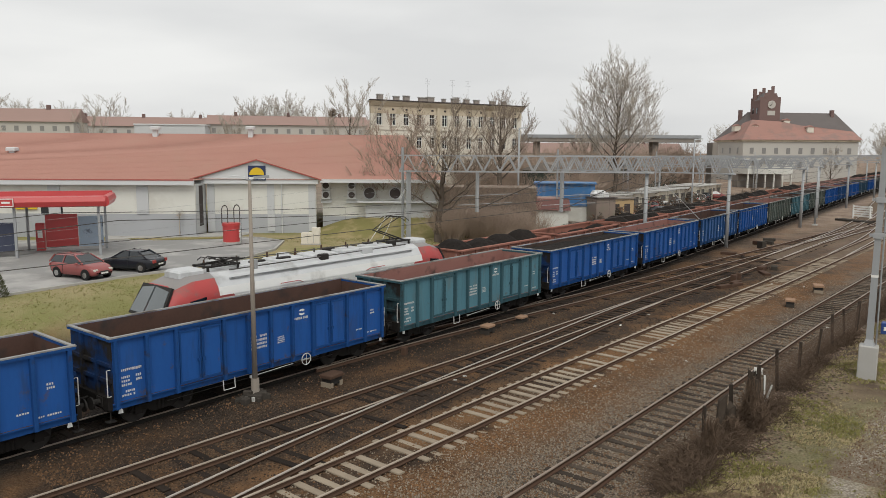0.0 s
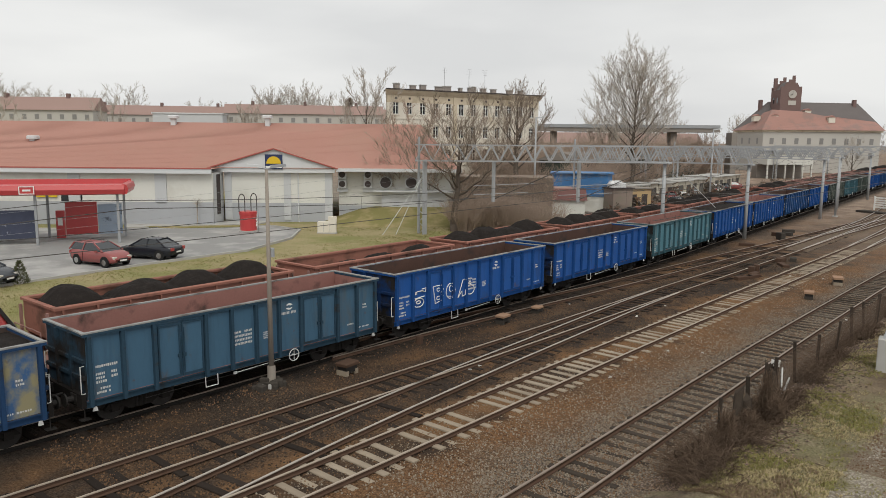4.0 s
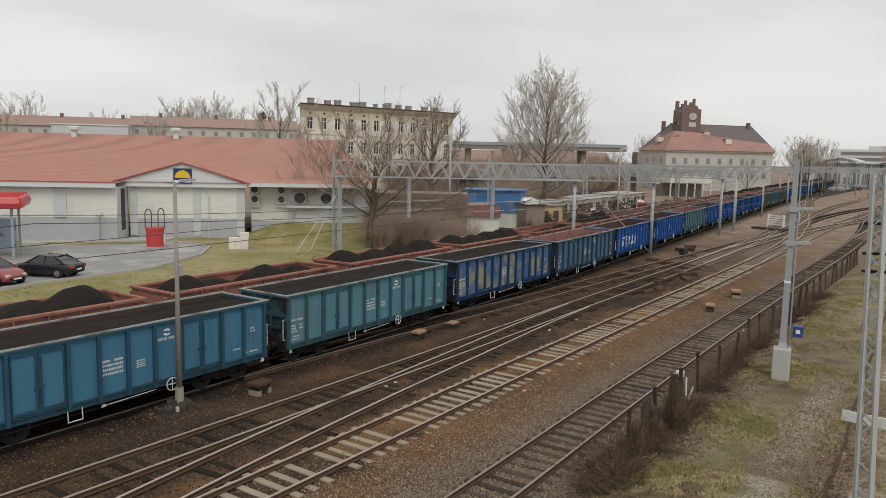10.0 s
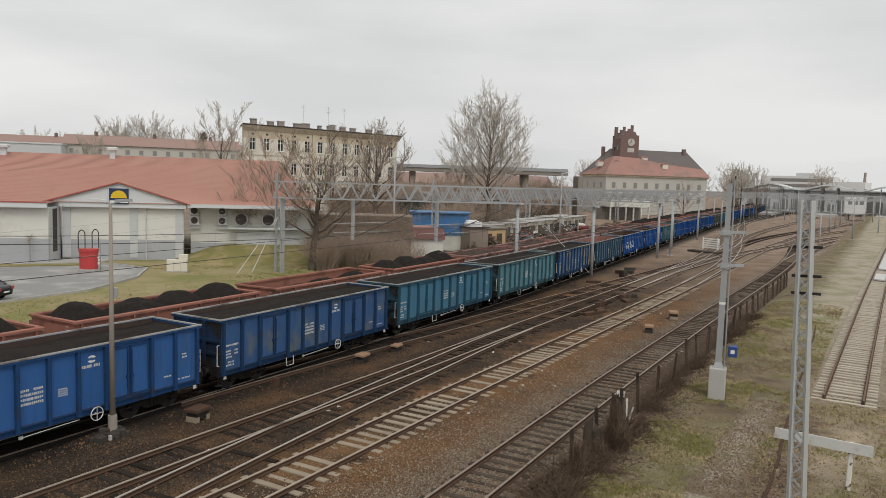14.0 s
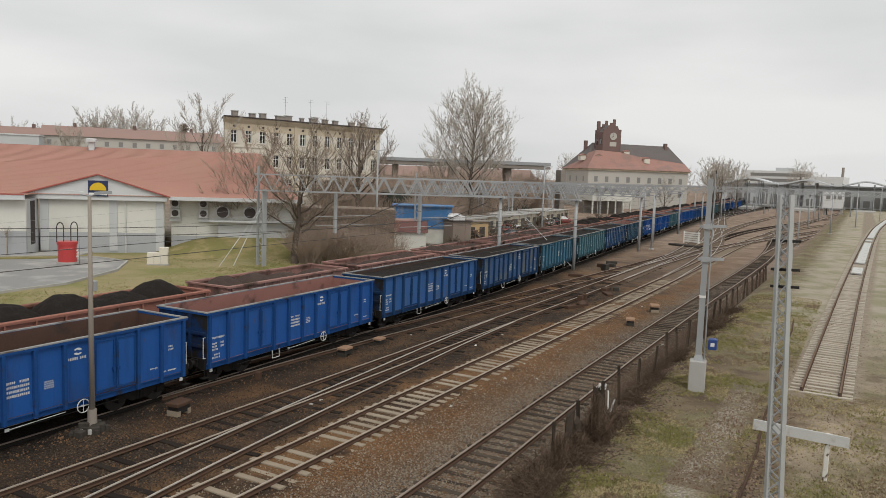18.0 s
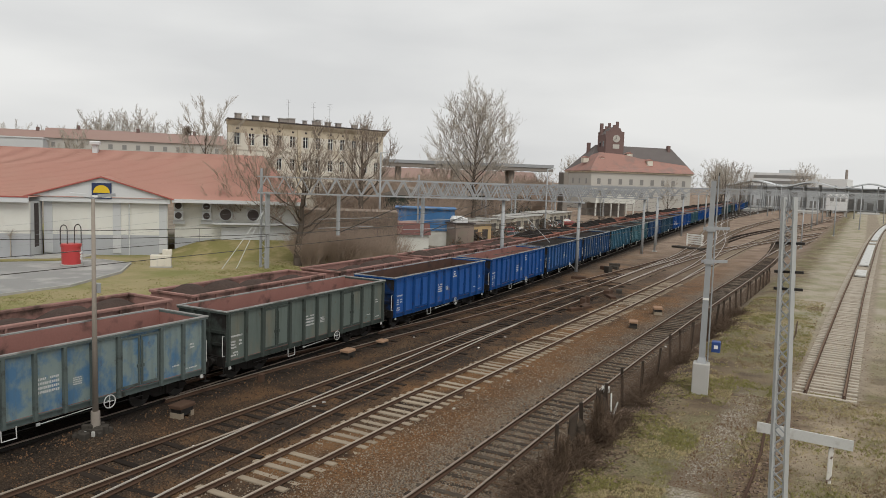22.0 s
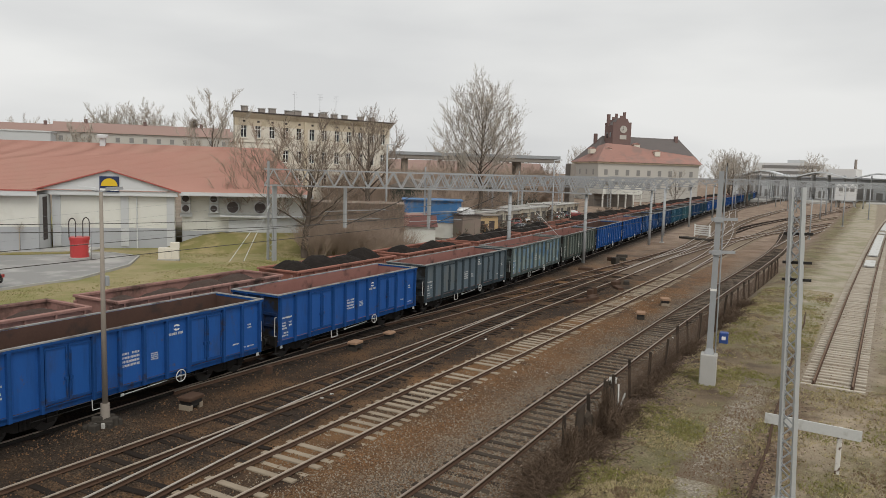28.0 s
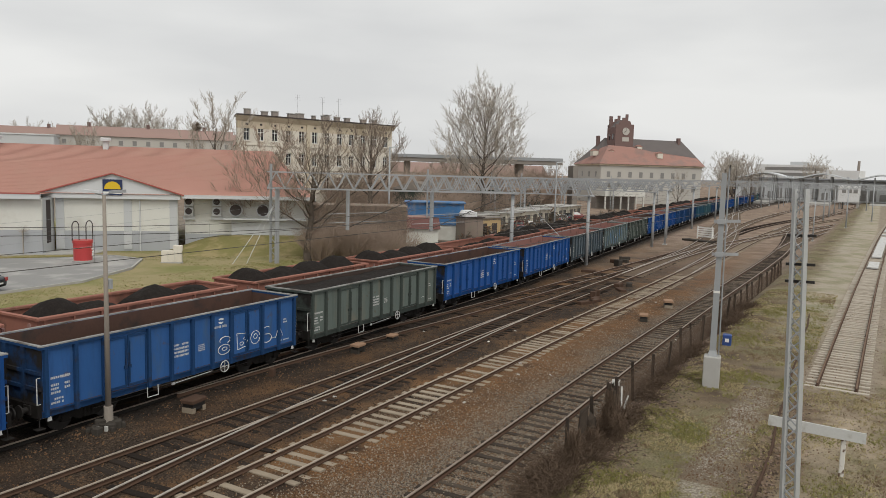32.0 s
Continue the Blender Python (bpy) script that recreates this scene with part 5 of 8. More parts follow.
    s.add([(-62, e, EV), (-20.4, e, EV), (-20.4, YG - 0.6, EV), (3.5, YG - 0.6, EV), (-0.8, k, RG), (-62, k, RG), (-62, 98, EV), (3.5, 98, EV)], [(5, 0, 1, 2, 3, 4), (4, 3, 7), (5, 4, 7, 6)])
    part("roof", s, M_TILES, t, "weathered orange-red tiled roof")
    s = Shape()
    r_ = math.hypot(k - e, RG - EV)
    for i in range(40):
        f = (i + 0.5) / 40
        yy, zz = e + (k - e) * f, EV + (RG - EV) * f
        s.box(-62, 3.2 - 4.2 * max(0.0, f - 0.1) - (0.2 if yy > YG else 30.6), yy - 0.02, yy + 0.02, zz + 0.012, zz + 0.022) if yy > YG else s.box(-62, -20.5, yy - 0.02, yy + 0.02, zz + 0.012, zz + 0.022)
    tagged(part("tile_relief", s, M_TILES, t), kind="stuff")
    s = Shape()
    s.box(-62, -20.4, Y0 - 0.66, Y0 - 0.5, EV - 0.45, EV + 0.04)
    part("fascia", s, M_FASCIA, t)
    s = Shape()
    s.box(-9.0, 3.5, YG - 0.66, YG - 0.55, EV - 0.3, EV + 0.04)
    part("fascia", s, M_FASCIA, t)
    sg = part("shop_sign", Shape().box(-16.05, -14.35, YG - 0.62, YG - 0.5, 5.3, 6.75), M_NAVY, t, "dark blue square shop sign with yellow disc")
    s = Shape()
    s.prism([(-15.2 + 0.72 * math.cos(i * math.pi / 12), 5.85 + 0.72 * math.sin(i * math.pi / 12)) for i in range(13)], "y", YG - 0.65, YG - 0.624)
    part("yellow_disc", s, M_YELLOW, sg)
    part("sign_strip", Shape().box(-16.0, -14.4, YG - 0.65, YG - 0.624, 5.42, 5.62), M_WHITE, sg)
    for x, y, z, h in ((-17.6, 83.2, 9.2, 1.3), (-27.9, 83.2, 9.5, 0.9), (-40.6, 78.0, 7.6, 0.45)):
        v = part("roof_vent", Shape().box(x - 0.25, x + 0.25, y - 0.25, y + 0.25, z, z + h), M_FASCIA, t)
        part("cowl", Shape().bevel_box(x - 0.48, x + 0.48, y - 0.48, y + 0.48, z + h, z + h + 0.35, 0.08), M_FASCIA, v)
    for x in (-8.6, -6.0):
        for z in (3.4, 4.35):
            a = part("air_conditioner", Shape().bevel_box(x - 0.42, x + 0.42, YR - 0.55, YR - 0.1, z, z + 0.85, 0.04), M_FASCIA, t)
            part("fan_grille", Shape().rod((x, YR - 0.56, z + 0.42), (x, YR - 0.6, z + 0.42), 0.32, n=16), M_TARROOF, a)
        part("wall_frame", Shape().box(x - 0.55, x + 0.55, YR - 0.3, YR - 0.02, 3.0, 3.35), M_RENDGREY, t)
    for x in (-4.2, -1.6):
        f = part("cooling_fan", Shape().rod((x, YR - 0.1, 4.0), (x, YR - 0.6, 4.0), 0.66, 0.62, n=20), M_FASCIA, t)
        part("fan_grille", Shape().rod((x, YR - 0.601, 4.0), (x, YR - 0.66, 4.0), 0.54, n=20), M_TARROOF, f, "dark fan grille")
    part("fan_shelf", Shape().box(-5.4, 2.6, YR - 1.1, YR - 0.02, 3.05, 3.2), M_FASCIA, t)
    part("lower_cover", Shape().box(-4.6, 2.0, YR - 0.5, YR - 0.02, 1.4, 3.0), M_RENDGREY, t)
    part("yellow_poster", Shape().box(-37.2, -35.2, Y0 - 0.16, Y0 - 0.13, 2.6, 4.2), M_YELLOW, t)
    part("dark_window", Shape().box(-34.9, -32.9, Y0 - 0.02, Y0 + 0.02, 2.2, 4.1), M_GLASSDARK, t)
    return t


shop()

def sapling(x, y, h, seed):
    r, s = random.Random(seed), Shape()
    s.rod((0, 0, -0.1), (0.03, 0, h * 0.75), 0.05, 0.035, n=6)
    for k in range(26):
        a, z = r.uniform(0, 6.28), h * r.uniform(0.6, 0.76)
        e = Vector((math.cos(a) * r.uniform(0.25, 0.7), math.sin(a) * r.uniform(0.25, 0.7), r.uniform(0.15, h * 0.25)))
        s.rod((0.03, 0, z), Vector((0.03, 0, z)) + e, 0.018, 0.006, n=4, caps=False)
    tagged(part("sapling", s, M_TWIGPALE, None, m=pose(x, y, TOWN_Z)), "thin bare pollarded sapling before the shop wall", "sapling", "saplings by the shop")


sapling(36.84, 64.29, 2.9, 1)
sapling(34.44, 88.62, 2.7, 2)

# grass bank in front of the cooling fans
s = Shape()
n_ = 16
for i in range(n_):
    for j in range(8):
        x, y = -12.0 + 20.0 * i / (n_ - 1), 69.5 + 6.5 * j / 7
        q = [min(1, max(0, v)) for v in ((x + 12) / 7, (8 - x) / 6, (y - 69.5) / 6)]
        f = (q[0] * q[0] * (3 - 2 * q[0])) * (q[1] * q[1] * (3 - 2 * q[1])) * (q[2] * q[2] * (3 - 2 * q[2]))
        s.v.append((x, y, -0.15 + 1.7 * f + 0.04 * noise.noise((x, y, 0))))
s.f = [(i * 8 + j, (i + 1) * 8 + j, (i + 1) * 8 + j + 1, i * 8 + j + 1) for i in range(n_ - 1) for j in range(7)]
s.m = [0] * len(s.f)
M_LAWN = material("winter_lawn", (0.12, 0.125, 0.042), (0.25, 0.215, 0.095), rough=0.95, scale=0.6, fine=9, bump=0.5, c=(0.30, 0.245, 0.13), c_scale=0.6, c_at=0.56)
tagged(part("grass_bank", s, M_LAWN, smooth=True, m=SHOP), "green winter grass bank beside the shop wall", "grass bank", kind="structure")


def slab(name, pts, z, mat, label, category, h=0.06):
    s = Shape()
    s.prism(pts, "z", z - h, z)
    return tagged(part(name, s, mat), label, category, kind="structure")


# car park and access road, with a kerb
slab("car_park", [(-40, 108), (2, 45.0), (13.6, 45.4), (22.6, 46.6), (31, 47.2), (37.5, 50.6), (41.5, 54.6), (41.5, 58.5), (40.0, 60.5), (39.5, 62.2), (31, 66.5), (-4, 104)], TOWN_Z + 0.05, M_ASPHALT, "grey asphalt car park beside the grass strip", "car park", 0.4)
s = Shape()
kerb_line = [(2, 45.0), (13.6, 45.4), (22.6, 46.6), (31, 47.2), (37.5, 50.6), (41.5, 54.6), (41.5, 58.5), (40.0, 60.5)]
for p, q in zip(kerb_line, kerb_line[1:]):
    s.beam((p[0], p[1] - 0.08, TOWN_Z + 0.06), (q[0], q[1] - 0.08, TOWN_Z + 0.06), 0.15, 0.2)
tagged(part("kerb", s, M_CONC), "grey concrete kerb along the car park", "kerb", kind="structure")
slab("pavement", [(39.6, 62.3), (41.5, 61.0), (45.6, 63.6), (44.8, 64.8), (43, 63.3), (33, 70.5), (31, 67.0)], TOWN_Z + 0.1, M_CONC, "pale paving along the shop front", "pavement", 0.4)


slab("grass_strip", [(32.6, 66.6), (38.6, 61.9), (40.4, 61.0), (38.7, 60.2), (33.8, 63.6)], TOWN_Z + 0.11, M_LAWN, "narrow grass strip before the shop wall", "grass strip", 0.3)


def car_wash():
    t = thing("car_wash_canopy", "car wash canopy with red fascia on steel posts", "canopy", pose(20.8, 61.0, TOWN_Z, 0, 0, -31))
    # x along the open front
    L, D, Z0, Z1 = 7.0, 4.6, 3.95, 4.65
    part("canopy_roof", Shape().box(-16, L - 0.3, -0.2, D, Z0 + 0.1, Z0 + 0.35), M_FASCIA, t)
    s = Shape()
    prof = [(-0.55, Z0), (-0.15, Z0 - 0.08), (-0.15, Z1 + 0.08), (-0.55, Z1), (-0.68, (Z0 + Z1) / 2)]
    s.prism(prof, "x", -16, L)
    part("front_fascia", s, M_RED, t, "rounded glossy red fascia")
    s = Shape()
    s.prism([(L - 0.15, Z0 - 0.08), (L + 0.15, Z0), (L + 0.28, (Z0 + Z1) / 2), (L + 0.15, Z1), (L - 0.15, Z1 + 0.08)], "y", -0.5, D + 0.3)
    part("side_fascia", s, M_RED, t)
    part("rear_fascia", Shape().box(-16, L, D + 0.1, D + 0.3, Z0, Z1 + 0.2), M_RED, t)
    b = part("emblem_board", Shape().box(-0.3, 0.75, -0.74, -0.69, Z0 + 0.05, Z1 - 0.05), M_RED, t)
    s = Shape()
    for x0, x1, z0, z1 in ((-0.3, 0.75, Z0 + 0.05, Z0 + 0.11), (-0.3, 0.75, Z1 - 0.11, Z1 - 0.05), (-0.3, -0.24, Z0 + 0.11, Z1 - 0.11), (0.69, 0.75, Z0 + 0.11, Z1 - 0.11), (-0.05, 0.5, Z0 + 0.28, Z0 + 0.42)):
        s.box(x0, x1, -0.765, -0.742, z0, z1)
    part("emblem_frame", s, M_WHITE, b)
    for x in (-11, -5.0, 0.6, 6.4):
        for y in (0, D - 0.2):
            part("post", Shape().box(x - 0.09, x + 0.09, y - 0.09, y + 0.09, 0, Z0 + 0.1), M_STEELGREY, t)
    part("banner_panel", Shape().box(-10.8, -5.2, 0.6, 0.65, 0.5, 2.7), M_BANNER, t, "dark printed banner")
    part("banner_panel", Shape().box(-4.8, 0.4, 0.6, 0.65, 0.5, 2.7), M_BANNER, t, "dark printed banner")
    part("red_panel", Shape().box(1.9, 4.3, 4.25, 4.32, 0.3, 3.0), M_RED, t, "red wash bay panel")
    part("printed_panel", Shape().box(4.35, 6.2, 4.25, 4.32, 0.3, 2.8), M_BANNER2, t, "pale printed panel")
    u = part("wash_unit", Shape().bevel_box(1.2, 1.85, 4.0, 4.5, 0, 2.3, 0.05), M_RED, t, "red wash equipment cabinet")
    part("control_panel", Shape().box(1.35, 1.7, 3.97, 3.998, 1.1, 1.7), M_WHITE, u)
    return t


car_wash()


def vacuum_post():
    t = thing("vacuum_station", "red round vacuum station with two hose loops", "vacuum station", pose(37.6, 56.9, TOWN_Z + 0.06))
    s = Shape()
    s.rod((0, 0, 0), (0, 0, 0.12), 0.85, n=24)
    part("base", s, M_CONC, t)
    s = Shape()
    s.rod((0, 0, 0.12), (0, 0, 1.55), 0.72, 0.74, n=24)
    s.rod((0, 0, 1.55), (0, 0, 1.8), 0.80, n=24)
    part("drum", s, M_RED, t, "red painted drum", smooth=False)
    s = Shape()
    for a, b in (((-0.1, 0.5), (0.25, 0.9)), ((0.25, 0.5), (-0.05, 0.85)), ((-0.15, 1.05), (0.3, 1.15))):
        s.beam((0.45 + a[0] * 0.7, -0.62 + a[0] * 0.5, a[1]), (0.45 + b[0] * 0.7, -0.62 + b[0] * 0.5, b[1]), 0.06, 0.1)
    part("white_mark", s, M_WHITE, t)
    for x in (-0.62, 0.62):
        pts = [(x - 0.3, 0, 1.8), (x - 0.3, 0, 2.9)] + [(x + 0.3 * math.cos(a), 0, 2.95 + 0.42 * math.sin(a)) for a in [math.pi - i * math.pi / 8 for i in range(9)]] + [(x + 0.3, 0, 1.5)]
        part("hose_loop", Shape().path(pts, 0.045), M_TARROOF, t, "dark hose on a bent pole")
    return t


vacuum_post()
t = thing("utility_cabinet", "white utility cabinet with small meter box", "utility cabinet", pose(42.1, 51.3, TOWN_Z, 0, 0, -46))
part("body", Shape().bevel_box(-0.9, 0.75, -0.3, 0.3, -0.05, 1.05, 0.03), M_PLASTER, t)
part("plinth", Shape().box(-0.95, 0.8, -0.33, 0.33, -0.1, 0.1), M_CONC, t)
part("meter_box", Shape().bevel_box(0.05, 0.8, -0.25, 0.25, 1.052, 1.5, 0.03), M_PLASTER, t)
for x in (-0.35, 0.2):
    part("door_gap", Shape().box(x - 0.012, x + 0.012, -0.306, -0.302, 0.15, 0.95), M_STEELGREY, t)


# ---- cars ----
def car(name, m, mat, label, sedan=False):
    t = thing(name, label, "car", m)
    Lh = 2.25 if sedan else 2.1
    hz = 0.0 if sedan else 0.08
    # stations from rear to front: x, half width, sill, belt
    shell = [(-Lh, 0.62, 0.46, 0.74), (-Lh + 0.06, 0.74, 0.34, 0.86 + hz), (-Lh + 0.3, 0.82, 0.26, 0.93 + hz), (-1.2, 0.86, 0.22, 0.95 + hz), (0.0, 0.87, 0.22, 0.94 + hz), (0.85, 0.86, 0.22, 0.93 + hz), (1.25, 0.85, 0.22, 0.88 + hz), (Lh - 0.45, 0.81, 0.24, 0.80 + hz), (Lh - 0.16, 0.74, 0.28, 0.70), (Lh - 0.02, 0.62, 0.34, 0.60), (Lh, 0.52, 0.42, 0.52)]
    s, n_ = Shape(), 12
    for x, w, a, b in shell:
        half = [(w * 0.82, a), (w * 0.97, a + 0.08), (w, a + (b - a) * 0.45), (w * 0.985, b - 0.12), (w * 0.93, b - 0.03), (w * 0.7, b)]
        s.v += [(x, -y, z) for y, z in half] + [(x, y, z) for y, z in reversed(half)]
    for i in range(len(shell) - 1):
        for j in range(n_):
            s.f.append((i * n_ + j, i * n_ + (j + 1) % n_, (i + 1) * n_ + (j + 1) % n_, (i + 1) * n_ + j))
            s.m.append(1 if j == n_ - 1 else 0)
    s.f += [tuple(range(n_ - 1, -1, -1)), tuple(range((len(shell) - 1) * n_, len(shell) * n_))]
    s.m += [0, 0]
    body = part("body", s, [mat, M_DARKTYRE], t, smooth=True)
    # greenhouse: rows from rear to front at the belt and at the roof
    rear, top_r, top_f, front = (-1.75, -0.95, 0.15, 1.0) if sedan else (-2.0, -1.72, 0.15, 1.12)
    bz, tz, base, top = 0.93 + hz, 1.42 + hz * 0.6, 0.80, 0.58
    s = Shape()
    s.add([(rear, -base, bz), (front, -base, bz - 0.03), (front, base, bz - 0.03), (rear, base, bz), (top_r, -top, tz - 0.04), (top_f, -top, tz), (top_f, top, tz), (top_r, top, tz - 0.04)],
          [(0, 1, 5, 4), (1, 2, 6, 5), (2, 3, 7, 6), (3, 0, 4, 7)])
    part("glass_house", s, M_GLASSDARK, t, "dark tinted windows")
    s = Shape()
    xs = [top_r - 0.1 + (top_f + 0.16 - top_r) * k / 6 for k in range(7)]
    for k, x in enumerate(xs):
        e = abs(k - 3) / 3
        for yk, zk in ((-1.06, -0.05), (-0.8, 0.0), (0, 0.025), (0.8, 0.0), (1.06, -0.05)):
            s.v.append((x, yk * top * (1 - 0.05 * e), tz + zk + 0.012 - 0.05 * e * e))
    s.f = [(k * 5 + j, (k + 1) * 5 + j, (k + 1) * 5 + j + 1, k * 5 + j + 1) for k in range(6) for j in range(4)]
    s.m = [0] * len(s.f)
    part("roof", s, mat, t, smooth=True)
    mid = (top_r + top_f) / 2 + 0.1
    for sg in (-1, 1):
        for nm, (xb, xt) in (("front_pillar", (front, top_f)), ("middle_pillar", (mid - 0.02, mid)), ("rear_pillar", (rear, top_r))):
            part(nm, Shape().beam((xb, sg * (base + 0.004), bz - 0.02), (xt, sg * (top + 0.008), tz - 0.01), 0.075, 0.075), mat, t)
        if not sedan:
            part("roof_rail", Shape().path([(-1.6, sg * 0.54, tz + 0.0), (-1.5, sg * 0.54, tz + 0.06), (0.0, sg * 0.54, tz + 0.07), (0.1, sg * 0.54, tz + 0.01)], 0.018), M_DARKTYRE, t, "black roof rail")
        for x in (-1.28, 1.32):
            part("wheel_arch", Shape().rod((x, sg * 0.70, 0.34), (x, sg * 0.872, 0.34), 0.37, n=20), M_DARKTYRE, t)
            w = part("wheel", Shape().rod((x, sg * 0.70, 0.31), (x, sg * 0.885, 0.31), 0.31, n=20), M_DARKTYRE, t)
            part("rim", Shape().rod((x, sg * 0.886, 0.31), (x, sg * 0.898, 0.31), 0.19, n=12), M_RIM, w)
        ya, yb = sorted((sg * 0.40, sg * 0.70))
        part("headlight", Shape().bevel_box(Lh - 0.30, Lh - 0.05, ya, yb, 0.56, 0.70, 0.03), M_LAMPGLASS, t, "pale headlight glass")
        ya, yb = sorted((sg * 0.50, sg * 0.76))
        part("tail_light", Shape().box(-Lh - 0.005, -Lh + 0.12, ya, yb, 0.66, 0.86), M_LOCORED, t)
        part("door_mirror", Shape().bevel_box(0.62, 0.78, min(sg * 0.86, sg * 1.02), max(sg * 0.86, sg * 1.02), 0.94, 1.08, 0.03), mat, t)
        part("door_gap", Shape().box(mid - 0.01, mid + 0.01, min(sg * 0.86, sg * 0.875), max(sg * 0.86, sg * 0.875), 0.32, 0.86), M_DARKTYRE, body)
    part("grille", Shape().box(Lh - 0.03, Lh + 0.01, -0.34, 0.34, 0.50, 0.58), M_TARROOF, t)
    part("bumper_intake", Shape().box(Lh - 0.10, Lh - 0.005, -0.5, 0.5, 0.30, 0.38), M_DARKTYRE, t)
    part("number_plate", Shape().box(Lh - 0.01, Lh + 0.02, -0.26, 0.26, 0.39, 0.49), M_WHITE, t)
    part("number_plate", Shape().box(-Lh - 0.02, -Lh + 0.01, -0.26, 0.26, 0.5, 0.6), M_WHITE, t)
    return t


M_LAMPGLASS = material("clear_lamp_glass", (0.62, 0.58, 0.52), (0.5, 0.47, 0.42), rough=0.15, scale=0.5, bump=0.0)
M_DARKTYRE = material("black_tyre_rubber", (0.03, 0.03, 0.03), (0.02, 0.02, 0.02), rough=0.9)
M_CARRED = material("red_car_paint", (0.30, 0.085, 0.08), (0.24, 0.065, 0.062), rough=0.25, scale=0.5, bump=0.0)
M_CARBLACK = material("black_car_paint", (0.02, 0.022, 0.03), (0.013, 0.015, 0.02), rough=0.2, scale=0.5, bump=0.0)
M_CARGREY = material("dark_grey_car_paint", (0.05, 0.055, 0.065), (0.035, 0.04, 0.045), rough=0.25, scale=0.5, bump=0.0)
M_CARWHITE = material("white_van_paint", (0.7, 0.7, 0.7), (0.6, 0.6, 0.6), rough=0.3, scale=0.5, bump=0.0)
CZ = TOWN_Z + 0.05
car("parked_car", pose(20.9, 48.7, CZ, 0, 0, -75), M_CARRED, "red hatchback car parked on the asphalt")
car("parked_car", pose(24.4, 49.0, CZ, 0, 0, 118), M_CARBLACK, "black saloon car parked beside the red car", True)
car("parked_car", pose(13.2, 46.8, CZ, 0, 0, -60), M_CARGREY, "dark grey car parked near the grass strip")


# ---- bare trees and shrubs ----
def bare_tree(name, m, label, z0, z1, half, trunk_r, limbs_n, seed, twig=M_TWIG, up=0.5, fine=0.014, subs=5, lean=0.0):
    """A tapered trunk and limbs that reach to a rounded crown from z0 to z1, with fine forking twigs."""
    r = random.Random(seed)
    t = thing(name, label, "tree", m)
    trunk, limbs, twigs = Shape(), Shape(), Shape()
    top = z0 + (z1 - z0) * 0.55
    pts = [Vector((lean * (k / 6) ** 2 + r.uniform(-1, 1) * 0.01 * z1 * (k > 0), r.uniform(-1, 1) * 0.01 * z1 * (k > 0), -0.4 + (top + 0.4) * k / 6)) for k in range(7)]
    for k in range(6):
        trunk.rod(pts[k], pts[k + 1], trunk_r * (1.12 - k * 0.155), trunk_r * (1.12 - (k + 1) * 0.155), n=9, caps=k == 0)

    def twig_from(p, d, length, rad, lv):
        steps = 3 if lv == 1 else 2
        for k in range(steps):
            d = (d + Vector((r.uniform(-1, 1), r.uniform(-1, 1), r.uniform(-0.6, 1.0) * (0.6 + up))) * 0.22).normalized()
            q = p + d * (length / steps)
            r2 = max(rad * 0.72, fine * 0.75)
            twigs.rod(p, q, max(rad, fine), r2, n=3, caps=False)
            if lv < 3:
                for _ in range(2):
                    side = Vector((r.uniform(-1, 1), r.uniform(-1, 1), r.uniform(-0.4, 0.7) + up * 0.5))
                    twig_from(p.lerp(q, r.uniform(0.4, 1)), (d + side * 0.75).normalized(), length * r.uniform(0.4, 0.62), r2 * 0.62, lv + 1)
            p, rad = q, r2

    cz = z0 + (z1 - z0) * 0.45
    for k in range(limbs_n):
        f = (k + 0.5) / limbs_n
        a = k * 2.4 + r.uniform(-0.35, 0.35)
        # goal on the crown's outline, low limbs wide and high limbs steep
        e = -0.45 + 1.75 * f
        goal = Vector((math.cos(a) * half * math.cos(min(e, 1.5)), math.sin(a) * half * math.cos(min(e, 1.5)), cz + ((z1 - cz) if e > 0 else (cz - z0)) * math.sin(min(e, 1.5)))) * r.uniform(0.85, 1.0)
        hz = (0.35 + 0.6 * f) * 6 * 0.98 if z0 > 0.3 * z1 else (0.12 + 0.85 * f) * 6
        hz = min(hz, (max(goal.z - 1.0, 1.0) + 0.4) / (top + 0.4) * 6, 5.95)
        i = int(hz)
        p = pts[i].lerp(pts[i + 1], hz - i)
        mid = p.lerp(goal, 0.5) + Vector((0, 0, -up * (goal - p).length * 0.13)) + Vector((math.cos(a), math.sin(a), 0)) * half * 0.08
        rad, n_ = trunk_r * (0.36 - 0.18 * f), 7
        prev = p
        for j in range(1, n_ + 1):
            u = j / n_
            q = p * (1 - u) ** 2 + mid * 2 * u * (1 - u) + goal * u * u + Vector((r.uniform(-1, 1), r.uniform(-1, 1), r.uniform(-1, 1))) * half * 0.025
            r2 = max(rad * 0.76, fine)
            limbs.rod(prev, q, rad, r2, n=6, caps=False)
            if j > 1:
                d = (q - prev).normalized()
                for _ in range(max(1, round(subs / 5 + (j % 2) * (subs % 5) / 5 + 0.3))):
                    side = Vector((r.uniform(-1, 1), r.uniform(-1, 1), r.uniform(-0.5, 0.6) + up * 0.7))
                    twig_from(q, (d * 0.8 + side * 0.8).normalized(), (goal - p).length * r.uniform(0.2, 0.36), r2 * 0.55, 1)
            prev, rad = q, r2
    part("trunk", trunk, M_BARK, t, smooth=True)
    tagged(part("branchwork", limbs, M_BARK, t), kind="stuff")
    tagged(part("twig_crown", twigs, twig, t), kind="stuff")
    return t


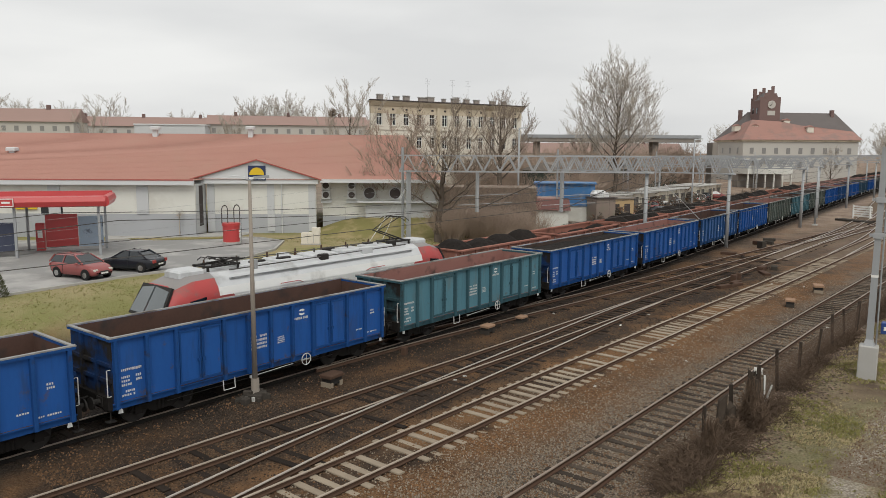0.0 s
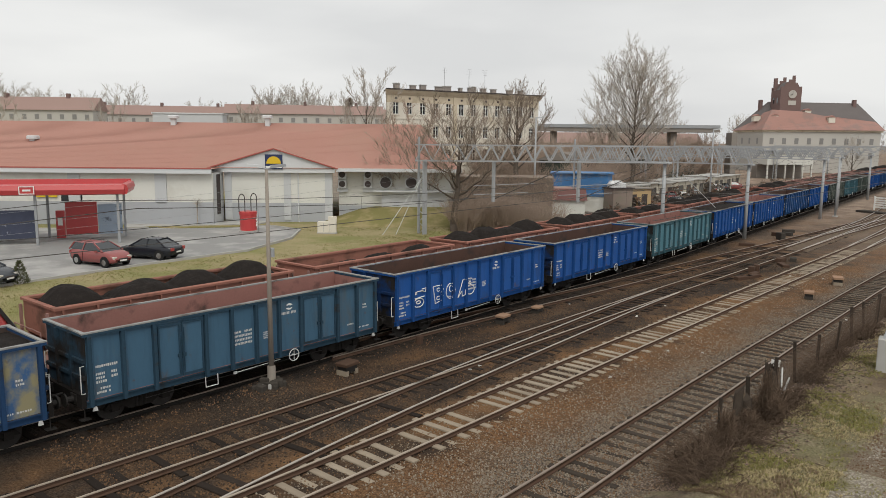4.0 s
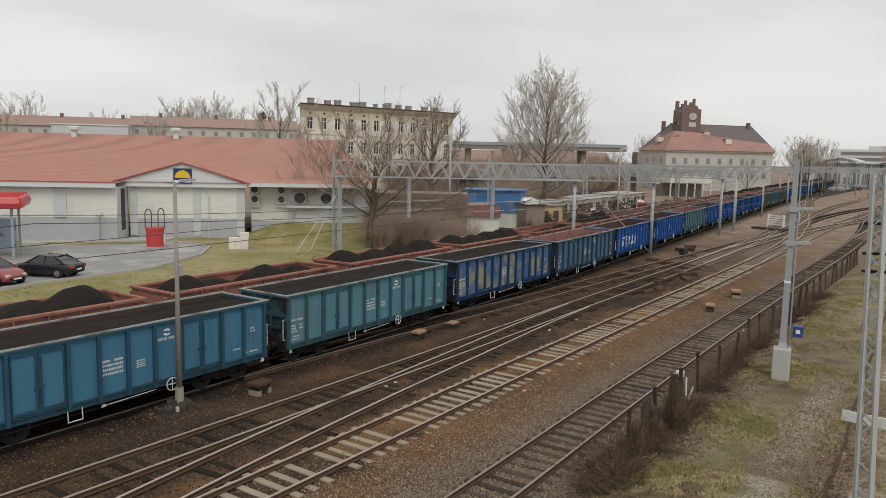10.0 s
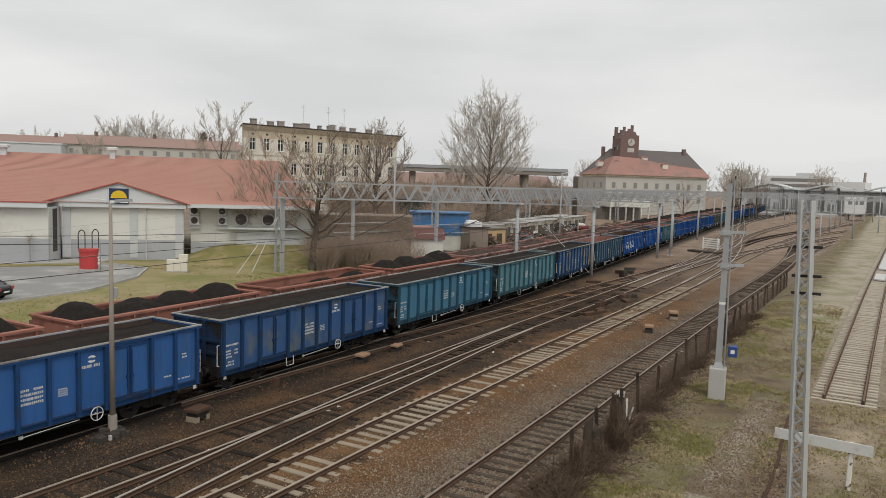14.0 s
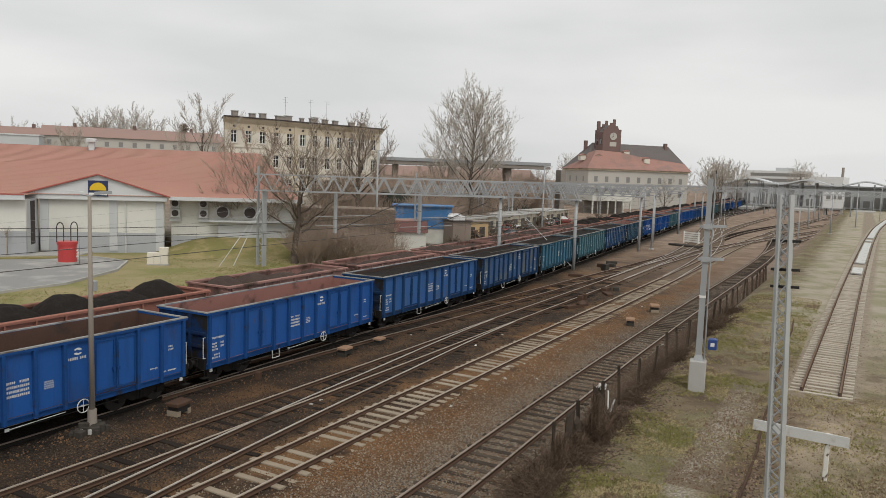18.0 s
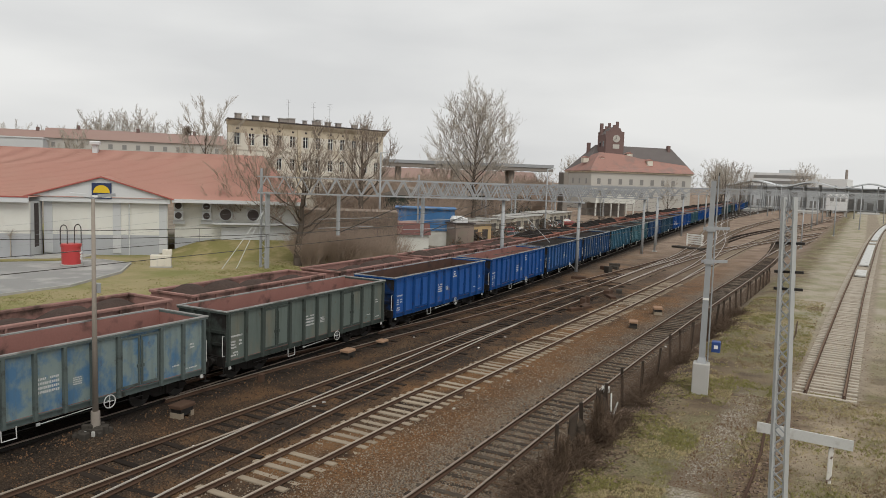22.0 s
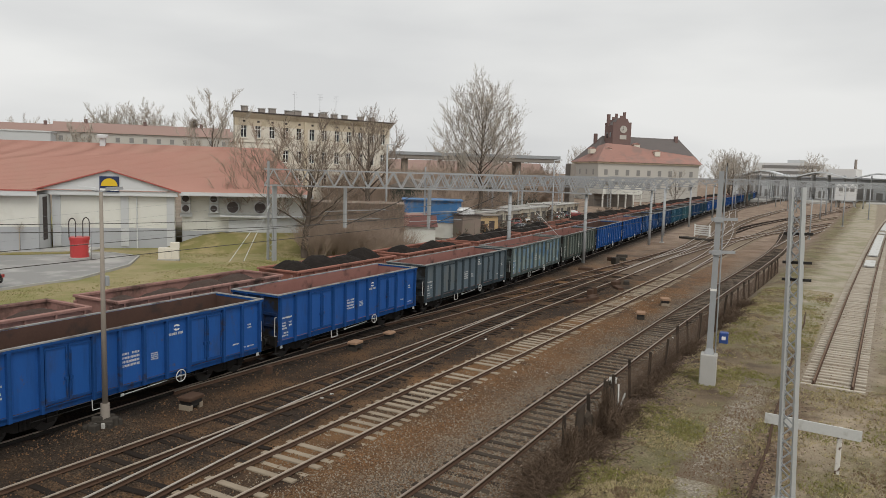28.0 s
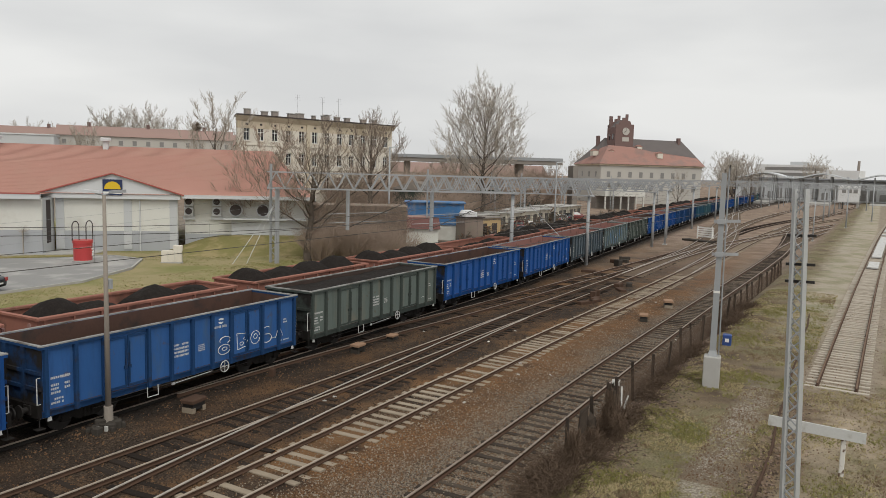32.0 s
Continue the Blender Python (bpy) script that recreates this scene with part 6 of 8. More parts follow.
big = bare_tree("bare_tree", pose(96, 50.0, 0.9), "tall bare winter tree behind the overhead gantries", 9.0, 21.2, 5.6, 0.34, 28, 3, M_TWIGPALE, 0.2, 0.013, 9)
# last season's seed clusters, dark dots all over its crown
s, r = Shape(), random.Random(6)
for k in range(800):
    d = Vector((r.gauss(0, 1), r.gauss(0, 1), r.gauss(0, 1))).normalized() * r.random() ** 0.4
    p, q = Vector((d.x * 5.6, d.y * 5.6, 15.6 + d.z * 6.0)), r.uniform(0.04, 0.09)
    s.add([p + Vector(v) * q for v in ((1, 0, 0), (-1, 0, 0), (0, 1, 0), (0, -1, 0), (0, 0, 1.4), (0, 0, -1.4))], [(0, 2, 4), (2, 1, 4), (1, 3, 4), (3, 0, 4), (2, 0, 5), (1, 2, 5), (3, 1, 5), (0, 3, 5)])
tagged(part("seed_cover", s, M_TWIG, big, "small dark seed clusters"), kind="stuff")
tree_a = bare_tree("bare_tree", pose(51.6, 44.6, 0.5), "dark bare tree among shrubs beside the gantry", 4.4, 12.4, 5.0, 0.36, 14, 8, M_TWIG, 0.35, 0.012, 7, 0.8)
tree_b = bare_tree("bare_tree", pose(83, 60.6, 0.9), "bare tree with thick trunk before the flats", 7.0, 16.8, 5.0, 0.45, 14, 12, M_TWIG, 0.6, 0.013, 6)
tree_c = bare_tree("bare_tree", pose(78, 85.4, 0.9), "bare tree with a mistletoe ball beside the flats", 8.0, 18.6, 4.4, 0.3, 13, 21, M_TWIGPALE, 0.9, 0.016, 4)
tree_d = bare_tree("bare_tree", pose(55.5, 53.6, 0.4), "small reddish bare tree before the shop roof", 3.0, 12.2, 4.4, 0.2, 12, 30, M_BRUSH, 0.5, 0.011, 6)
sapling = bare_tree("sapling", pose(37.6, 65.7, 1.0), "thin young bare tree before the shop wall", 1.6, 3.6, 0.9, 0.05, 6, 4, M_TWIG, 0.6, 0.008, 3)
s, r = Shape(), random.Random(44)
for k in range(700):
    z = r.random() ** 1.3
    a, d = r.uniform(0, 6.28), 0.5 * (1 - z) ** 0.7 * r.uniform(0.5, 1.0)
    p = Vector((math.cos(a) * d, math.sin(a) * d, 0.05 + z * 1.25))
    s.rod(p, p + Vector((math.cos(a) * 0.1, math.sin(a) * 0.1, 0.08)), 0.018, 0.006, n=3, caps=False)
s.rod((0, 0, -0.1), (0, 0, 1.1), 0.03, 0.01, n=5)
tagged(part("dwarf_conifer", s, material("dull_green_needles", (0.13, 0.135, 0.07), (0.07, 0.075, 0.04), rough=0.9, bump=0.0), None, m=pose(14.92, 45.52, ground_height(14.92, 45.52))), "small dull green conifer at the edge of the car park", "conifer")
s = Shape()
r = random.Random(5)
for k in range(420):
    d = Vector((r.gauss(0, 1), r.gauss(0, 1), r.gauss(0, 1))).normalized()
    s.rod(d * 0.2, d * r.uniform(0.6, 0.95), 0.02, 0.012, n=3, caps=False)
part("mistletoe_ball", s, M_TWIG, tree_c, "round dark mistletoe ball", m=pose(-1.0, 2.8, 14.0))


def shrub_mesh(seed, h, w, n, mat, name="shrub"):
    r, s = random.Random(seed), Shape()
    for k in range(n):
        a = r.uniform(0, 6.28)
        p = Vector((math.cos(a), math.sin(a), 0)) * r.uniform(0, w * 0.35)
        d = Vector((math.cos(a) * r.uniform(0.1, 0.8), math.sin(a) * r.uniform(0.1, 0.8), 1)).normalized()
        L = h * r.uniform(0.5, 1.0)
        q = p + d * L * 0.5
        s.rod(p - Vector((0, 0, 0.2)), q, 0.022, 0.016, n=3, caps=False)
        for _ in range(5):
            e = (d + Vector((r.uniform(-1, 1), r.uniform(-1, 1), r.uniform(-0.3, 0.6))) * 0.6).normalized()
            m_ = q + e * L * r.uniform(0.2, 0.5)
            s.rod(q, m_, 0.014, 0.008, n=3, caps=False)
            for _ in range(2):
                e2 = (e + Vector((r.uniform(-1, 1), r.uniform(-1, 1), r.uniform(-0.3, 0.8))) * 0.7).normalized()
                s.rod(m_, m_ + e2 * L * r.uniform(0.12, 0.3), 0.009, 0.005, n=3, caps=False)
    return s.mesh(name, mat)


SHRUBS = [shrub_mesh(k, 4.6, 3.4, 75, M_BRUSH) for k in range(3)]
r = random.Random(17)
for k in range(34):
    az, d = radians(r.uniform(33.4, 40.5)), r.uniform(68.0, 74.0)
    x, y = d * math.cos(az), d * math.sin(az)
    if k >= 22:
        x, y = r.uniform(88, 101), r.uniform(51, 57)
    ob = tagged(part("bare_shrub", SHRUBS[k % 3], None, m=pose(x, y, ground_height(x, y), 0, 0, r.uniform(0, 360))), "brown leafless shrub in the thicket by the tracks", "shrub", "thicket by the tracks")
    sc = r.uniform(0.45, 0.8) if k < 22 else r.uniform(0.8, 1.4)
    ob.scale = (sc * 1.1, sc * 1.1, sc)
# low brick store behind the thicket, its wall grown over with bare creeper
M_STORE = material("brown_overgrown_brick", (0.33, 0.265, 0.225), (0.22, 0.175, 0.15), rough=0.95, scale=0.9, fine=14, bump=0.5, c=(0.24, 0.215, 0.17), c_scale=0.7, c_at=0.55)
M_DARKTILE = material("dark_red_sheet_roof", (0.17, 0.085, 0.075), (0.12, 0.06, 0.055), rough=0.7, scale=0.8)
t = thing("brick_store", "low brown brick store overgrown with bare creeper", "store building", pose(57.6, 49.6, 0.7, 0, 0, -53.5))
part("front_wall", Shape().box(0, 9.8, 0, 0.35, -0.4, 4.85), M_STORE, t)
part("end_wall", Shape().box(9.45, 9.8, 0.36, 5.0, -0.4, 4.85), M_STORE, t)
part("end_wall", Shape().box(0, 0.35, 0.36, 5.0, -0.4, 4.85), M_STORE, t)
part("back_wall", Shape().box(0.36, 9.44, 4.65, 5.0, -0.4, 4.85), M_STORE, t)
part("roof", Shape().box(-0.05, 9.85, -0.03, 5.2, 4.852, 4.93), M_STORE, t, "flat overgrown roof")
part("annex_wall", Shape().box(9.81, 13.2, 1.2, 4.4, -0.4, 2.6), M_RENDER, t, "pale annex wall")
part("annex_roof", Shape().prism([(0.9, 2.6), (2.8, 3.7), (4.7, 2.6)], "x", 9.82, 13.4), M_DARKTILE, t, "dark red annex roof")
s = Shape()
for k in range(1500):
    x, z = r.uniform(-0.3, 10.0), 5.0 * r.random() ** 0.75
    p = Vector((x, -0.03 - r.uniform(0, 0.12), z - 0.3))
    for _ in range(3):
        q = p + Vector((r.uniform(-0.35, 0.35), r.uniform(-0.05, 0.03), r.uniform(0.1, 0.55)))
        s.rod(p, q, 0.018, 0.012, n=3, caps=False)
        p = q
tagged(part("creeper", s, M_BRUSH, t, "bare brown creeper stems"), kind="stuff")


for k in range(66):
    x = r.uniform(92, 185)
    y = line_at(FAR_LINE, x) + r.uniform(19, 42) + (x - 92) * 0.12
    ob = tagged(part("bare_shrub", SHRUBS[k % 3], None, m=pose(x, y, ground_height(x, y), 0, 0, r.uniform(0, 360))), "tall brown leafless bush behind the scrap yard", "shrub", "bushes behind the yard")
    sc = r.uniform(1.2, 2.2)
    ob.scale = (sc, sc, sc)


# ---- block of flats ----
def flats():
    a, b = Vector((80.5, 83.5, 0)), Vector((108.5, 74.8, 0))
    ang = math.degrees(math.atan2(b.y - a.y, b.x - a.x))
    t = thing("apartment_house", "old four-storey cream apartment house with chimneys", "apartment house", pose(a.x, a.y, TOWN_Z, 0, 0, ang))
    L, D, HT = 29.3, 13.0, 16.0
    cols = [1.5 + i * 2.4 for i in range(12)]
    levels = [(1.1, 1.9), (4.9, 1.9), (8.6, 1.9), (12.2, 1.8)]
    # front wall in strips between the openings
    w = part("front_wall", Shape(), M_PLASTER, t)
    s = Shape()
    zs = [0] + [v for z, h in levels for v in (z, z + h)] + [HT - 0.5]
    for k in range(len(zs) - 1):
        z0, z1 = zs[k], zs[k + 1]
        slot = 1 if z0 >= 13.9 else 0
        if k % 2 == 0:
            s.box(0, L, 0, 0.4, z0, z1, slot)
        else:
            xs = [0] + [v for c in cols for v in (c - 0.5, c + 0.5)] + [L]
            for i in range(0, len(xs), 2):
                s.box(xs[i], xs[i + 1], 0, 0.4, z0, z1, slot)
    w.data = s.mesh("front_wall", M_PLASTER, M_CREAM)
    K = 6.6   # the end wall stands at a slant
    for q in (((0, 0.41), (0.4, 0.41), (K + 0.4, D), (K, D)), ((L - 0.4, 0.41), (L, 0.41), (L, D), (L - 0.4, D)), ((K + 0.41, D - 0.4), (L - 0.41, D - 0.4), (L - 0.41, D), (K + 0.41, D))):
        part("side_wall", Shape().prism(q, "z", 0, HT - 0.5), M_PLASTER, t)
    for z in (4.2, 7.9, 11.5):
        part("string_course", Shape().box(-0.05, L + 0.05, -0.12, -0.004, z, z + 0.22), M_PLASTER, t)
    part("cornice", Shape().prism([(-0.5, HT - 0.1), (-0.5, HT - 0.3), (-0.05, HT - 0.9), (-0.005, HT - 0.9), (-0.005, HT - 0.1)], "x", -0.3, L + 0.3), M_CREAM, t)
    s = Shape()
    s.prism([(-0.7, HT - 0.1), (D + 0.4, HT + 0.5), (D + 0.4, HT + 0.65), (-0.7, HT + 0.08)], "x", -0.5, L + 0.5)
    s.v = [(x + (K if x < 0 and y > 0 else 0), y, z) for x, y, z in s.v]
    part("roof", s, M_TARROOF, t, "dark low-pitched roof")
    part("pilaster", Shape().box(11.9, 12.5, -0.2, -0.006, 0, HT - 0.9), M_CREAM, t)
    glass = Shape().box(-0.5, 0.5, 0.22, 0.26, 0, 1.9).mesh("pane", M_GLASSDARK)
    fr = Shape()
    for x0, x1, z0, z1 in ((-0.5, -0.42, 0, 1.9), (0.42, 0.5, 0, 1.9), (-0.42, 0.42, 0, 0.08), (-0.42, 0.42, 1.8, 1.9), (-0.04, 0.04, 0.08, 1.8), (-0.42, -0.04, 1.25, 1.32), (0.04, 0.42, 1.25, 1.32)):
        fr.box(x0, x1, 0.14, 0.21, z0, z1)
    frame_mesh = fr.mesh("window_frame", M_WHITE)
    sill = Shape().box(-0.62, 0.62, -0.14, -0.004, -0.14, -0.02).mesh("window_sill", M_PLASTER)
    hood = Shape().box(-0.65, 0.65, -0.16, -0.004, 2.0, 2.14).mesh("window_hood", M_PLASTER)
    for z, h in levels:
        for c in cols:
            o = part("window", glass, None, t, m=pose(c, 0, z))
            part("window_frame", frame_mesh, None, o)
            part("window_sill", sill, None, o)
            if z < 12:
                part("window_hood", hood, None, o)
    for c in cols:
        part("attic_vent", Shape().box(c - 0.2, c + 0.2, -0.02, -0.005, 14.5, 14.8), M_TARROOF, t)
    r = random.Random(2)
    for x, wd in ((3.6, 0.9), (5.6, 0.9), (8.3, 1.0), (11.3, 1.6), (12.6, 1.3), (15.2, 0.5), (17.0, 0.8), (18.0, 0.7), (20.3, 0.9), (21.7, 0.9), (24.5, 1.0), (27.6, 0.8)):
        y = r.uniform(2.0, 4.0)
        hh = r.uniform(0.75, 1.15)
        c = part("chimney", Shape().box(x - wd / 2, x + wd / 2, y - 0.3, y + 0.3, HT - 0.1, HT + hh), M_OLDBRICK, t)
        part("chimney_cap", Shape().box(x - wd / 2 - 0.08, x + wd / 2 + 0.08, y - 0.38, y + 0.38, HT + hh, HT + hh + 0.12), M_CONC, c)
    for x in (12.0, 16.8, 20.0):
        s = Shape().rod((x, 3, HT + 0.2), (x, 3, HT + 4.0), 0.02, n=5)
        for z in (3.2, 3.6, 4.0):
            s.rod((x - 0.5, 3, HT + z), (x + 0.5, 3, HT + z), 0.01, n=4)
        part("aerial", s, M_WIRE, t)
    return t


flats()


M_FARWALL = material("distant_grey_cream_walls", (0.52, 0.50, 0.46), (0.42, 0.40, 0.37), scale=0.15)
M_FARROOF = material("distant_red_roofs", (0.34, 0.235, 0.205), (0.27, 0.185, 0.162), scale=0.15)
# haze over far windows is put into this light grey glass colour
M_FARGLASS = glass_material("haze_paled_glass", (0.26, 0.25, 0.24), 0.4)


# ---- station house with clock tower ----
M_STATILES = material("old_station_tiles", (0.37, 0.215, 0.18), (0.29, 0.165, 0.14), scale=0.25, fine=4, bump=0.3, c=(0.25, 0.17, 0.15), c_scale=0.25, c_at=0.56)


def station_house():
    t = thing("station_house", "brick station house with clock tower and red hipped roof", "station building", pose(219.8, 74.25, 0, 0, 0, -50))
    # x along the front, y away from the bridge
    part("low_wall", Shape().box(0, 33, 0, 22, 0, 13.0), M_FARWALL, t, "pale plastered walls")
    part("cornice", Shape().box(-0.4, 33.4, -0.4, 22.4, 12.5, 12.98), M_CREAM, t)
    s = Shape()
    s.add([(-0.8, -0.8, 13), (33.8, -0.8, 13), (33.8, 5, 15.6), (22, 5, 16.6), (12.6, 5.2, 18.4), (4.2, 5.2, 18.9), (3.2, 15, 17.4), (-0.8, 22.8, 13)], [(0, 1, 2, 3), (0, 3, 4), (0, 4, 5), (0, 5, 6, 7), (6, 5, 4, 3, 2)])
    part("low_roof", s, M_STATILES, t, "faded red tiled hipped roof")
    s = Shape()
    s.add([(1.2, 6, 15.0), (36, 6, 14.4), (36, 23, 13), (-0.8, 23, 13), (6.5, 14.5, 21.6), (33.0, 14.5, 21.3)], [(0, 1, 5, 4), (1, 2, 5), (2, 3, 4, 5), (3, 0, 4), (3, 2, 1, 0)])
    part("main_roof", s, M_SLATE, t, "dark slate main roof")
    part("wing_wall", Shape().box(33.01, 36, 6.5, 22, 0, 14.3), M_BRICK, t)
    for x, y in ((4.6, 15.5), (31.5, 13.5)):
        part("chimney", Shape().box(x - 0.45, x + 0.45, y - 0.6, y + 0.6, 17.5, 22.2), M_BRICK, t)
    w = part("tower", Shape().box(6.4, 12.4, 5.6, 12.4, 13.5, 24.6), M_BRICK, t, "dark brick clock tower")
    s = Shape()
    s.prism([(6.4, 24.6), (12.4, 24.6), (12.4, 25.5), (11.7, 25.5), (11.7, 25.2), (11.0, 26.6), (10.4, 26.6), (10.4, 28.6), (9.6, 28.6), (9.6, 27.5), (8.6, 27.5), (8.6, 26.6), (7.9, 26.6), (7.2, 25.2), (7.1, 25.2), (7.1, 25.5), (6.4, 25.5)], "y", 5.6, 6.1)
    part("stepped_gable", s, M_BRICK, w)
    part("stepped_gable", s.mesh("stepped_gable", M_BRICK), None, w, m=pose(0, 6.3, 0))
    part("tower_roof", Shape().prism([(6.6, 24.6), (12.2, 24.6), (9.4, 27.0)], "y", 6.11, 11.8), M_SLATE, w)
    part("turret", Shape().box(6.4, 7.3, 10.4, 11.3, 24.6, 28.2), M_BRICK, w)
    s = Shape().rod((9.8, 5.59, 23.3), (9.8, 5.45, 23.3), 1.15, n=24)
    c = part("clock_face", s, M_FARWALL, w, "pale round clock face")
    part("clock_pointer", Shape().beam((9.8, 5.4, 23.3), (9.8, 5.4, 24.2), 0.05, 0.14), M_TARROOF, c)
    part("clock_pointer", Shape().beam((9.8, 5.37, 23.3), (9.2, 5.37, 23.0), 0.05, 0.14), M_TARROOF, c)
    part("pale_panel", Shape().box(8.7, 10.9, 5.54, 5.59, 20.2, 21.5), M_FARWALL, w, "pale plaster panel under the clock")
    for y in (7.6, 10.2):
        part("tower_window", Shape().box(6.34, 6.39, y - 0.45, y + 0.45, 20.8, 22.4), M_GLASSDARK, w)
    pane = Shape().box(-0.55, 0.55, -0.06, -0.01, 0, 1.7).mesh("window", M_FARGLASS)
    for k in range(9):
        for z in (5.0, 9.0):
            part("window", pane, None, t, m=pose(2.5 + k * 3.5, 0, z))
    for y in (4, 10, 16):
        for z in (5.0, 9.0):
            part("window", pane, None, t, m=pose(0, y, z, 0, 0, -90))
    for x, y, z in ((1.2, 9.0, 15.6), (4.4, 4.2, 15.6), (14.5, 6.2, 17.2), (20.5, 4.0, 15.2)):
        d = part("dormer", Shape().box(x - 0.9, x + 0.9, y - 0.9, y + 1.4, z, z + 1.5), M_PLASTER, t, "small pale dormer")
        part("dormer_roof", Shape().prism([(x - 1.1, z + 1.5), (x + 1.1, z + 1.5), (x, z + 2.1)], "y", y - 1.0, y + 1.6), M_STATILES, d)
    return t


station_house()


# ---- distant houses, hall and trees ----


def row_house(m, L, eave, ridge, label, nwin, roof=M_FARROOF):
    t = thing("row_house", label, "row of houses", m, "far rows of houses")
    part("wall", Shape().box(0, L, 0, 9, -14, eave), M_FARWALL, t)
    s = Shape()
    s.prism([(-0.5, eave), (4.5, ridge), (9.5, eave)], "x", -0.4, L + 0.4)
    part("roof", s, roof, t)
    pane = Shape().box(-0.5, 0.5, -0.06, -0.01, 0, 1.2).mesh("window", M_FARGLASS)
    for k in range(nwin):
        part("window", pane, None, t, m=pose((k + 0.5) * L / nwin, 0, eave - 2.2))
    for k in range(max(2, nwin // 4)):
        x = (k + 0.5) * L / max(2, nwin // 4)
        part("chimney", Shape().box(x - 0.4, x + 0.4, 4, 5, ridge - 0.8, ridge + 0.9), M_BRICK, t)
    return t


row_house(pose(48, 216, 0, 0, 0, -44), 44, 15.6, 18.9, "far row of cream houses with red roofs", 15)
row_house(pose(92, 229, 0, 0, 0, -40), 66, 15.9, 18.8, "far row of red-roofed houses on the rise", 17)
row_house(pose(30, 238, 0, 0, 0, -40), 40, 15.2, 18.0, "far row of houses behind the shop roof", 10)
row_house(pose(110, 176, 0, 0, 0, -38), 42, 15.8, 18.4, "far low row of red-roofed houses", 13)
row_house(pose(128, 196, 0, 0, 0, -40), 60, 15.5, 18.6, "far hazy row of red-roofed houses", 14)
row_house(pose(165, 160, 0, 0, 0, -46), 90, 8.8, 12.0, "far red-roofed houses behind the bare trees", 16)
t = thing("grey_hall", "flat-roofed pale grey hall behind the shop", "hall", pose(92, 180, 0, 0, 0, -40))
part("wall", Shape().box(0, 17, 0, 12, -12, 15.2), M_RENDGREY, t)
part("roof_edge", Shape().box(-0.2, 17.2, -0.2, 12.2, 15.2, 15.5), M_FASCIA, t)

far_tree_src = bare_tree("bare_tree", pose(46, 150, 0.7), "distant bare tree between the houses", 4.5, 18, 5.2, 0.35, 14, 41, M_TWIGPALE, 0.5, 0.022, 5)
r = random.Random(77)
for x, y, sc in ((100, 150, 0.95), (103, 154, 0.8), (79.5, 176, 0.95), (40, 226, 0.85), (75, 252, 0.9), (112, 248, 0.85), (140, 225, 0.85), (175, 215, 0.9), (52, 262, 0.95), (190, 190, 1.1), (165, 135, 0.95), (175, 128, 1.0), (150, 118, 0.85), (128, 92, 0.75), (140, 80, 0.75), (150, 88, 0.8), (200, 108, 0.9), (215, 100, 0.9), (262, 42, 0.95), (268, 38, 0.85), (190, 78, 0.7), (225, 52, 0.55)):
    z = 0.7
    o = copy_thing(far_tree_src, pose(x, y, z, 0, 0, r.uniform(0, 360)))
    o.scale = (sc, sc, sc * r.uniform(0.9, 1.08))
    tagged(o, "distant bare tree between the houses", "tree", "distant bare trees")


# ---- viaduct, scrap yard and sheds behind the coal train ----
M_DARKCONC = material("stained_dark_concrete", (0.30, 0.27, 0.24), (0.21, 0.19, 0.17), scale=0.4)
t = thing("road_viaduct", "long dark road viaduct behind the bare trees", "viaduct", pose(134.2, 96.0, 0, 0, 0, -51.9))
part("deck", Shape().box(0, 41.8, 0, 8, 11.46, 12.56), M_DARKCONC, t)
part("parapet", Shape().box(0, 41.8, -0.2, -0.004, 12.26, 12.96), M_STEELGREY, t)
for k in range(4):
    part("pier", Shape().box(6 + k * 13, 7.2 + k * 13, 2, 6, 0, 11.46), M_DARKCONC, t)

M_SHEDBLUE = material("blue_sheet_cladding", (0.07, 0.21, 0.44), (0.05, 0.15, 0.33), scale=0.8, rough=0.6, c=(0.20, 0.24, 0.30), c_at=0.6)
M_OCHRE = material("ochre_plaster", (0.55, 0.40, 0.22), (0.42, 0.30, 0.17), scale=0.6)
t = thing("blue_shed", "bright blue sheet-clad shed in the yard", "shed", pose(76.5, 50.5, TOWN_Z, 0, 0, -58))
part("wall", Shape().box(0, 7.2, 0, 4, 1.7, 4.4), M_SHEDBLUE, t)
part("base_wall", Shape().box(0.05, 7.15, 0.1, 3.95, -0.2, 1.7), M_RENDER, t)
part("roof", Shape().box(-0.2, 7.4, -0.3, 4.2, 4.4, 4.55), M_SHEDBLUE, t)
for k in range(14):
    part("cladding_rib", Shape().box(0.2 + k * 0.52, 0.28 + k * 0.52, -0.05, -0.002, 1.7, 4.4), M_SHEDBLUE, t)
t = thing("yard_hut", "low pale hut with a reddish roof in the yard", "hut", pose(72.5, 49.3, TOWN_Z, 0, 0, -58))
part("wall", Shape().box(0, 4.2, 0, 3, -0.2, 2.2), M_RENDER, t)
part("roof", Shape().prism([(-0.3, 2.2), (1.5, 3.0), (3.3, 2.2)], "x", -0.2, 4.4), M_FARROOF, t)
part("door", Shape().box(1.2, 2.0, -0.05, -0.004, 0, 1.9), M_STEELGREY, t)
t = thing("ochre_shed", "low ochre plastered shed with dark doorways", "shed", pose(82.6, 45.2, 0.8, 0, 0, -20))
part("wall", Shape().box(0, 6.0, 0, 3, -0.4, 2.6), M_OCHRE, t)
part("roof", Shape().box(-0.2, 6.2, -0.2, 3.2, 2.6, 2.75), M_DARKCONC, t)
for x in (0.7, 2.6, 4.4):
    part("doorway", Shape().box(x, x + 0.95, -0.04, -0.004, 0.0, 1.95), M_TARROOF, t, "dark doorway")
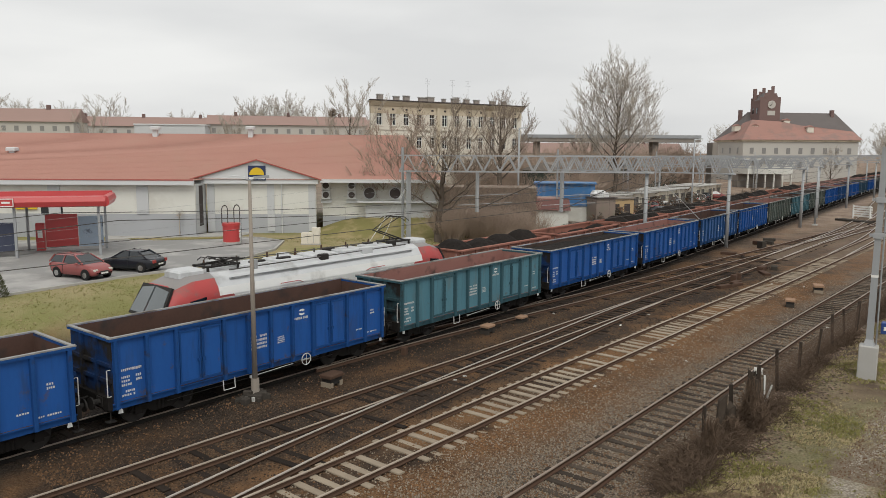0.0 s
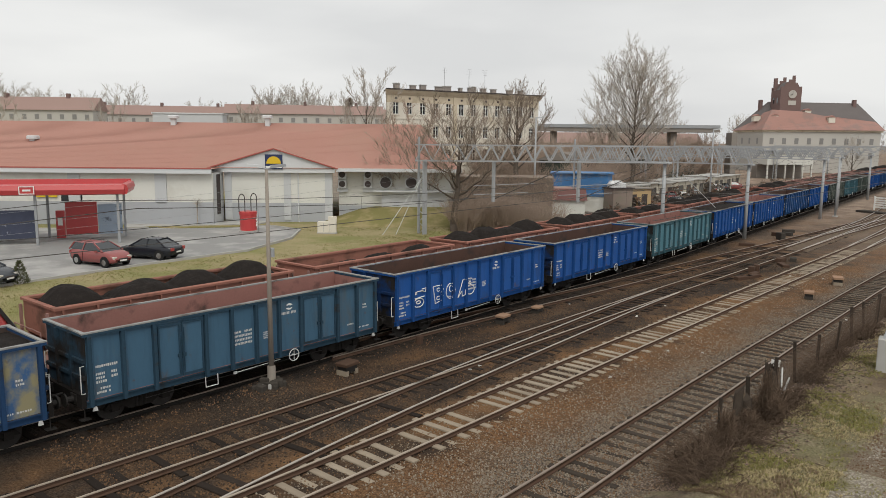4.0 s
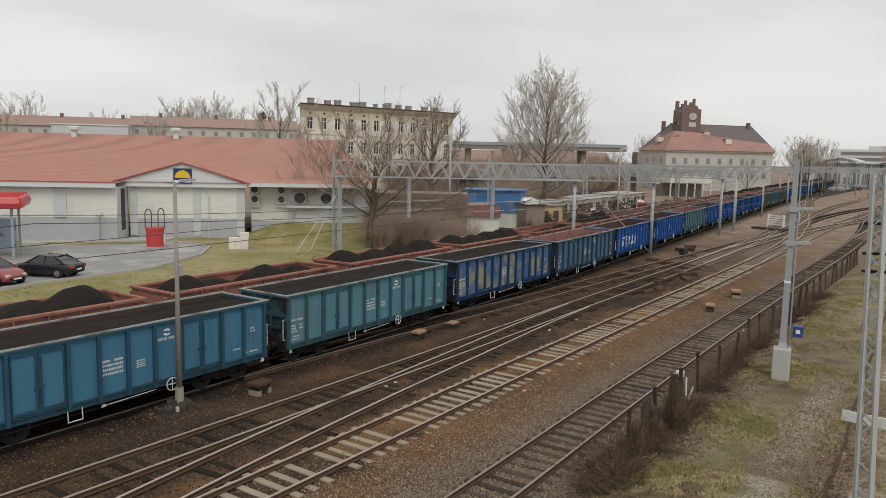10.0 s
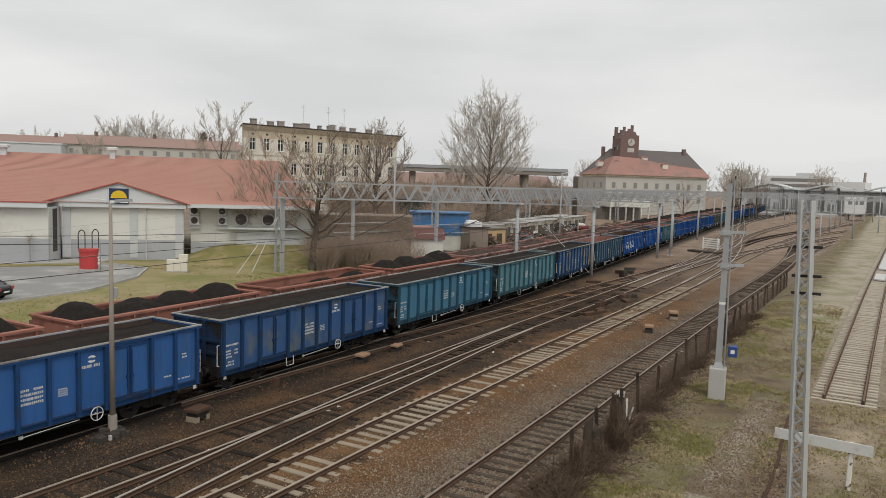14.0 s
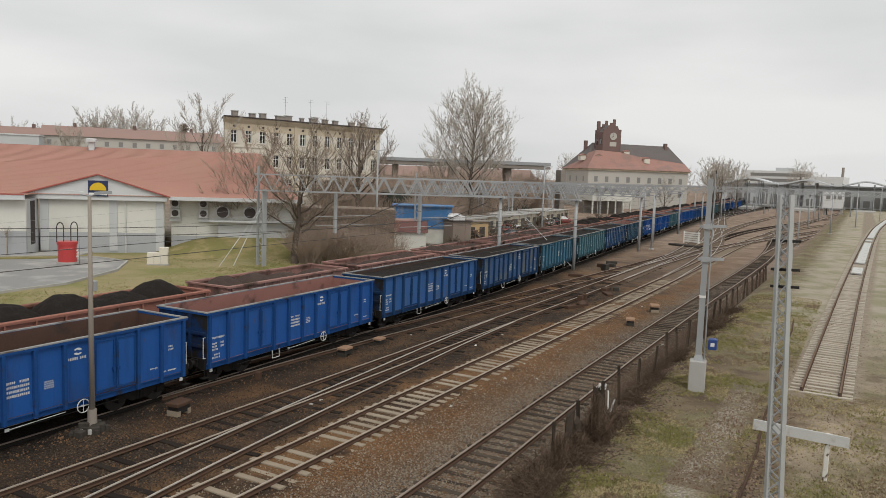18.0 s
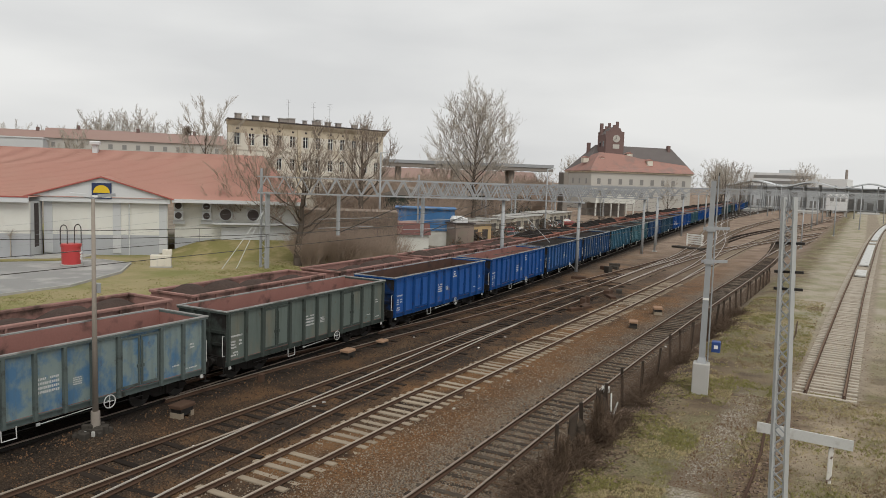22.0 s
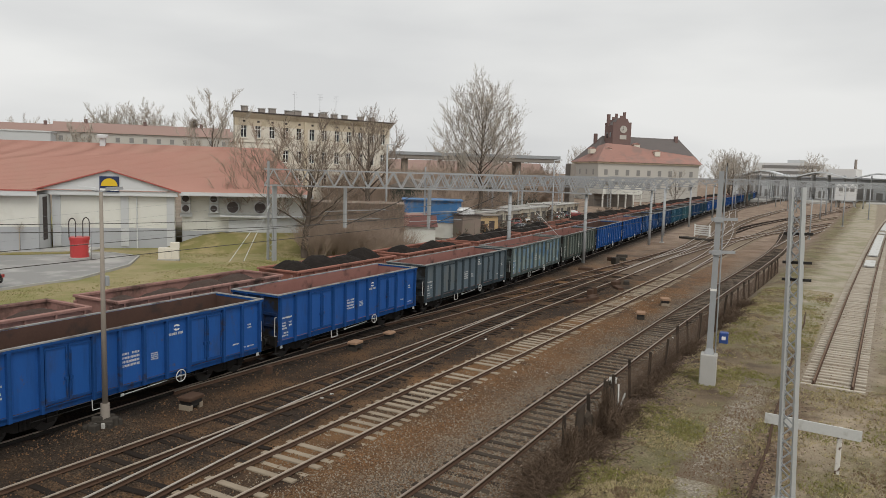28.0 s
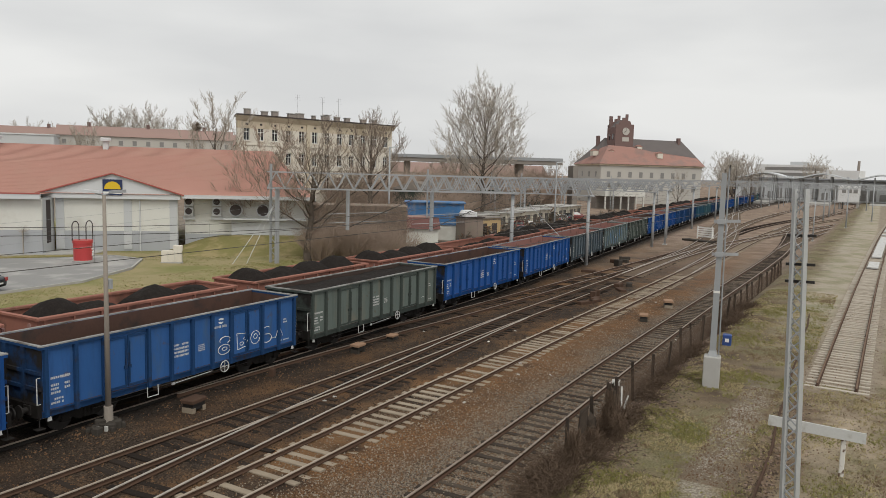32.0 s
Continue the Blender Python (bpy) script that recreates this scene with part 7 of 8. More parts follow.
M_GARAGE = material("cream_garage_plaster", (0.66, 0.62, 0.52), (0.48, 0.44, 0.37), scale=0.8, fine=8, c=(0.30, 0.25, 0.19), c_scale=0.6, c_at=0.58, rnd=0.3)
M_GDOOR = material("flaking_garage_door", (0.30, 0.29, 0.26), (0.13, 0.12, 0.11), rough=0.8, scale=1.2, c=(0.06, 0.05, 0.045), c_scale=0.9, c_at=0.56, rnd=0.6)
M_SHEDGREEN = material("dark_green_boards", (0.085, 0.10, 0.08), (0.05, 0.058, 0.05), rough=0.85, scale=0.5, fine=9, stretch=(3, 3, 0.4))


def garage():
    t = thing("garage", "small cream lock-up garage with a flaking door", "garage", None, "row of garages behind the tracks")
    s = Shape()
    for x0, x1, z0, z1 in ((-1.5, -1.15, -0.4, 2.6), (1.15, 1.5, -0.4, 2.6), (-1.15, 1.15, 2.05, 2.6)):
        s.box(x0, x1, 0, 0.25, z0, z1)
    for x in (-1.5, 1.3):
        s.box(x, x + 0.2, 0.251, 5.5, -0.4, 2.6)
    s.box(-1.29, 1.29, 5.3, 5.5, -0.4, 2.6)
    part("wall", s, M_GARAGE, t)
    d = part("door", Shape().box(-1.14, 1.14, 0.12, 0.18, -0.3, 2.04), M_GDOOR, t)
    for x in (-0.57, 0, 0.57):
        part("door_batten", Shape().box(x - 0.05, x + 0.05, 0.08, 0.118, -0.25, 2.0), M_GDOOR, d)
    part("roof", Shape().box(-1.55, 1.55, -0.25, 5.6, 2.602, 2.7), M_CONC, t)
    return t


src, r = garage(), random.Random(19)
for k in range(15):
    x = 91 + k * 3.15 + (k > 4) * 1.6 + (k > 9) * 2.2
    y = line_at(FAR_LINE, x) + 12.6 + r.uniform(-0.3, 0.3)
    d = line_at(FAR_LINE, x + 1) - line_at(FAR_LINE, x)
    m = pose(x, y, ground_height(x, y) + r.uniform(-0.05, 0.15), 0, 0, math.degrees(math.atan(d)))
    if k:
        copy_thing(src, m)
    else:
        src.matrix_basis = m
for x0, off_, L_, h_ in ((96, 23.0, 26, 5.4), (128, 25, 22, 5.0)):
    x, y = x0, line_at(FAR_LINE, x0) + off_
    t = thing("timber_hall", "long dark green timber hall behind the garages", "hall", pose(x, y, ground_height(x, y), 0, 0, 4))
    part("wall", Shape().box(0, L_, 0, 8, -0.3, h_), M_SHEDGREEN, t)
    part("roof", Shape().prism([(-0.5, h_), (4, h_ + 1.3), (8.5, h_)], "x", -0.4, L_ + 0.4), M_DARKCONC, t)
    for k in range(int(L_ / 4)):
        part("window", Shape().box(1.5 + k * 4, 2.9 + k * 4, -0.05, -0.004, 2.4, 3.5), M_FARGLASS, t)
t = thing("white_hall", "low white loading hall beside the station house", "hall", pose(179.5, 59.2, 0.5, 0, 0, -37))
part("upper_wall", Shape().box(0, 12, 0, 6, 3.8, 6.9), M_RENDER, t)
part("roof", Shape().box(-0.4, 12.4, -0.8, 6.4, 6.9, 7.15), M_STEELGREY, t)
part("rear_wall", Shape().box(0, 12, 4, 6, -0.5, 3.8), M_DARKCONC, t)
for k in range(6):
    part("column", Shape().box(0.1 + 2.32 * k, 0.4 + 2.32 * k, 0.1, 0.4, -0.5, 3.8), M_RENDER, t)
t = thing("brown_shed", "dark brown weathered board shed in the yard", "shed", pose(78.6, 43.2, 0.9, 0, 0, -30))
part("wall", Shape().box(0, 2.6, 0, 2.2, -0.3, 2.9), M_STORE, t)
part("roof", Shape().box(-0.15, 2.75, -0.2, 2.4, 2.9, 3.02), M_TARROOF, t)
s, r2 = Shape(), random.Random(3)
for k in range(9):
    x, y, q = r2.uniform(-1.4, 1.0), r2.uniform(0.3, 1.6), r2.uniform(0.25, 0.5)
    s.bevel_box(x - q, x + q, y - q, y + q, 3.022, 3.2 + r2.uniform(0.1, 0.6), 0.1)
tagged(part("white_sacks", s, M_CARWHITE, None, m=pose(79.9, 42.9, 0.9, 0, 0, -30)), "pile of white sacks on the shed roof", "sacks")
yard_cars = [o for o in scene.objects if o.name.startswith("parked_car") and not o.parent]
r = random.Random(61)
tones = [M_CARWHITE, M_CARGREY, M_CARRED, M_CARWHITE, M_STEELGREY, M_SHEDBLUE]
for k in range(9):
    x = 92 + k * 5.6 + r.uniform(-0.5, 0.5)
    y = line_at(FAR_LINE, x) + 9.5 + r.uniform(0, 8)
    src = yard_cars[k % 2]
    o = copy_thing(src, pose(x, y, ground_height(x, y) + 0.05, 0, 0, r.choice((-60, 30, 120, -150)) + r.uniform(-20, 20)))
    tone = tones[k % 6]
    recolour(o, M_CARRED if k % 2 == 0 else M_CARBLACK, tone)
    tagged(o, "used car standing in the yard behind the wall", "car", "cars in the yard")
M_SCRAP = material("mixed_grey_scrap", (0.42, 0.40, 0.37), (0.15, 0.13, 0.11), rough=0.85, scale=1.6, fine=7, bump=1.0, spread=1.0, c=(0.22, 0.12, 0.07), c_scale=1.1, c_at=0.56, rnd=0.4)
for k in range(22):
    x = 70 + k * 4.2 + r.uniform(-1, 1)
    y = line_at(FAR_LINE, x) + 7.2 + r.uniform(0, 6)
    s, w, h = Shape(), r.uniform(1.2, 2.6), r.uniform(1.4, 3.2)
    for _ in range(70):
        a, d = r.uniform(0, 6.28), r.random() ** 0.6
        px, py, pz = math.cos(a) * d * w, math.sin(a) * d * w * 0.7, h * (1 - d) * r.uniform(0.5, 1)
        e = Vector((r.uniform(-1, 1), r.uniform(-1, 1), r.uniform(-0.4, 0.6))).normalized() * r.uniform(0.5, 1.9)
        s.beam(Vector((px, py, pz)) - e * 0.5, Vector((px, py, pz)) + e * 0.5, r.uniform(0.04, 0.22), r.uniform(0.03, 0.16))
    s.prism([(w * math.cos(i * 0.7), w * 0.7 * math.sin(i * 0.7)) for i in range(9)], "z", -0.3, 0.25)
    tagged(part("scrap_heap", s, M_SCRAP, None, m=pose(x, y, ground_height(x, y), 0, 0, r.uniform(0, 360))), "heap of mixed grey and rusty scrap in the yard", "scrap heap", "scrap heaps in the yard", "stuff")

# ---- the far station: canopies, buildings, trees ----
M_WAVE = material("pale_canopy_roof", (0.62, 0.64, 0.66), (0.5, 0.52, 0.54), scale=0.1, rough=0.5)
for k, (y0, x0) in enumerate(((44, 345), (22, 352), (0, 358), (-22, 364), (-44, 370))):
    t = thing("platform_canopy", "pale wave-shaped platform canopy of the station", "platform canopy", pose(x0, y0, 0), "wave canopies of the station")
    s = Shape()
    prof = [(-11 + i * 1.1, 10.9 + 2.1 * math.cos((-11 + i * 1.1) / 11 * math.pi / 1.0) * 0.5 + 1.0) for i in range(21)]
    prof += [(y, z - 0.5) for y, z in reversed(prof)]
    s.prism(prof, "x", 0, 24)
    part("roof", s, M_WAVE, t)
    for i in range(4):
        for y in (-9, -3, 3, 9):
            part("column", Shape().rod((2 + i * 6.5, y, -0.2), (2 + i * 6.5, y, 11.6), 0.2, n=8), M_GALV, t)
    part("platform", Shape().box(-20, 60, -4, 4, -0.3, 0.7), M_CONC, t)
t = thing("station_hall", "long grey station hall behind the platform canopies", "station hall", pose(388, 0, 0))
part("front_wall", Shape().box(0, 0.5, -75, 62, -0.2, 10.2), M_RENDGREY, t)
part("roof", Shape().box(-1.5, 14, -75.5, 62.5, 10.21, 10.8), M_STEELGREY, t)
for k in range(34):
    part("window", Shape().box(-0.06, -0.01, -72 + k * 3.9, -69.4 + k * 3.9, 1.0, 4.2 + 2.0 * (k % 3)), M_FARGLASS, t)
t = thing("signal_cabin", "small white cabin on posts beside the far tracks", "cabin", pose(300, 10, -0.2))
part("body", Shape().bevel_box(0, 6, -3.4, 3.4, 2.6, 8.4, 0.1), M_CARWHITE, t)
for y in (-2.8, 2.8):
    part("leg", Shape().box(1, 5, y - 0.3, y + 0.3, 0, 2.6), M_CONC, t)
for k in range(3):
    part("window", Shape().box(-0.05, -0.004, -2.6 + k * 1.8, -1.3 + k * 1.8, 5.8, 7.2), M_FARGLASS, t)
t = thing("office_building", "long white flat-roofed building far behind the station", "office building", pose(520, 72, 0, 0, 0, -8))
part("wall", Shape().box(0, 20, -42, 0, 0, 19.5), M_CARWHITE, t)
part("wall", Shape().box(0, 20, -60, -42.2, 0, 16.5), M_CARWHITE, t)
for z in (9, 12.5, 16):
    part("window_band", Shape().box(-0.1, -0.01, -40, -6, z, z + 2), M_FARGLASS, t)
part("roof_house", Shape().box(4, 10, -30, -20, 19.5, 21.5), M_RENDGREY, t)
t = thing("factory_chimney", "thin far factory chimney on the horizon", "chimney", pose(700, 18, 0))
part("shaft", Shape().rod((0, 0, 0), (0, 0, 27), 1.4, 1.0, n=12), M_OLDBRICK, t)
r = random.Random(88)
for k in range(64):
    a = radians(r.uniform(-14, 46) if k < 46 else r.uniform(46, 74))
    d = r.uniform(330, 560) if k < 46 else r.uniform(275, 330)
    x, y = d * math.cos(a), d * math.sin(a)
    if 330 < x < 420 and -60 < y < 60:
        continue
    o = copy_thing(far_tree_src, pose(x, y, 0.6, 0, 0, r.uniform(0, 360)))
    sc = r.uniform(0.9, 1.3) * (1.0 if k < 46 else 1.25)
    o.scale = (sc * 1.2, sc * 1.2, sc)
    tagged(o, "far bare tree on the hazy horizon", "tree", "far trees on the horizon")

# ---- trackside: masts, gantries, boxes, fence ----
M_POLE = material("brownish_concrete_pole", (0.34, 0.30, 0.26), (0.24, 0.21, 0.18), rough=0.85, scale=2, fine=20)


def light_mast():
    t = thing("light_mast", "grey conical light mast with two lamp heads beside the freight track", "light mast", Matrix.Translation((16.03, 23.0, 0.03)) @ Matrix.Diagonal((0.975, 0.975, 0.975, 1)))
    part("foot", Shape().rod((0, 0, -0.1), (0, 0, 0.75), 0.17, 0.16, n=12), M_POLE, t)
    part("pole", Shape().rod((0, 0, 0.7), (0, 0, 8.4), 0.105, 0.06, n=12), M_POLE, t, smooth=True)
    u = Vector((-0.555, 0.37, 0)).normalized()
    for k, sg in ((0, 1), (1, -1)):
        a = part("lamp_arm", Shape().rod((0, 0, 8.4), tuple(u * sg * 0.3 + Vector((0, 0, 8.48))), 0.03, n=6), M_STEELGREY, t)
        s = Shape()
        p, q = u * sg * 0.15 + Vector((0, 0, 8.5)), u * sg * 0.72 + Vector((0, 0, 8.55))
        s.beam(p, q, 0.26, 0.10)
        part("lamp_head", s, M_FASCIA if sg > 0 else M_STEELGREY, a, "pale lamp head" if sg > 0 else "dark-bottomed lamp head")
    s = Shape().bevel_box(0.06, 0.22, -0.1, 0.1, 5.05, 5.4, 0.02)
    part("switch_box", s, M_STEELGREY, t)
    return t


light_mast()
M_RUBBLE = material("dark_rubble", (0.08, 0.07, 0.06), (0.04, 0.035, 0.03), rough=0.95, scale=6)


def block(name, x, y, z, w, d, h, mat, label, category, turn=0.0):
    return solid(name, Shape().bevel_box(-w / 2, w / 2, -d / 2, d / 2, -0.1, h, 0.03), mat, label, category, pose(x, y, z, 0, 0, turn))


M_TANBOX = material("tan_painted_sheet", (0.36, 0.23, 0.15), (0.26, 0.165, 0.11), rough=0.8, scale=4)


def equipment_box(x, y, z, turn, label, sc=1.0):
    t = thing("track_equipment_box", label, "equipment box", pose(x, y, z, 0, 0, turn), "equipment boxes beside the rails")
    lid = Shape().bevel_box(-0.42 * sc, 0.42 * sc, -0.3 * sc, 0.3 * sc, 0.38 * sc, 0.52 * sc, 0.03)
    part("lid", lid, M_RAIL if sc == 1.0 else M_TANBOX, t, "rusty sheet lid")
    part("box", Shape().box(-0.34 * sc, 0.34 * sc, -0.24 * sc, 0.24 * sc, 0.1, 0.38 * sc), M_BLACKSTEEL, t)
    for sg in (-1, 1):
        part("concrete_foot", Shape().box(min(sg * 0.2, sg * 0.38) * sc, max(sg * 0.2, sg * 0.38) * sc, -0.26 * sc, 0.26 * sc, -0.15, 0.2 * sc), M_RUBBLE if sc < 1.0 else M_CONC_SL, t)
    return t


equipment_box(19.35, 22.45, -0.2, 8, "rusty-lidded equipment box on concrete feet")
equipment_box(55.0, 12.95, -0.2, 20, "brown equipment box on the ballast", 1.1)
equipment_box(48.7, 13.0, -0.2, 15, "brown equipment box on the ballast", 0.95)
equipment_box(30.6, 23.0, -0.2, 5, "low rusty point machine beside the rails", 0.9)
equipment_box(33.9, 23.1, -0.25, 5, "low rusty point machine beside the rails", 0.8)
for k, (x, y, w, h) in enumerate(((62.4, 19.0, 1.2, 0.35), (63.6, 18.4, 0.9, 0.3), (60.5, 18.2, 1.6, 0.2), (77, 23.6, 0.9, 0.7), (79.5, 24.6, 1.4, 0.4), (81, 24.2, 1.0, 0.35), (70, 24.4, 1.4, 0.25), (84, 25.0, 1.2, 0.3))):
    block("point_machine", x, y, -0.2, w, 0.5, h, M_RUBBLE if k % 2 else M_RAIL, "dark point machine and cover by the switch", "point machine", k * 17)
block("timber_stump", 24.6, 23.35, -0.2, 0.3, 0.25, 0.4, M_RAIL, "short rusty stump beside the rails", "stump", 20)
for k, (x, y, w) in enumerate(((52.6, 18.4, 1.6), (53.6, 18.1, 1.5), (54.6, 18.4, 1.2), (55.6, 18.9, 0.5), (56.6, 18.9, 0.5))):
    block("rusty_cover", x, y, -0.2, w, 0.42, 0.22 if k < 3 else 0.5, M_RAIL, "reddish rusty cover lying beside the switch", "cover", -20 + k * 9)
r = random.Random(9)
for k in range(26):
    a = r.uniform(0, 6.28)
    d = r.uniform(0.2, 0.75)
    block("rubble_piece", 15.75 + math.cos(a) * d, 22.8 + math.sin(a) * d * 0.6, ground_height(15.75 + math.cos(a) * d, 22.8 + math.sin(a) * d * 0.6), r.uniform(0.15, 0.4), r.uniform(0.12, 0.3), r.uniform(0.08, 0.3), M_RUBBLE if r.random() < 0.8 else M_CONC, "dark broken rubble at the mast foot", "rubble", r.uniform(0, 360))

M_STUMP = material("dark_rotten_wood", (0.10, 0.078, 0.06), (0.04, 0.032, 0.026), rough=0.95, scale=3, fine=16, stretch=(1, 1, 0.3), bump=0.8)


def stump(x, y, h, w, seed):
    r, s, n_ = random.Random(seed), Shape(), 9
    for k in range(5):
        z = -0.2 + (h + 0.2) * k / 4
        for i in range(n_):
            a = 2 * math.pi * i / n_
            q = w * (1.15 - 0.2 * k / 4) * r.uniform(0.75, 1.2)
            s.v.append((math.cos(a) * q + 0.05 * k, math.sin(a) * q, z + (r.uniform(-0.2, 0.25) if k == 4 else 0)))
    s.f = [(k * n_ + i, k * n_ + (i + 1) % n_, (k + 1) * n_ + (i + 1) % n_, (k + 1) * n_ + i) for k in range(4) for i in range(n_)] + [tuple(range(4 * n_, 5 * n_))]
    s.m = [0] * len(s.f)
    return solid("rotten_post", s, M_STUMP, "dark rotten wooden post among dry brush", "post stump", pose(x, y, ground_height(x, y)), "rotten posts")


stump(28.2, 8.75, 1.25, 0.16, 1)
stump(27.9, 8.5, 0.9, 0.14, 2)
stump(24.3, 8.45, 1.15, 0.15, 3)
stump(24.6, 8.25, 0.8, 0.17, 4)
solid("bleached_stick", Shape().rod((0, 0, 0), (0.35, -0.15, 0.75), 0.05, 0.03, n=7), M_CONC, "pale bleached stick leaning in the brush", "stick", pose(28.0, 8.15, ground_height(28.0, 8.15)))
# kilometre post
t = thing("kilometre_post", "short post with a small white plate by the siding", "marker post", pose(28.6, 8.6, 0.0, 0, 0, -70))
part("post", Shape().bevel_box(-0.12, 0.12, -0.1, 0.1, -0.3, 1.25, 0.03), M_DARK, t, "dark weathered post")
part("plate", Shape().box(-0.16, 0.16, -0.14, -0.105, 1.02, 1.27), M_WHITE, t, "small white plate")
part("rail_piece", Shape().beam((0.25, -0.1, 0.1), (0.22, -0.12, 1.0), 0.06, 0.06), M_WHITE, t, "white painted bar")

# white cable drum trestle far beside the freight track
t = thing("white_barrier", "white slatted barrier beside the far track", "barrier", pose(122, 23.6, -0.2, 0, 0, 62))
for k in range(5):
    part("slat", Shape().box(-1.6, 1.6, -0.05, 0.05, 0.3 + k * 0.34, 0.52 + k * 0.34), M_WHITE, t)
for x in (-1.4, 1.4):
    part("upright", Shape().box(x - 0.08, x + 0.08, 0.06, 0.2, -0.1, 2.0), M_WHITE, t)
block("earth_mound", 116, 23.4, -0.2, 5, 1.6, 0.3, M_RUBBLE, "low dark mound beside the far barrier", "mound", 60)


# ---- fence along the siding ----
M_FPOST = material("weathered_fence_post", (0.085, 0.065, 0.05), (0.035, 0.028, 0.023), rough=0.95, scale=4, stretch=(1, 1, 0.3), bump=0.4, rnd=0.4)
M_FMESH = material("rusty_fence_wire", (0.12, 0.085, 0.062), (0.07, 0.048, 0.036), rough=0.9, bump=0.0)
fence = thing("old_fence", "broken old fence with dark posts and rusty wire", "fence")
r = random.Random(31)
x = 22.9
posts = []
while x < 80:
    y = 8.45 - 0.008 * (x - 23)
    h = r.uniform(1.35, 1.75)
    w = r.uniform(0.045, 0.075)
    z = ground_height(x, y)
    s = Shape().prism([(-w, -w), (w, -w), (w, w * 0.7), (w * 0.6, w), (-w, w)], "z", -0.3, h)
    part("post", s, M_FPOST, fence, m=pose(x, y, z, r.uniform(-5, 5), r.uniform(-6, 6), r.uniform(0, 30)))
    posts.append((x, y, z, h))
    x += r.uniform(2.2, 2.9) if x > 30 else r.uniform(2.4, 3.6)
for (xa, ya, za, ha), (xb, yb, zb, hb) in zip(posts[2:], posts[3:]):
    s = Shape()
    for f in (0.1, 0.3, 0.5, 0.7, 0.9):
        s.rod((xa, ya - 0.05, za + ha * f), (xb, yb - 0.05, zb + hb * f), 0.008, n=3, caps=False)
    k = int((xb - xa) / (0.075 if xa < 45 else 0.13))
    for i in range(k):
        f = i / k
        xx, yy, zz, hh = xa + (xb - xa) * f, ya - 0.05 + (yb - ya) * f, za + (zb - za) * f, ha + (hb - ha) * f
        s.rod((xx, yy, zz), (xx + 0.05, yy, zz + hh * 0.85), 0.007, n=3, caps=False)
    tagged(part("wire_panel", s, M_FMESH, fence, "rusty wire mesh panel"), kind="stuff")

# dry brush along the fence
M_DRYBRUSH = material("dark_brown_dry_stems", (0.165, 0.115, 0.08), (0.06, 0.042, 0.031), rough=0.95, scale=2, bump=0.0)
def brush_mesh(seed):
    """Arching dead stems, tangled, with short side twigs."""
    r, s = random.Random(seed), Shape()
    for k in range(85):
        a = r.uniform(0, 6.28)
        p = Vector((r.gauss(0, 0.42), r.gauss(0, 0.32), -0.1))
        d = Vector((math.cos(a) * r.uniform(0.1, 1.0), math.sin(a) * r.uniform(0.1, 1.0), r.uniform(0.5, 1.2))).normalized()
        L, pts = r.uniform(0.35, 1.15), [p]
        for j in range(4):
            p = p + d * (L / 4)
            pts.append(p)
            d = (d + Vector((r.uniform(-0.35, 0.35), r.uniform(-0.35, 0.35), -0.22 - 0.1 * j))).normalized()
            if j:
                e = (d + Vector((r.uniform(-1, 1), r.uniform(-1, 1), r.uniform(-0.2, 0.8)))).normalized()
                s.rod(p, p + e * r.uniform(0.1, 0.3), 0.006, 0.003, n=3, caps=False)
        s.tube(pts, r.uniform(0.006, 0.013), n=3)
    return s.mesh("dry_brush", M_DRYBRUSH)


LOW = [brush_mesh(50 + k) for k in range(4)]
r = random.Random(23)
for k in range(104):
    x = 18.5 + 40 * r.random() ** 1.8 if k < 80 else r.uniform(19, 31)
    y = 8.05 + r.gauss(0, 0.24) - (0.35 if x < 30 else 0.2)
    if 27.2 < x < 29.4 and y > 7.5:
        continue
    o = tagged(part("dry_brush", LOW[k % 4], None, m=pose(x, y, ground_height(x, y), 0, 0, r.uniform(0, 360))), "tangled dry brown brush along the old fence", "brush", "brush along the fence")
    sc = r.uniform(0.5, 1.0)
    o.scale = (sc * 1.15, sc * 1.0, sc * 0.9)


# dead creeper climbing the old fence posts
def creeper(x, y, h, seed, label):
    r, s = random.Random(seed), Shape()
    for k in range(70):
        a, w = r.uniform(0, 6.28), r.uniform(0.04, 0.26)
        p, top = Vector((math.cos(a) * w, math.sin(a) * w * 0.7, -0.1)), h * r.uniform(0.45, 1.0)
        pts = [p]
        for j in range(6):
            p = p + Vector((r.gauss(-p.x * 0.12, 0.05), r.gauss(-p.y * 0.12, 0.05), (top + 0.1) / 6))
            pts.append(p)
            for q in range(2):
                s.rod(p, p + Vector((r.uniform(-0.2, 0.2), r.uniform(-0.2, 0.2), r.uniform(-0.15, 0.15))), 0.006, 0.003, n=3, caps=False)
        s.tube(pts, r.uniform(0.007, 0.016), n=3)
    tagged(part("dead_creeper", s, M_DRYBRUSH, None, m=pose(x, y, ground_height(x, y))), label, "creeper", "creepers on the fence posts")


creeper(21.01, 7.56, 1.45, 3, "dead brown creeper climbing a leaning fence post")
creeper(24.87, 7.72, 1.75, 4, "tall dead creeper wrapped round a fence post")
creeper(23.30, 7.71, 0.8, 5, "low tangle of dead creeper beside the fence")
creeper(24.33, 7.16, 0.9, 6, "low tangle of dead creeper beside the fence")


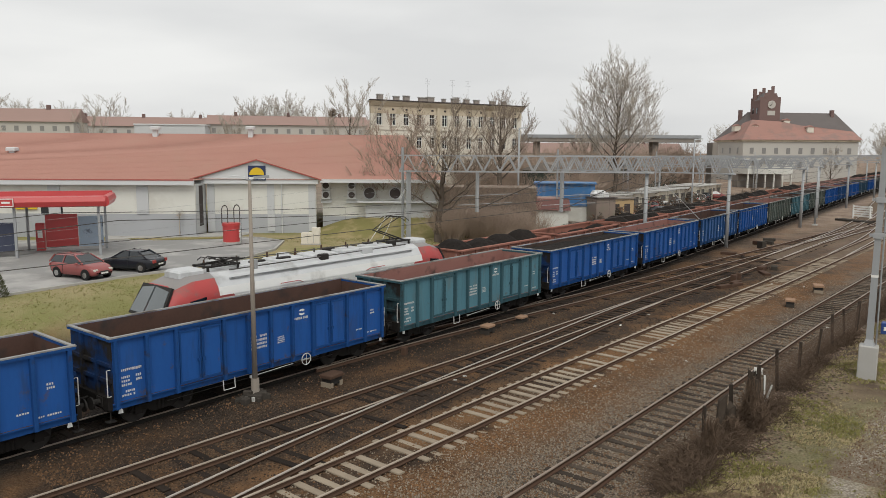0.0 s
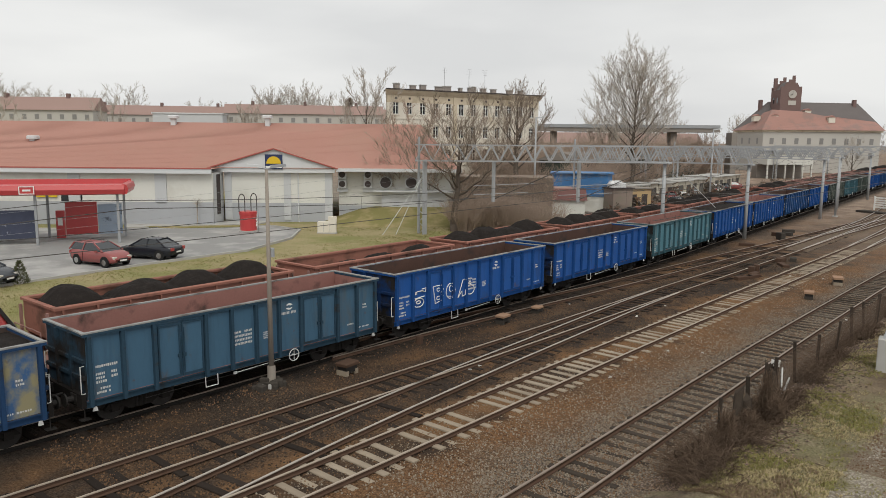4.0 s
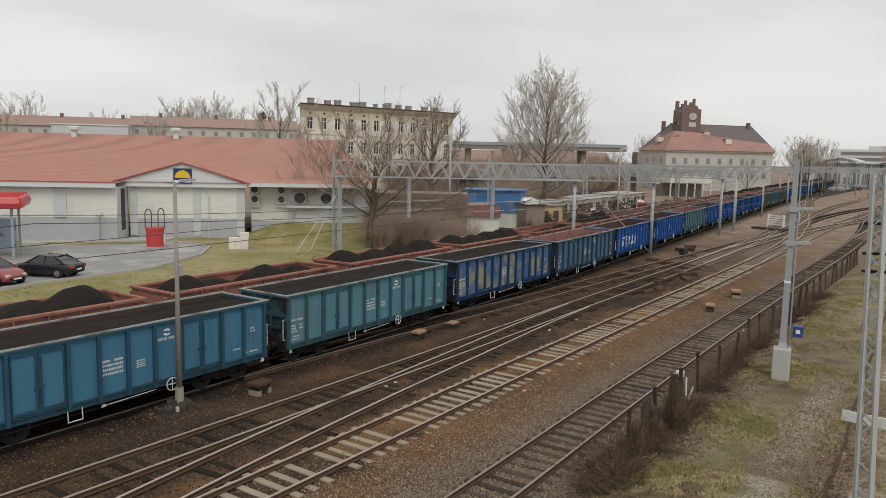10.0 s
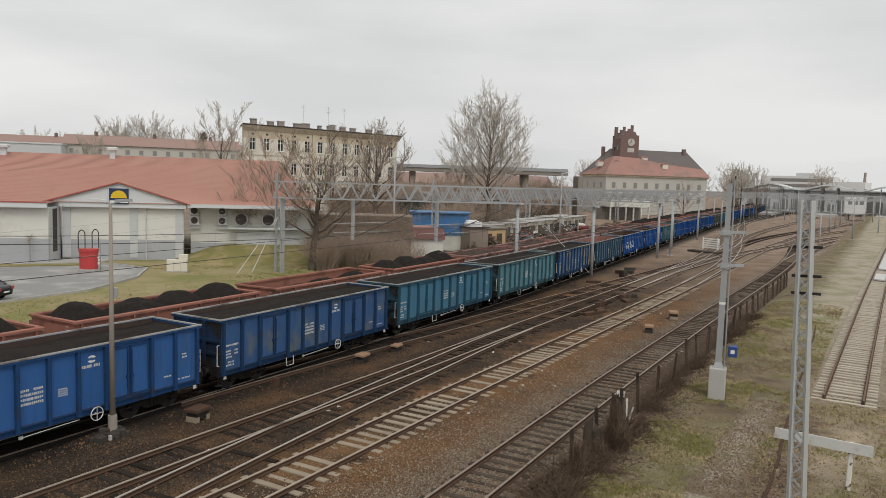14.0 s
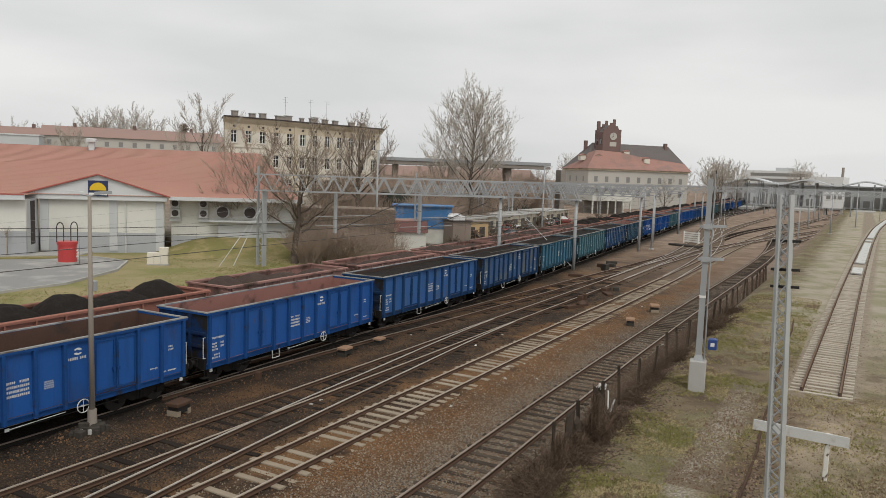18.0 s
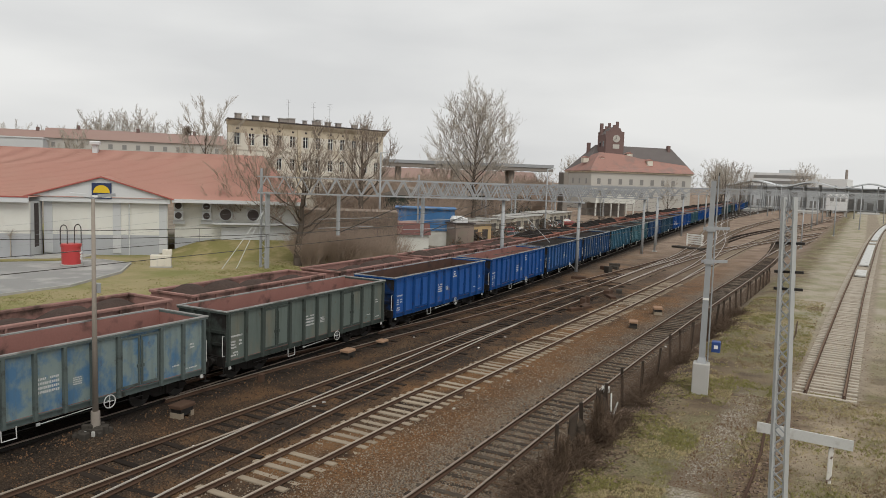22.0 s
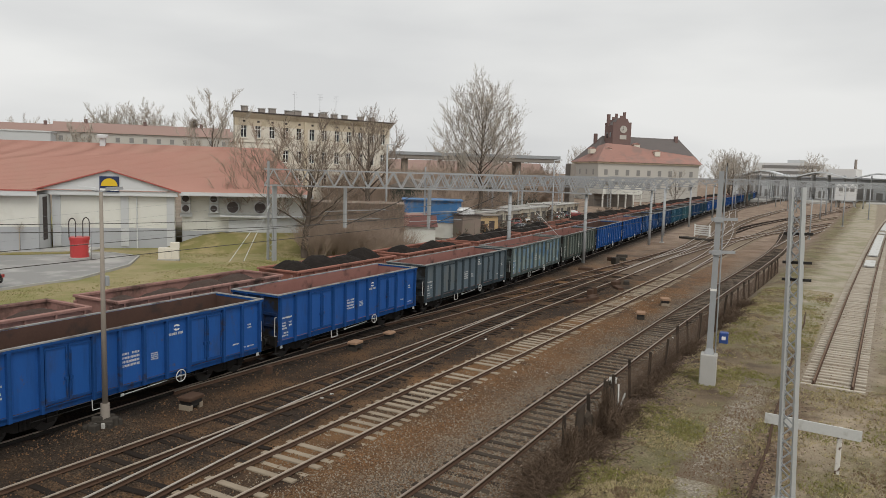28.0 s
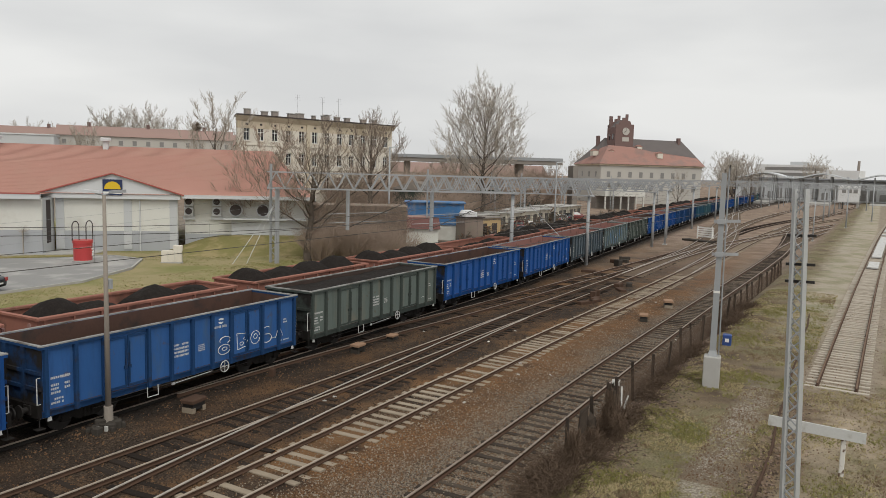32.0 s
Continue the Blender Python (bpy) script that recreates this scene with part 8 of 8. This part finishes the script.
# ---- concrete mast with its block, lattice mast, buffer board ----
t = thing("catenary_mast", "square concrete catenary mast on a concrete block", "catenary mast", pose(33.0, 5.76, 0.6, 0, 0, 8))
part("block", Shape().bevel_box(-0.34, 0.34, -0.34, 0.34, -0.4, 1.15, 0.03), M_CONC, t, "rough concrete foundation block")
s = Shape()
s.add([(-0.13, -0.13, 1.15), (0.13, -0.13, 1.15), (0.13, 0.13, 1.15), (-0.13, 0.13, 1.15), (-0.10, -0.10, 9.0), (0.10, -0.10, 9.0), (0.10, 0.10, 9.0), (-0.10, 0.10, 9.0)], [(4, 5, 6, 7), (0, 1, 5, 4), (1, 2, 6, 5), (2, 3, 7, 6), (3, 0, 4, 7)])
part("shaft", s, M_STEELGREY, t, "grey square shaft")
part("foot_collar", Shape().add([(-0.2, -0.2, 1.15), (0.2, -0.2, 1.15), (0.2, 0.2, 1.15), (-0.2, 0.2, 1.15), (-0.135, -0.135, 1.4), (0.135, -0.135, 1.4), (0.135, 0.135, 1.4), (-0.135, 0.135, 1.4)], [(4, 5, 6, 7), (0, 1, 5, 4), (1, 2, 6, 5), (2, 3, 7, 6), (3, 0, 4, 7)]), M_GALV, t)
part("cable_pipe", Shape().rod((0.02, -0.24, 1.2), (0.02, -0.18, 9.2), 0.03, n=8), M_STEELGREY, t)
part("cable_pipe", Shape().rod((0.12, -0.24, 1.2), (0.10, -0.18, 7.0), 0.022, n=8), M_STEELGREY, t)
for z, ln in ((6.95, 0.75), (5.55, 0.75)):
    a = part("bracket", Shape().beam((0, 0.3, z), (0.1, -ln, z + 0.05), 0.12, 0.12), M_GALV, t)
    part("clamp", Shape().box(-0.17, 0.17, -0.17, 0.17, z - 0.1, z + 0.1), M_GALV, a)
part("band", Shape().box(-0.128, 0.128, -0.128, 0.128, 3.9, 4.0), M_WHITE, t)
part("top_rod", Shape().rod((0.05, -0.2, 8.5), (0.05, -0.2, 9.35), 0.03, n=6), M_WIRE, t)
b = part("control_box", Shape().bevel_box(-0.2, 0.2, -0.72, -0.36, 1.7, 2.15, 0.03), material("blue_box_paint", (0.03, 0.07, 0.25), (0.02, 0.05, 0.18), rough=0.5), t, "small blue control box")
part("label_plate", Shape().box(-0.23, -0.205, -0.62, -0.46, 1.85, 2.0), M_WHITE, b)
M_LATT = material("galvanised_lattice", (0.52, 0.53, 0.53), (0.38, 0.39, 0.39), rough=0.5, metal=0.3, scale=2, bump=0.05)


def lattice_mast(name, label, m, h, w, bays, foot=True, taper=0.75):
    t = thing(name, label, "lattice mast", m, "lattice masts")
    if foot:
        part("foundation", Shape().bevel_box(-w, w, -w, w, -0.5, 0.15, 0.05), M_CONC, t)
    c = lambda z, i: ((w / 2) * (1 + (taper - 1) * z / h) * (1, 1, -1, -1)[i], (w / 2) * (1 + (taper - 1) * z / h) * (1, -1, -1, 1)[i], z)
    for i in range(4):
        part("leg", Shape().beam(c(0, i), c(h, i), 0.10, 0.06), M_LATT, t)
    for i in range(4):
        for k in range(bays):
            z0, z1 = h * k / bays, h * (k + 1) / bays
            a, b = (i, (i + 1) % 4) if k % 2 else ((i + 1) % 4, i)
            part("brace", Shape().beam(c(z0, a), c(z1, b), 0.035, 0.035), M_STEELGREY, t)
    return t


lm = lattice_mast("lattice_mast", "tall slim galvanised lattice mast in the rough grass", pose(21.2, 1.50, 0.6, -2.0, 0, 0), 8.55, 0.36, 26)
for z in (7.35, 6.6, 6.15):
    part("insulator_arm", Shape().beam((0, -0.4, z), (0, 0.3, z), 0.06, 0.07), M_BLACKSTEEL, lm, "dark cross arm")
M_BOARD = material("weathered_white_board", (0.62, 0.62, 0.60), (0.45, 0.45, 0.44), rough=0.8, scale=1.5, fine=20, c=(0.33, 0.31, 0.28), c_at=0.62, c_scale=2.0)
t = thing("buffer_board", "white board on a peeling white post", "track end board", pose(24.95, 0.42, 0.6, 0, 0, 0))
part("board", Shape().box(-0.03, 0.03, -0.55, 2.15, 1.0, 1.32), M_BOARD, t, "long weathered white board", m=pose(0, 0, 0, 1.4, 0, 0))
M_PEEL = material("peeling_white_paint", (0.72, 0.70, 0.66), (0.6, 0.57, 0.53), rough=0.8, scale=3, c=(0.12, 0.07, 0.045), c_scale=3.5, c_at=0.55, c_soft=0.03)
part("post", Shape().bevel_box(0.035, 0.17, -0.07, 0.07, -0.4, 1.3, 0.02), M_PEEL, t, "post with peeling white paint")

# concrete panels in the stub track
panel_thing = thing("concrete_crossing", "white concrete panels laid between the stub rails", "concrete crossing")
for x0, x1 in ((88.4, 94.8), (101.5, 141), (146, 149), (156, 262)):
    k = max(1, round((x1 - x0) / 6))
    for i in range(k):
        a, b = x0 + (x1 - x0) * i / k + 0.05, x0 + (x1 - x0) * (i + 1) / k - 0.05
        y = line_at(STUB, (a + b) / 2)
        d = line_at(STUB, (a + b) / 2 + 0.5) - line_at(STUB, (a + b) / 2 - 0.5)
        part("panel", Shape().bevel_box(a - (a + b) / 2, b - (a + b) / 2, -0.5, 0.5, -0.1, 0.05, 0.02), M_BOARD, panel_thing, m=pose((a + b) / 2, y, 0.62, 0, 0, math.degrees(math.atan(d))))


# ---- gantries over the tracks ----
def gantry(label, a, b, z0, z1, posts, w=0.9, bay=1.5, near=False, drops=()):
    t = thing("catenary_gantry", label, "gantry", None, "gantries over the tracks")
    a, b = Vector((*a, 0)), Vector((*b, 0))
    d = (b - a).normalized()
    side = Vector((-d.y, d.x, 0)) * (w / 2)
    L = (b - a).length
    n = max(2, round(L / bay))
    for sg in (-1, 1):
        for z in (z0, z1):
            part("chord", Shape().beam(a + side * sg + Vector((0, 0, z)), b + side * sg + Vector((0, 0, z)), 0.11, 0.11), M_GALV, t)
        s = Shape()
        for k in range(n):
            p, q = a + d * (L * k / n), a + d * (L * (k + 1) / n)
            m_ = (p + q) / 2
            for u, v in ((p + Vector((0, 0, z0)), m_ + Vector((0, 0, z1))), (m_ + Vector((0, 0, z1)), q + Vector((0, 0, z0)))):
                if near:
                    part("brace", Shape().beam(u + side * sg, v + side * sg, 0.09, 0.09), M_GALV, t)
                else:
                    s.beam(u + side * sg, v + side * sg, 0.11, 0.11)
        if s.f:
            tagged(part("web_bracing", s, M_GALV, t), kind="stuff")
    s = Shape()
    for k in range(n + 1):
        p = a + d * (L * k / n)
        for z in (z0, z1):
            s.beam(p + side + Vector((0, 0, z)), p - side + Vector((0, 0, z)), 0.05, 0.05)
    tagged(part("tie_bars", s, M_GALV, t), kind="stuff")
    for x, y in drops:
        dt = part("drop_tube", Shape().bevel_box(x - 0.13, x + 0.13, y - 0.13, y + 0.13, 3.9, z0, 0.03), M_GALV, t, "hanging square drop tube")
        part("stay_arm", Shape().rod((x, y, 4.1), (x + 4.2, y - 4.6, 6.9), 0.035, n=6), M_WIRE, dt)
        for z, q in ((5.4, 2.6), (4.6, 2.2)):
            part("registration_arm", Shape().rod((x - 1.2, y + 1.3, z - 0.1), (x + q, y - q, z + 0.15), 0.03, n=6), M_GALV, dt)
    for x, y, kind in posts:
        z = ground_height(x, y)
        if kind == "lattice":
            p = part("support", Shape(), M_GALV, t, "two-legged lattice support")
            s = Shape()
            s.box(x - 0.12, x + 0.12, y - 0.05 + 0.36, y + 0.05 + 0.36, z - 0.3, z1 + 0.7)
            s.box(x - 0.25, x + 0.25, y - 0.42, y - 0.32, z - 0.3, z0 + 0.1)
            k = 12
            for i in range(k):
                za, zb = z + (z0 - z) * i / k, z + (z0 - z) * (i + 1) / k
                s.beam((x, y - 0.35 if i % 2 else y + 0.35, za), (x, y + 0.35 if i % 2 else y - 0.35, zb), 0.05, 0.05)
            p.data = s.mesh("support", M_GALV)
        else:
            s = Shape().rod((x, y, z - 0.3), (x, y, z0 + 0.1), 0.2, 0.15, n=10)
            part("post", s, M_GALV, t, smooth=True)
            part("post_head", Shape().bevel_box(x - 0.35, x + 0.35, y - 0.5, y + 0.5, z0 - 0.1, z0 + 0.05, 0.03), M_GALV, t)
    return t


gantry("galvanised lattice gantry between the thicket and the freight tracks", (47.6, 45.8), (62.6, 29.2), 7.5, 8.9, [(48.0, 45.4, "lattice"), (62.4, 29.35, "post")], near=True, drops=[(52.4, 40.75), (57.6, 35.2)])
gantry("lattice gantry over the freight tracks beside the blue shed", (75.0, 46.6), (75.4, 26.4), 7.2, 8.85, [(75.0, 46.1, "lattice"), (75.4, 26.6, "post")], near=True)
gantry("farther lattice gantry over the freight tracks", (100.9, 51.2), (102.0, 26.4), 7.3, 8.7, [(100.9, 50.8, "lattice"), (102.0, 26.7, "post")])
gantry("farther lattice gantry over the freight tracks", (118, 54), (119, 28.7), 7.3, 8.7, [(118, 53.6, "lattice"), (119, 29.0, "post")])
gantry("distant lattice gantry over the yard", (142, 56), (144, 30), 7.4, 8.7, [(142, 55.6, "lattice"), (144, 30.4, "post")], bay=2.2)
gantry("distant lattice gantry over the yard", (180, 58), (183, 33), 7.4, 8.7, [(180, 57.6, "lattice"), (183, 33.4, "post")], bay=2.5)
for gx in (203, 250, 302):
    gantry("distant lattice gantry over the station throat", (gx, 40), (gx + 4, -14), 7.6, 8.8, [(gx, 39, "post"), (gx + 2, 12, "post"), (gx + 4, -13, "post")], bay=3)
gantry("distant lattice gantry over the yard", (225, 58), (228, -12), 7.4, 8.7, [(225, 58, "post"), (226, 36, "post"), (227, 12, "post"), (228, -12, "post")], bay=3)
gantry("distant lattice gantry over the yard", (275, 62), (278, -22), 7.4, 8.7, [(275, 60, "post"), (276, 30, "post"), (277, 4, "post"), (278, -20, "post")], bay=3.5)


def pole(name, x, y, h, r0, label, mat=M_GALV, top=None):
    t = thing(name, label, "pole", pose(x, y, ground_height(x, y)), "poles beside the tracks")
    part("shaft", Shape().rod((0, 0, -0.3), (0, 0, h), r0, r0 * 0.6, n=10), mat, t, smooth=True)
    part("foot", Shape().bevel_box(-r0 * 2, r0 * 2, -r0 * 2, r0 * 2, -0.3, 0.15, 0.03), M_CONC, t)
    if top:
        part("lamp_head", Shape().beam((0, 0, h - 0.1), (0.4, -0.9, h + 0.05), 0.25, 0.12), M_FASCIA, t)
    return t


pole("lamp_pole", 68.5, 47.5, 10.9, 0.14, "tall grey lamp pole behind the coal train", top=True)
pole("catenary_pole", 106.6, 26.1, 7.8, 0.15, "round grey pole between the tracks")
pole("lamp_pole", 92.8, 37.4, 11.2, 0.13, "tall grey lamp pole behind the garages", top=True)
pole("catenary_pole", 165.0, 5.6, 8.0, 0.14, "slim grey pole beside the far tracks")
pole("catenary_pole", 200.0, 1.6, 8.0, 0.14, "slim grey pole beside the far tracks")
pole("catenary_pole", 132.0, 9.0, 6.5, 0.12, "slim grey pole beside the far tracks")
r = random.Random(52)
for k in range(24):
    x, y = 215 + 130 * r.random(), r.uniform(-22, 44)
    pole("catenary_pole", x, y, r.uniform(7.5, 10.5), 0.12, "slim grey pole in the far station throat")
pole("catenary_pole", 235.0, 20.0, 8.0, 0.14, "slim grey pole beside the far tracks")

# overhead wires
def sag(p, q, drop, n=10):
    p, q = Vector(p), Vector(q)
    return [p.lerp(q, i / n) + Vector((0, 0, -4 * drop * (i / n) * (1 - i / n))) for i in range(n + 1)]


def overhead(label, line, xs, side=0.0):
    t = thing("overhead_line", label, "overhead wire")
    droppers = Shape()
    for x0, x1 in zip(xs, xs[1:]):
        p, q = (x0, line_at(line, x0) + side), (x1, line_at(line, x1) + side)
        c = sag((*p, 6.9), (*q, 6.9), 0.75)
        part("carrier_wire", Shape().path(c, 0.018, n=4), M_WIRE, t)
        part("contact_wire", Shape().path([(*p, 5.6), (*q, 5.6)], 0.018, n=4), M_WIRE, t)
        for v in c[1:-1:2]:
            droppers.rod(v, (v.x, v.y, 5.6), 0.006, n=3)
    tagged(part("dropper_wires", droppers, M_WIRE, t), kind="stuff")
    return t


overhead("thin overhead wires above the freight track", NEAR_LINE, (-40, 12, 62.6, 75.2, 102, 119, 144, 182, 226, 276))
overhead("thin overhead wires above the coal train", FAR_LINE, (-40, 12, 62, 75.1, 101.5, 118.6, 143, 181, 226, 276))
overhead("thin overhead wires above the loop track", LOOP, (33, 83, 132, 183, 227))
overhead("thin overhead wires above the main line", MAIN, (33, 84, 132, 183, 227, 277))
t = thing("feeder_line", "thin sagging feeder wires along the car park", "wire")
for y in (46.2, 44.6, 43.4, 42.0):
    part("feeder_wire", Shape().path(sag((-30, y - 2, 5.2 - (46.2 - y) * 0.2), (48.2, y + 1.5, 6.6 - (46.2 - y) * 0.4), 1.0, 16), 0.008, n=4), M_STEELGREY, t)
t = thing("guy_wires", "two pale stays bracing the gantry support", "stay")
for k in (0, 1.2):
    part("stay", Shape().rod((48.0, 45.4, 6.0), (44.6 + k * 0.8, 47.0 - k * 0.6, 0.9), 0.028, n=5), M_FASCIA, t)

t = thing("guy_wires", "pale stay running down to the gantry post beside the freight track", "stay")
part("stay", Shape().rod((65.84, 29.15, 6.37), (74.6, 26.5, 0.2), 0.03, n=6), M_FASCIA, t)

# cable duct lying in the grass
s = Shape()
pts = [(20 + k * 2.2, 2.35 + 0.075 * k * 1.0 + 0.05 * math.sin(k * 1.7), 0.0) for k in range(17)]
pts = [(x, y, ground_height(x, y) + 0.02) for x, y, z in pts]
s.path(pts, 0.05, n=5)
tagged(part("rusty_cable_duct", s, M_RAIL), "thin rusty duct lying along the grass", "cable duct")


# ---- loose stones, litter and grass ----
def stone_field(name, label, boxes, size, mats, seed):
    """Loose ballast stones: small uneven lumps lying on the ground."""
    r = random.Random(seed)
    s = Shape()
    for (x0, x1, y0, y1, n) in boxes:
        for _ in range(n):
            x = x0 + (x1 - x0) * r.random() ** 1.5
            y = r.uniform(y0, y1)
            z = ground_height(x, y)
            q = size * r.uniform(0.55, 1.5)
            a = r.uniform(0, 6.28)
            c, d = math.cos(a) * q, math.sin(a) * q
            h = q * r.uniform(0.5, 0.9)
            s.add([(x + c, y + d, z - 0.02), (x - d * 0.8, y + c * 0.8, z - 0.02), (x - c * 0.9, y - d * 0.9, z - 0.02), (x + d * 0.7, y - c * 0.7, z - 0.02), (x + c * 0.35, y + d * 0.35, z + h), (x - d * 0.4, y + c * 0.4, z + h * 0.85), (x - c * 0.3, y - d * 0.35, z + h * 0.95)],
                  [(0, 1, 5, 4), (1, 2, 6, 5), (2, 3, 6), (3, 0, 4, 6), (4, 5, 6)], r.choice((0, 0, 1, 1, 2)))
    return tagged(part(name, s, mats), label, "ballast", kind="stuff")


S1 = material("grey_ballast_stone", (0.30, 0.24, 0.18), (0.15, 0.115, 0.085), rough=0.95, scale=3)
S2 = material("brown_ballast_stone", (0.22, 0.13, 0.075), (0.11, 0.065, 0.038), rough=0.95, scale=3)
S4 = material("pale_ballast_stone", (0.36, 0.32, 0.26), (0.22, 0.185, 0.145), rough=0.95, scale=3)
S3 = material("dark_ballast_stone", (0.075, 0.056, 0.042), (0.035, 0.027, 0.021), rough=0.95, scale=3)
stone_field("ballast_stones", "loose grey and brown ballast stones between rails", [(8, 60, 9.0, 16.8, 18000), (14, 44, 8.2, 14.5, 14000), (14, 40, 8.4, 13.2, 9000)], 0.038, [S1, S2, S4], 3)
stone_field("oily_ballast", "loose dark oily ballast stones between the loop rails", [(8, 60, 16.8, 24.0, 16000)], 0.04, [S2, S3, S3], 5)
stone_field("gravel_path", "pale gravel scattered in the rough grass", [(22, 34, 3.0, 4.6, 5000), (20, 60, -3, 2.5, 4000)], 0.035, [S1, S1, S2], 4)
r = random.Random(12)
for k in range(18):
    x, y = r.uniform(16, 60), r.uniform(9, 23.5)
    solid("litter_piece", Shape().bevel_box(-0.08, 0.08, -0.05, 0.05, -0.02, 0.04, 0.015), M_WHITE if k % 3 == 0 else M_CONC, "pale scrap of litter lying on the ballast", "litter", pose(x, y, ground_height(x, y), r.uniform(-10, 10), r.uniform(-10, 10), r.uniform(0, 360)), "litter on the ballast")


def grass_tufts(name, label, boxes, h, mats, seed):
    r = random.Random(seed)
    s = Shape()
    for (x0, x1, y0, y1, n, power) in boxes:
        for _ in range(n):
            x, y = x0 + (x1 - x0) * r.random() ** power, r.uniform(y0, y1)
            if noise.noise((x * 0.28, y * 0.28, 7)) + 0.5 * noise.noise((x * 1.3, y * 1.3, 3)) < r.uniform(-0.45, 0.4):
                continue
            z = ground_height(x, y)
            if 3.2 < y < 4.5 and x < 35 and r.random() < 0.85 or 1.7 < y < 3.0 and x < 40 and r.random() < 0.6:
                continue
            patch = noise.noise((x * 0.33, y * 0.4, 11)) + 0.4 * noise.noise((x * 1.1, y * 1.1, 2))
            main = 1 if patch > 0.08 else 2 if patch < -0.2 else 0
            for _k in range(4):
                a, L, lean = r.uniform(0, 6.28), h * r.uniform(0.5, 1.3), r.uniform(0.2, 0.9)
                u, w = Vector((math.cos(a), math.sin(a), 0)), Vector((-math.sin(a), math.cos(a), 0)) * 0.012
                p = Vector((x, y, z - 0.01)) + u * r.uniform(0, 0.05)
                s.add([p - w, p + w, p + u * L * lean * 0.5 + Vector((0, 0, L * 0.7)) + w * 0.7, p + u * L * lean + Vector((0, 0, L * (1 - lean * 0.4)))], [(0, 1, 2), (0, 2, 3)], main if r.random() < 0.75 else r.choice((0, 1, 2)))
    return tagged(part(name, s, mats), label, "grass", kind="stuff")


G1 = material("straw_grass", (0.48, 0.405, 0.235), (0.34, 0.28, 0.16), rough=0.9, scale=2, bump=0.0)
G2 = material("green_grass", (0.29, 0.27, 0.10), (0.19, 0.18, 0.065), rough=0.9, scale=2, bump=0.0)
G3 = material("brown_grass", (0.30, 0.22, 0.145), (0.19, 0.135, 0.088), rough=0.9, scale=2, bump=0.0)
grass_tufts("rough_grass", "yellowed rough winter grass beside the siding", [(18, 66, 2.4, 7.6, 40000, 1.6), (18, 36, -4, 2.6, 12000, 1.2)], 0.085, [G1, G2, G3], 6)
grass_tufts("verge_grass", "winter grass strip before the car park", [(8, 62, 37.5, 46.0, 9000, 1.0), (42, 62, 40, 56, 8000, 1.0)], 0.09, [G1, G2, G2], 7)


def leaf_litter(name, label, boxes, mats, seed):
    """Dead leaves and short broken stems lying on the ground."""
    r, s = random.Random(seed), Shape()
    for x0, x1, y0, y1, n in boxes:
        for _ in range(n):
            x, y = x0 + (x1 - x0) * r.random() ** 1.4, r.gauss((y0 + y1) / 2, (y1 - y0) / 4)
            p, a = Vector((x, y, ground_height(x, y) + 0.012)), r.uniform(0, 6.28)
            u, v = Vector((math.cos(a), math.sin(a), r.uniform(-0.2, 0.4))), Vector((-math.sin(a), math.cos(a), r.uniform(-0.3, 0.3)))
            if r.random() < 0.3:
                u, v = u * r.uniform(0.12, 0.3), v * 0.008
            else:
                u, v = u * r.uniform(0.03, 0.07), v * r.uniform(0.02, 0.05)
            s.add([p - u, p + v, p + u, p - v], [(0, 1, 2), (0, 2, 3)], r.choice((0, 1, 1, 2)))
    return tagged(part(name, s, mats), label, "leaf litter", kind="stuff")


L1 = material("pinkish_dead_leaves", (0.34, 0.25, 0.205), (0.22, 0.155, 0.125), rough=0.9, bump=0.0)
L2 = material("dark_dead_leaves", (0.10, 0.072, 0.055), (0.05, 0.036, 0.028), rough=0.9, bump=0.0)
leaf_litter("leaf_litter", "dead brown leaves and stems under the fence brush", [(18, 46, 6.7, 8.9, 12000), (19, 34, 5.8, 7.6, 2500), (20, 34, 1.6, 3.2, 2500)], [L1, L2, G3], 8)


def motions():
    near_way, far_way = along(NEAR_LINE), along(FAR_LINE)
    for k, w in near_train.items():
        ride(w, near_at, near_way, -14.04 * k - 7.02, 4.5)
    for k, w in enumerate(far_train):
        ride(w, far_at, far_way, HOP_PITCH * (k + 0.5), 3.8)
    ride(loco, far_at, far_way, -10.0, 5.2)


motions()
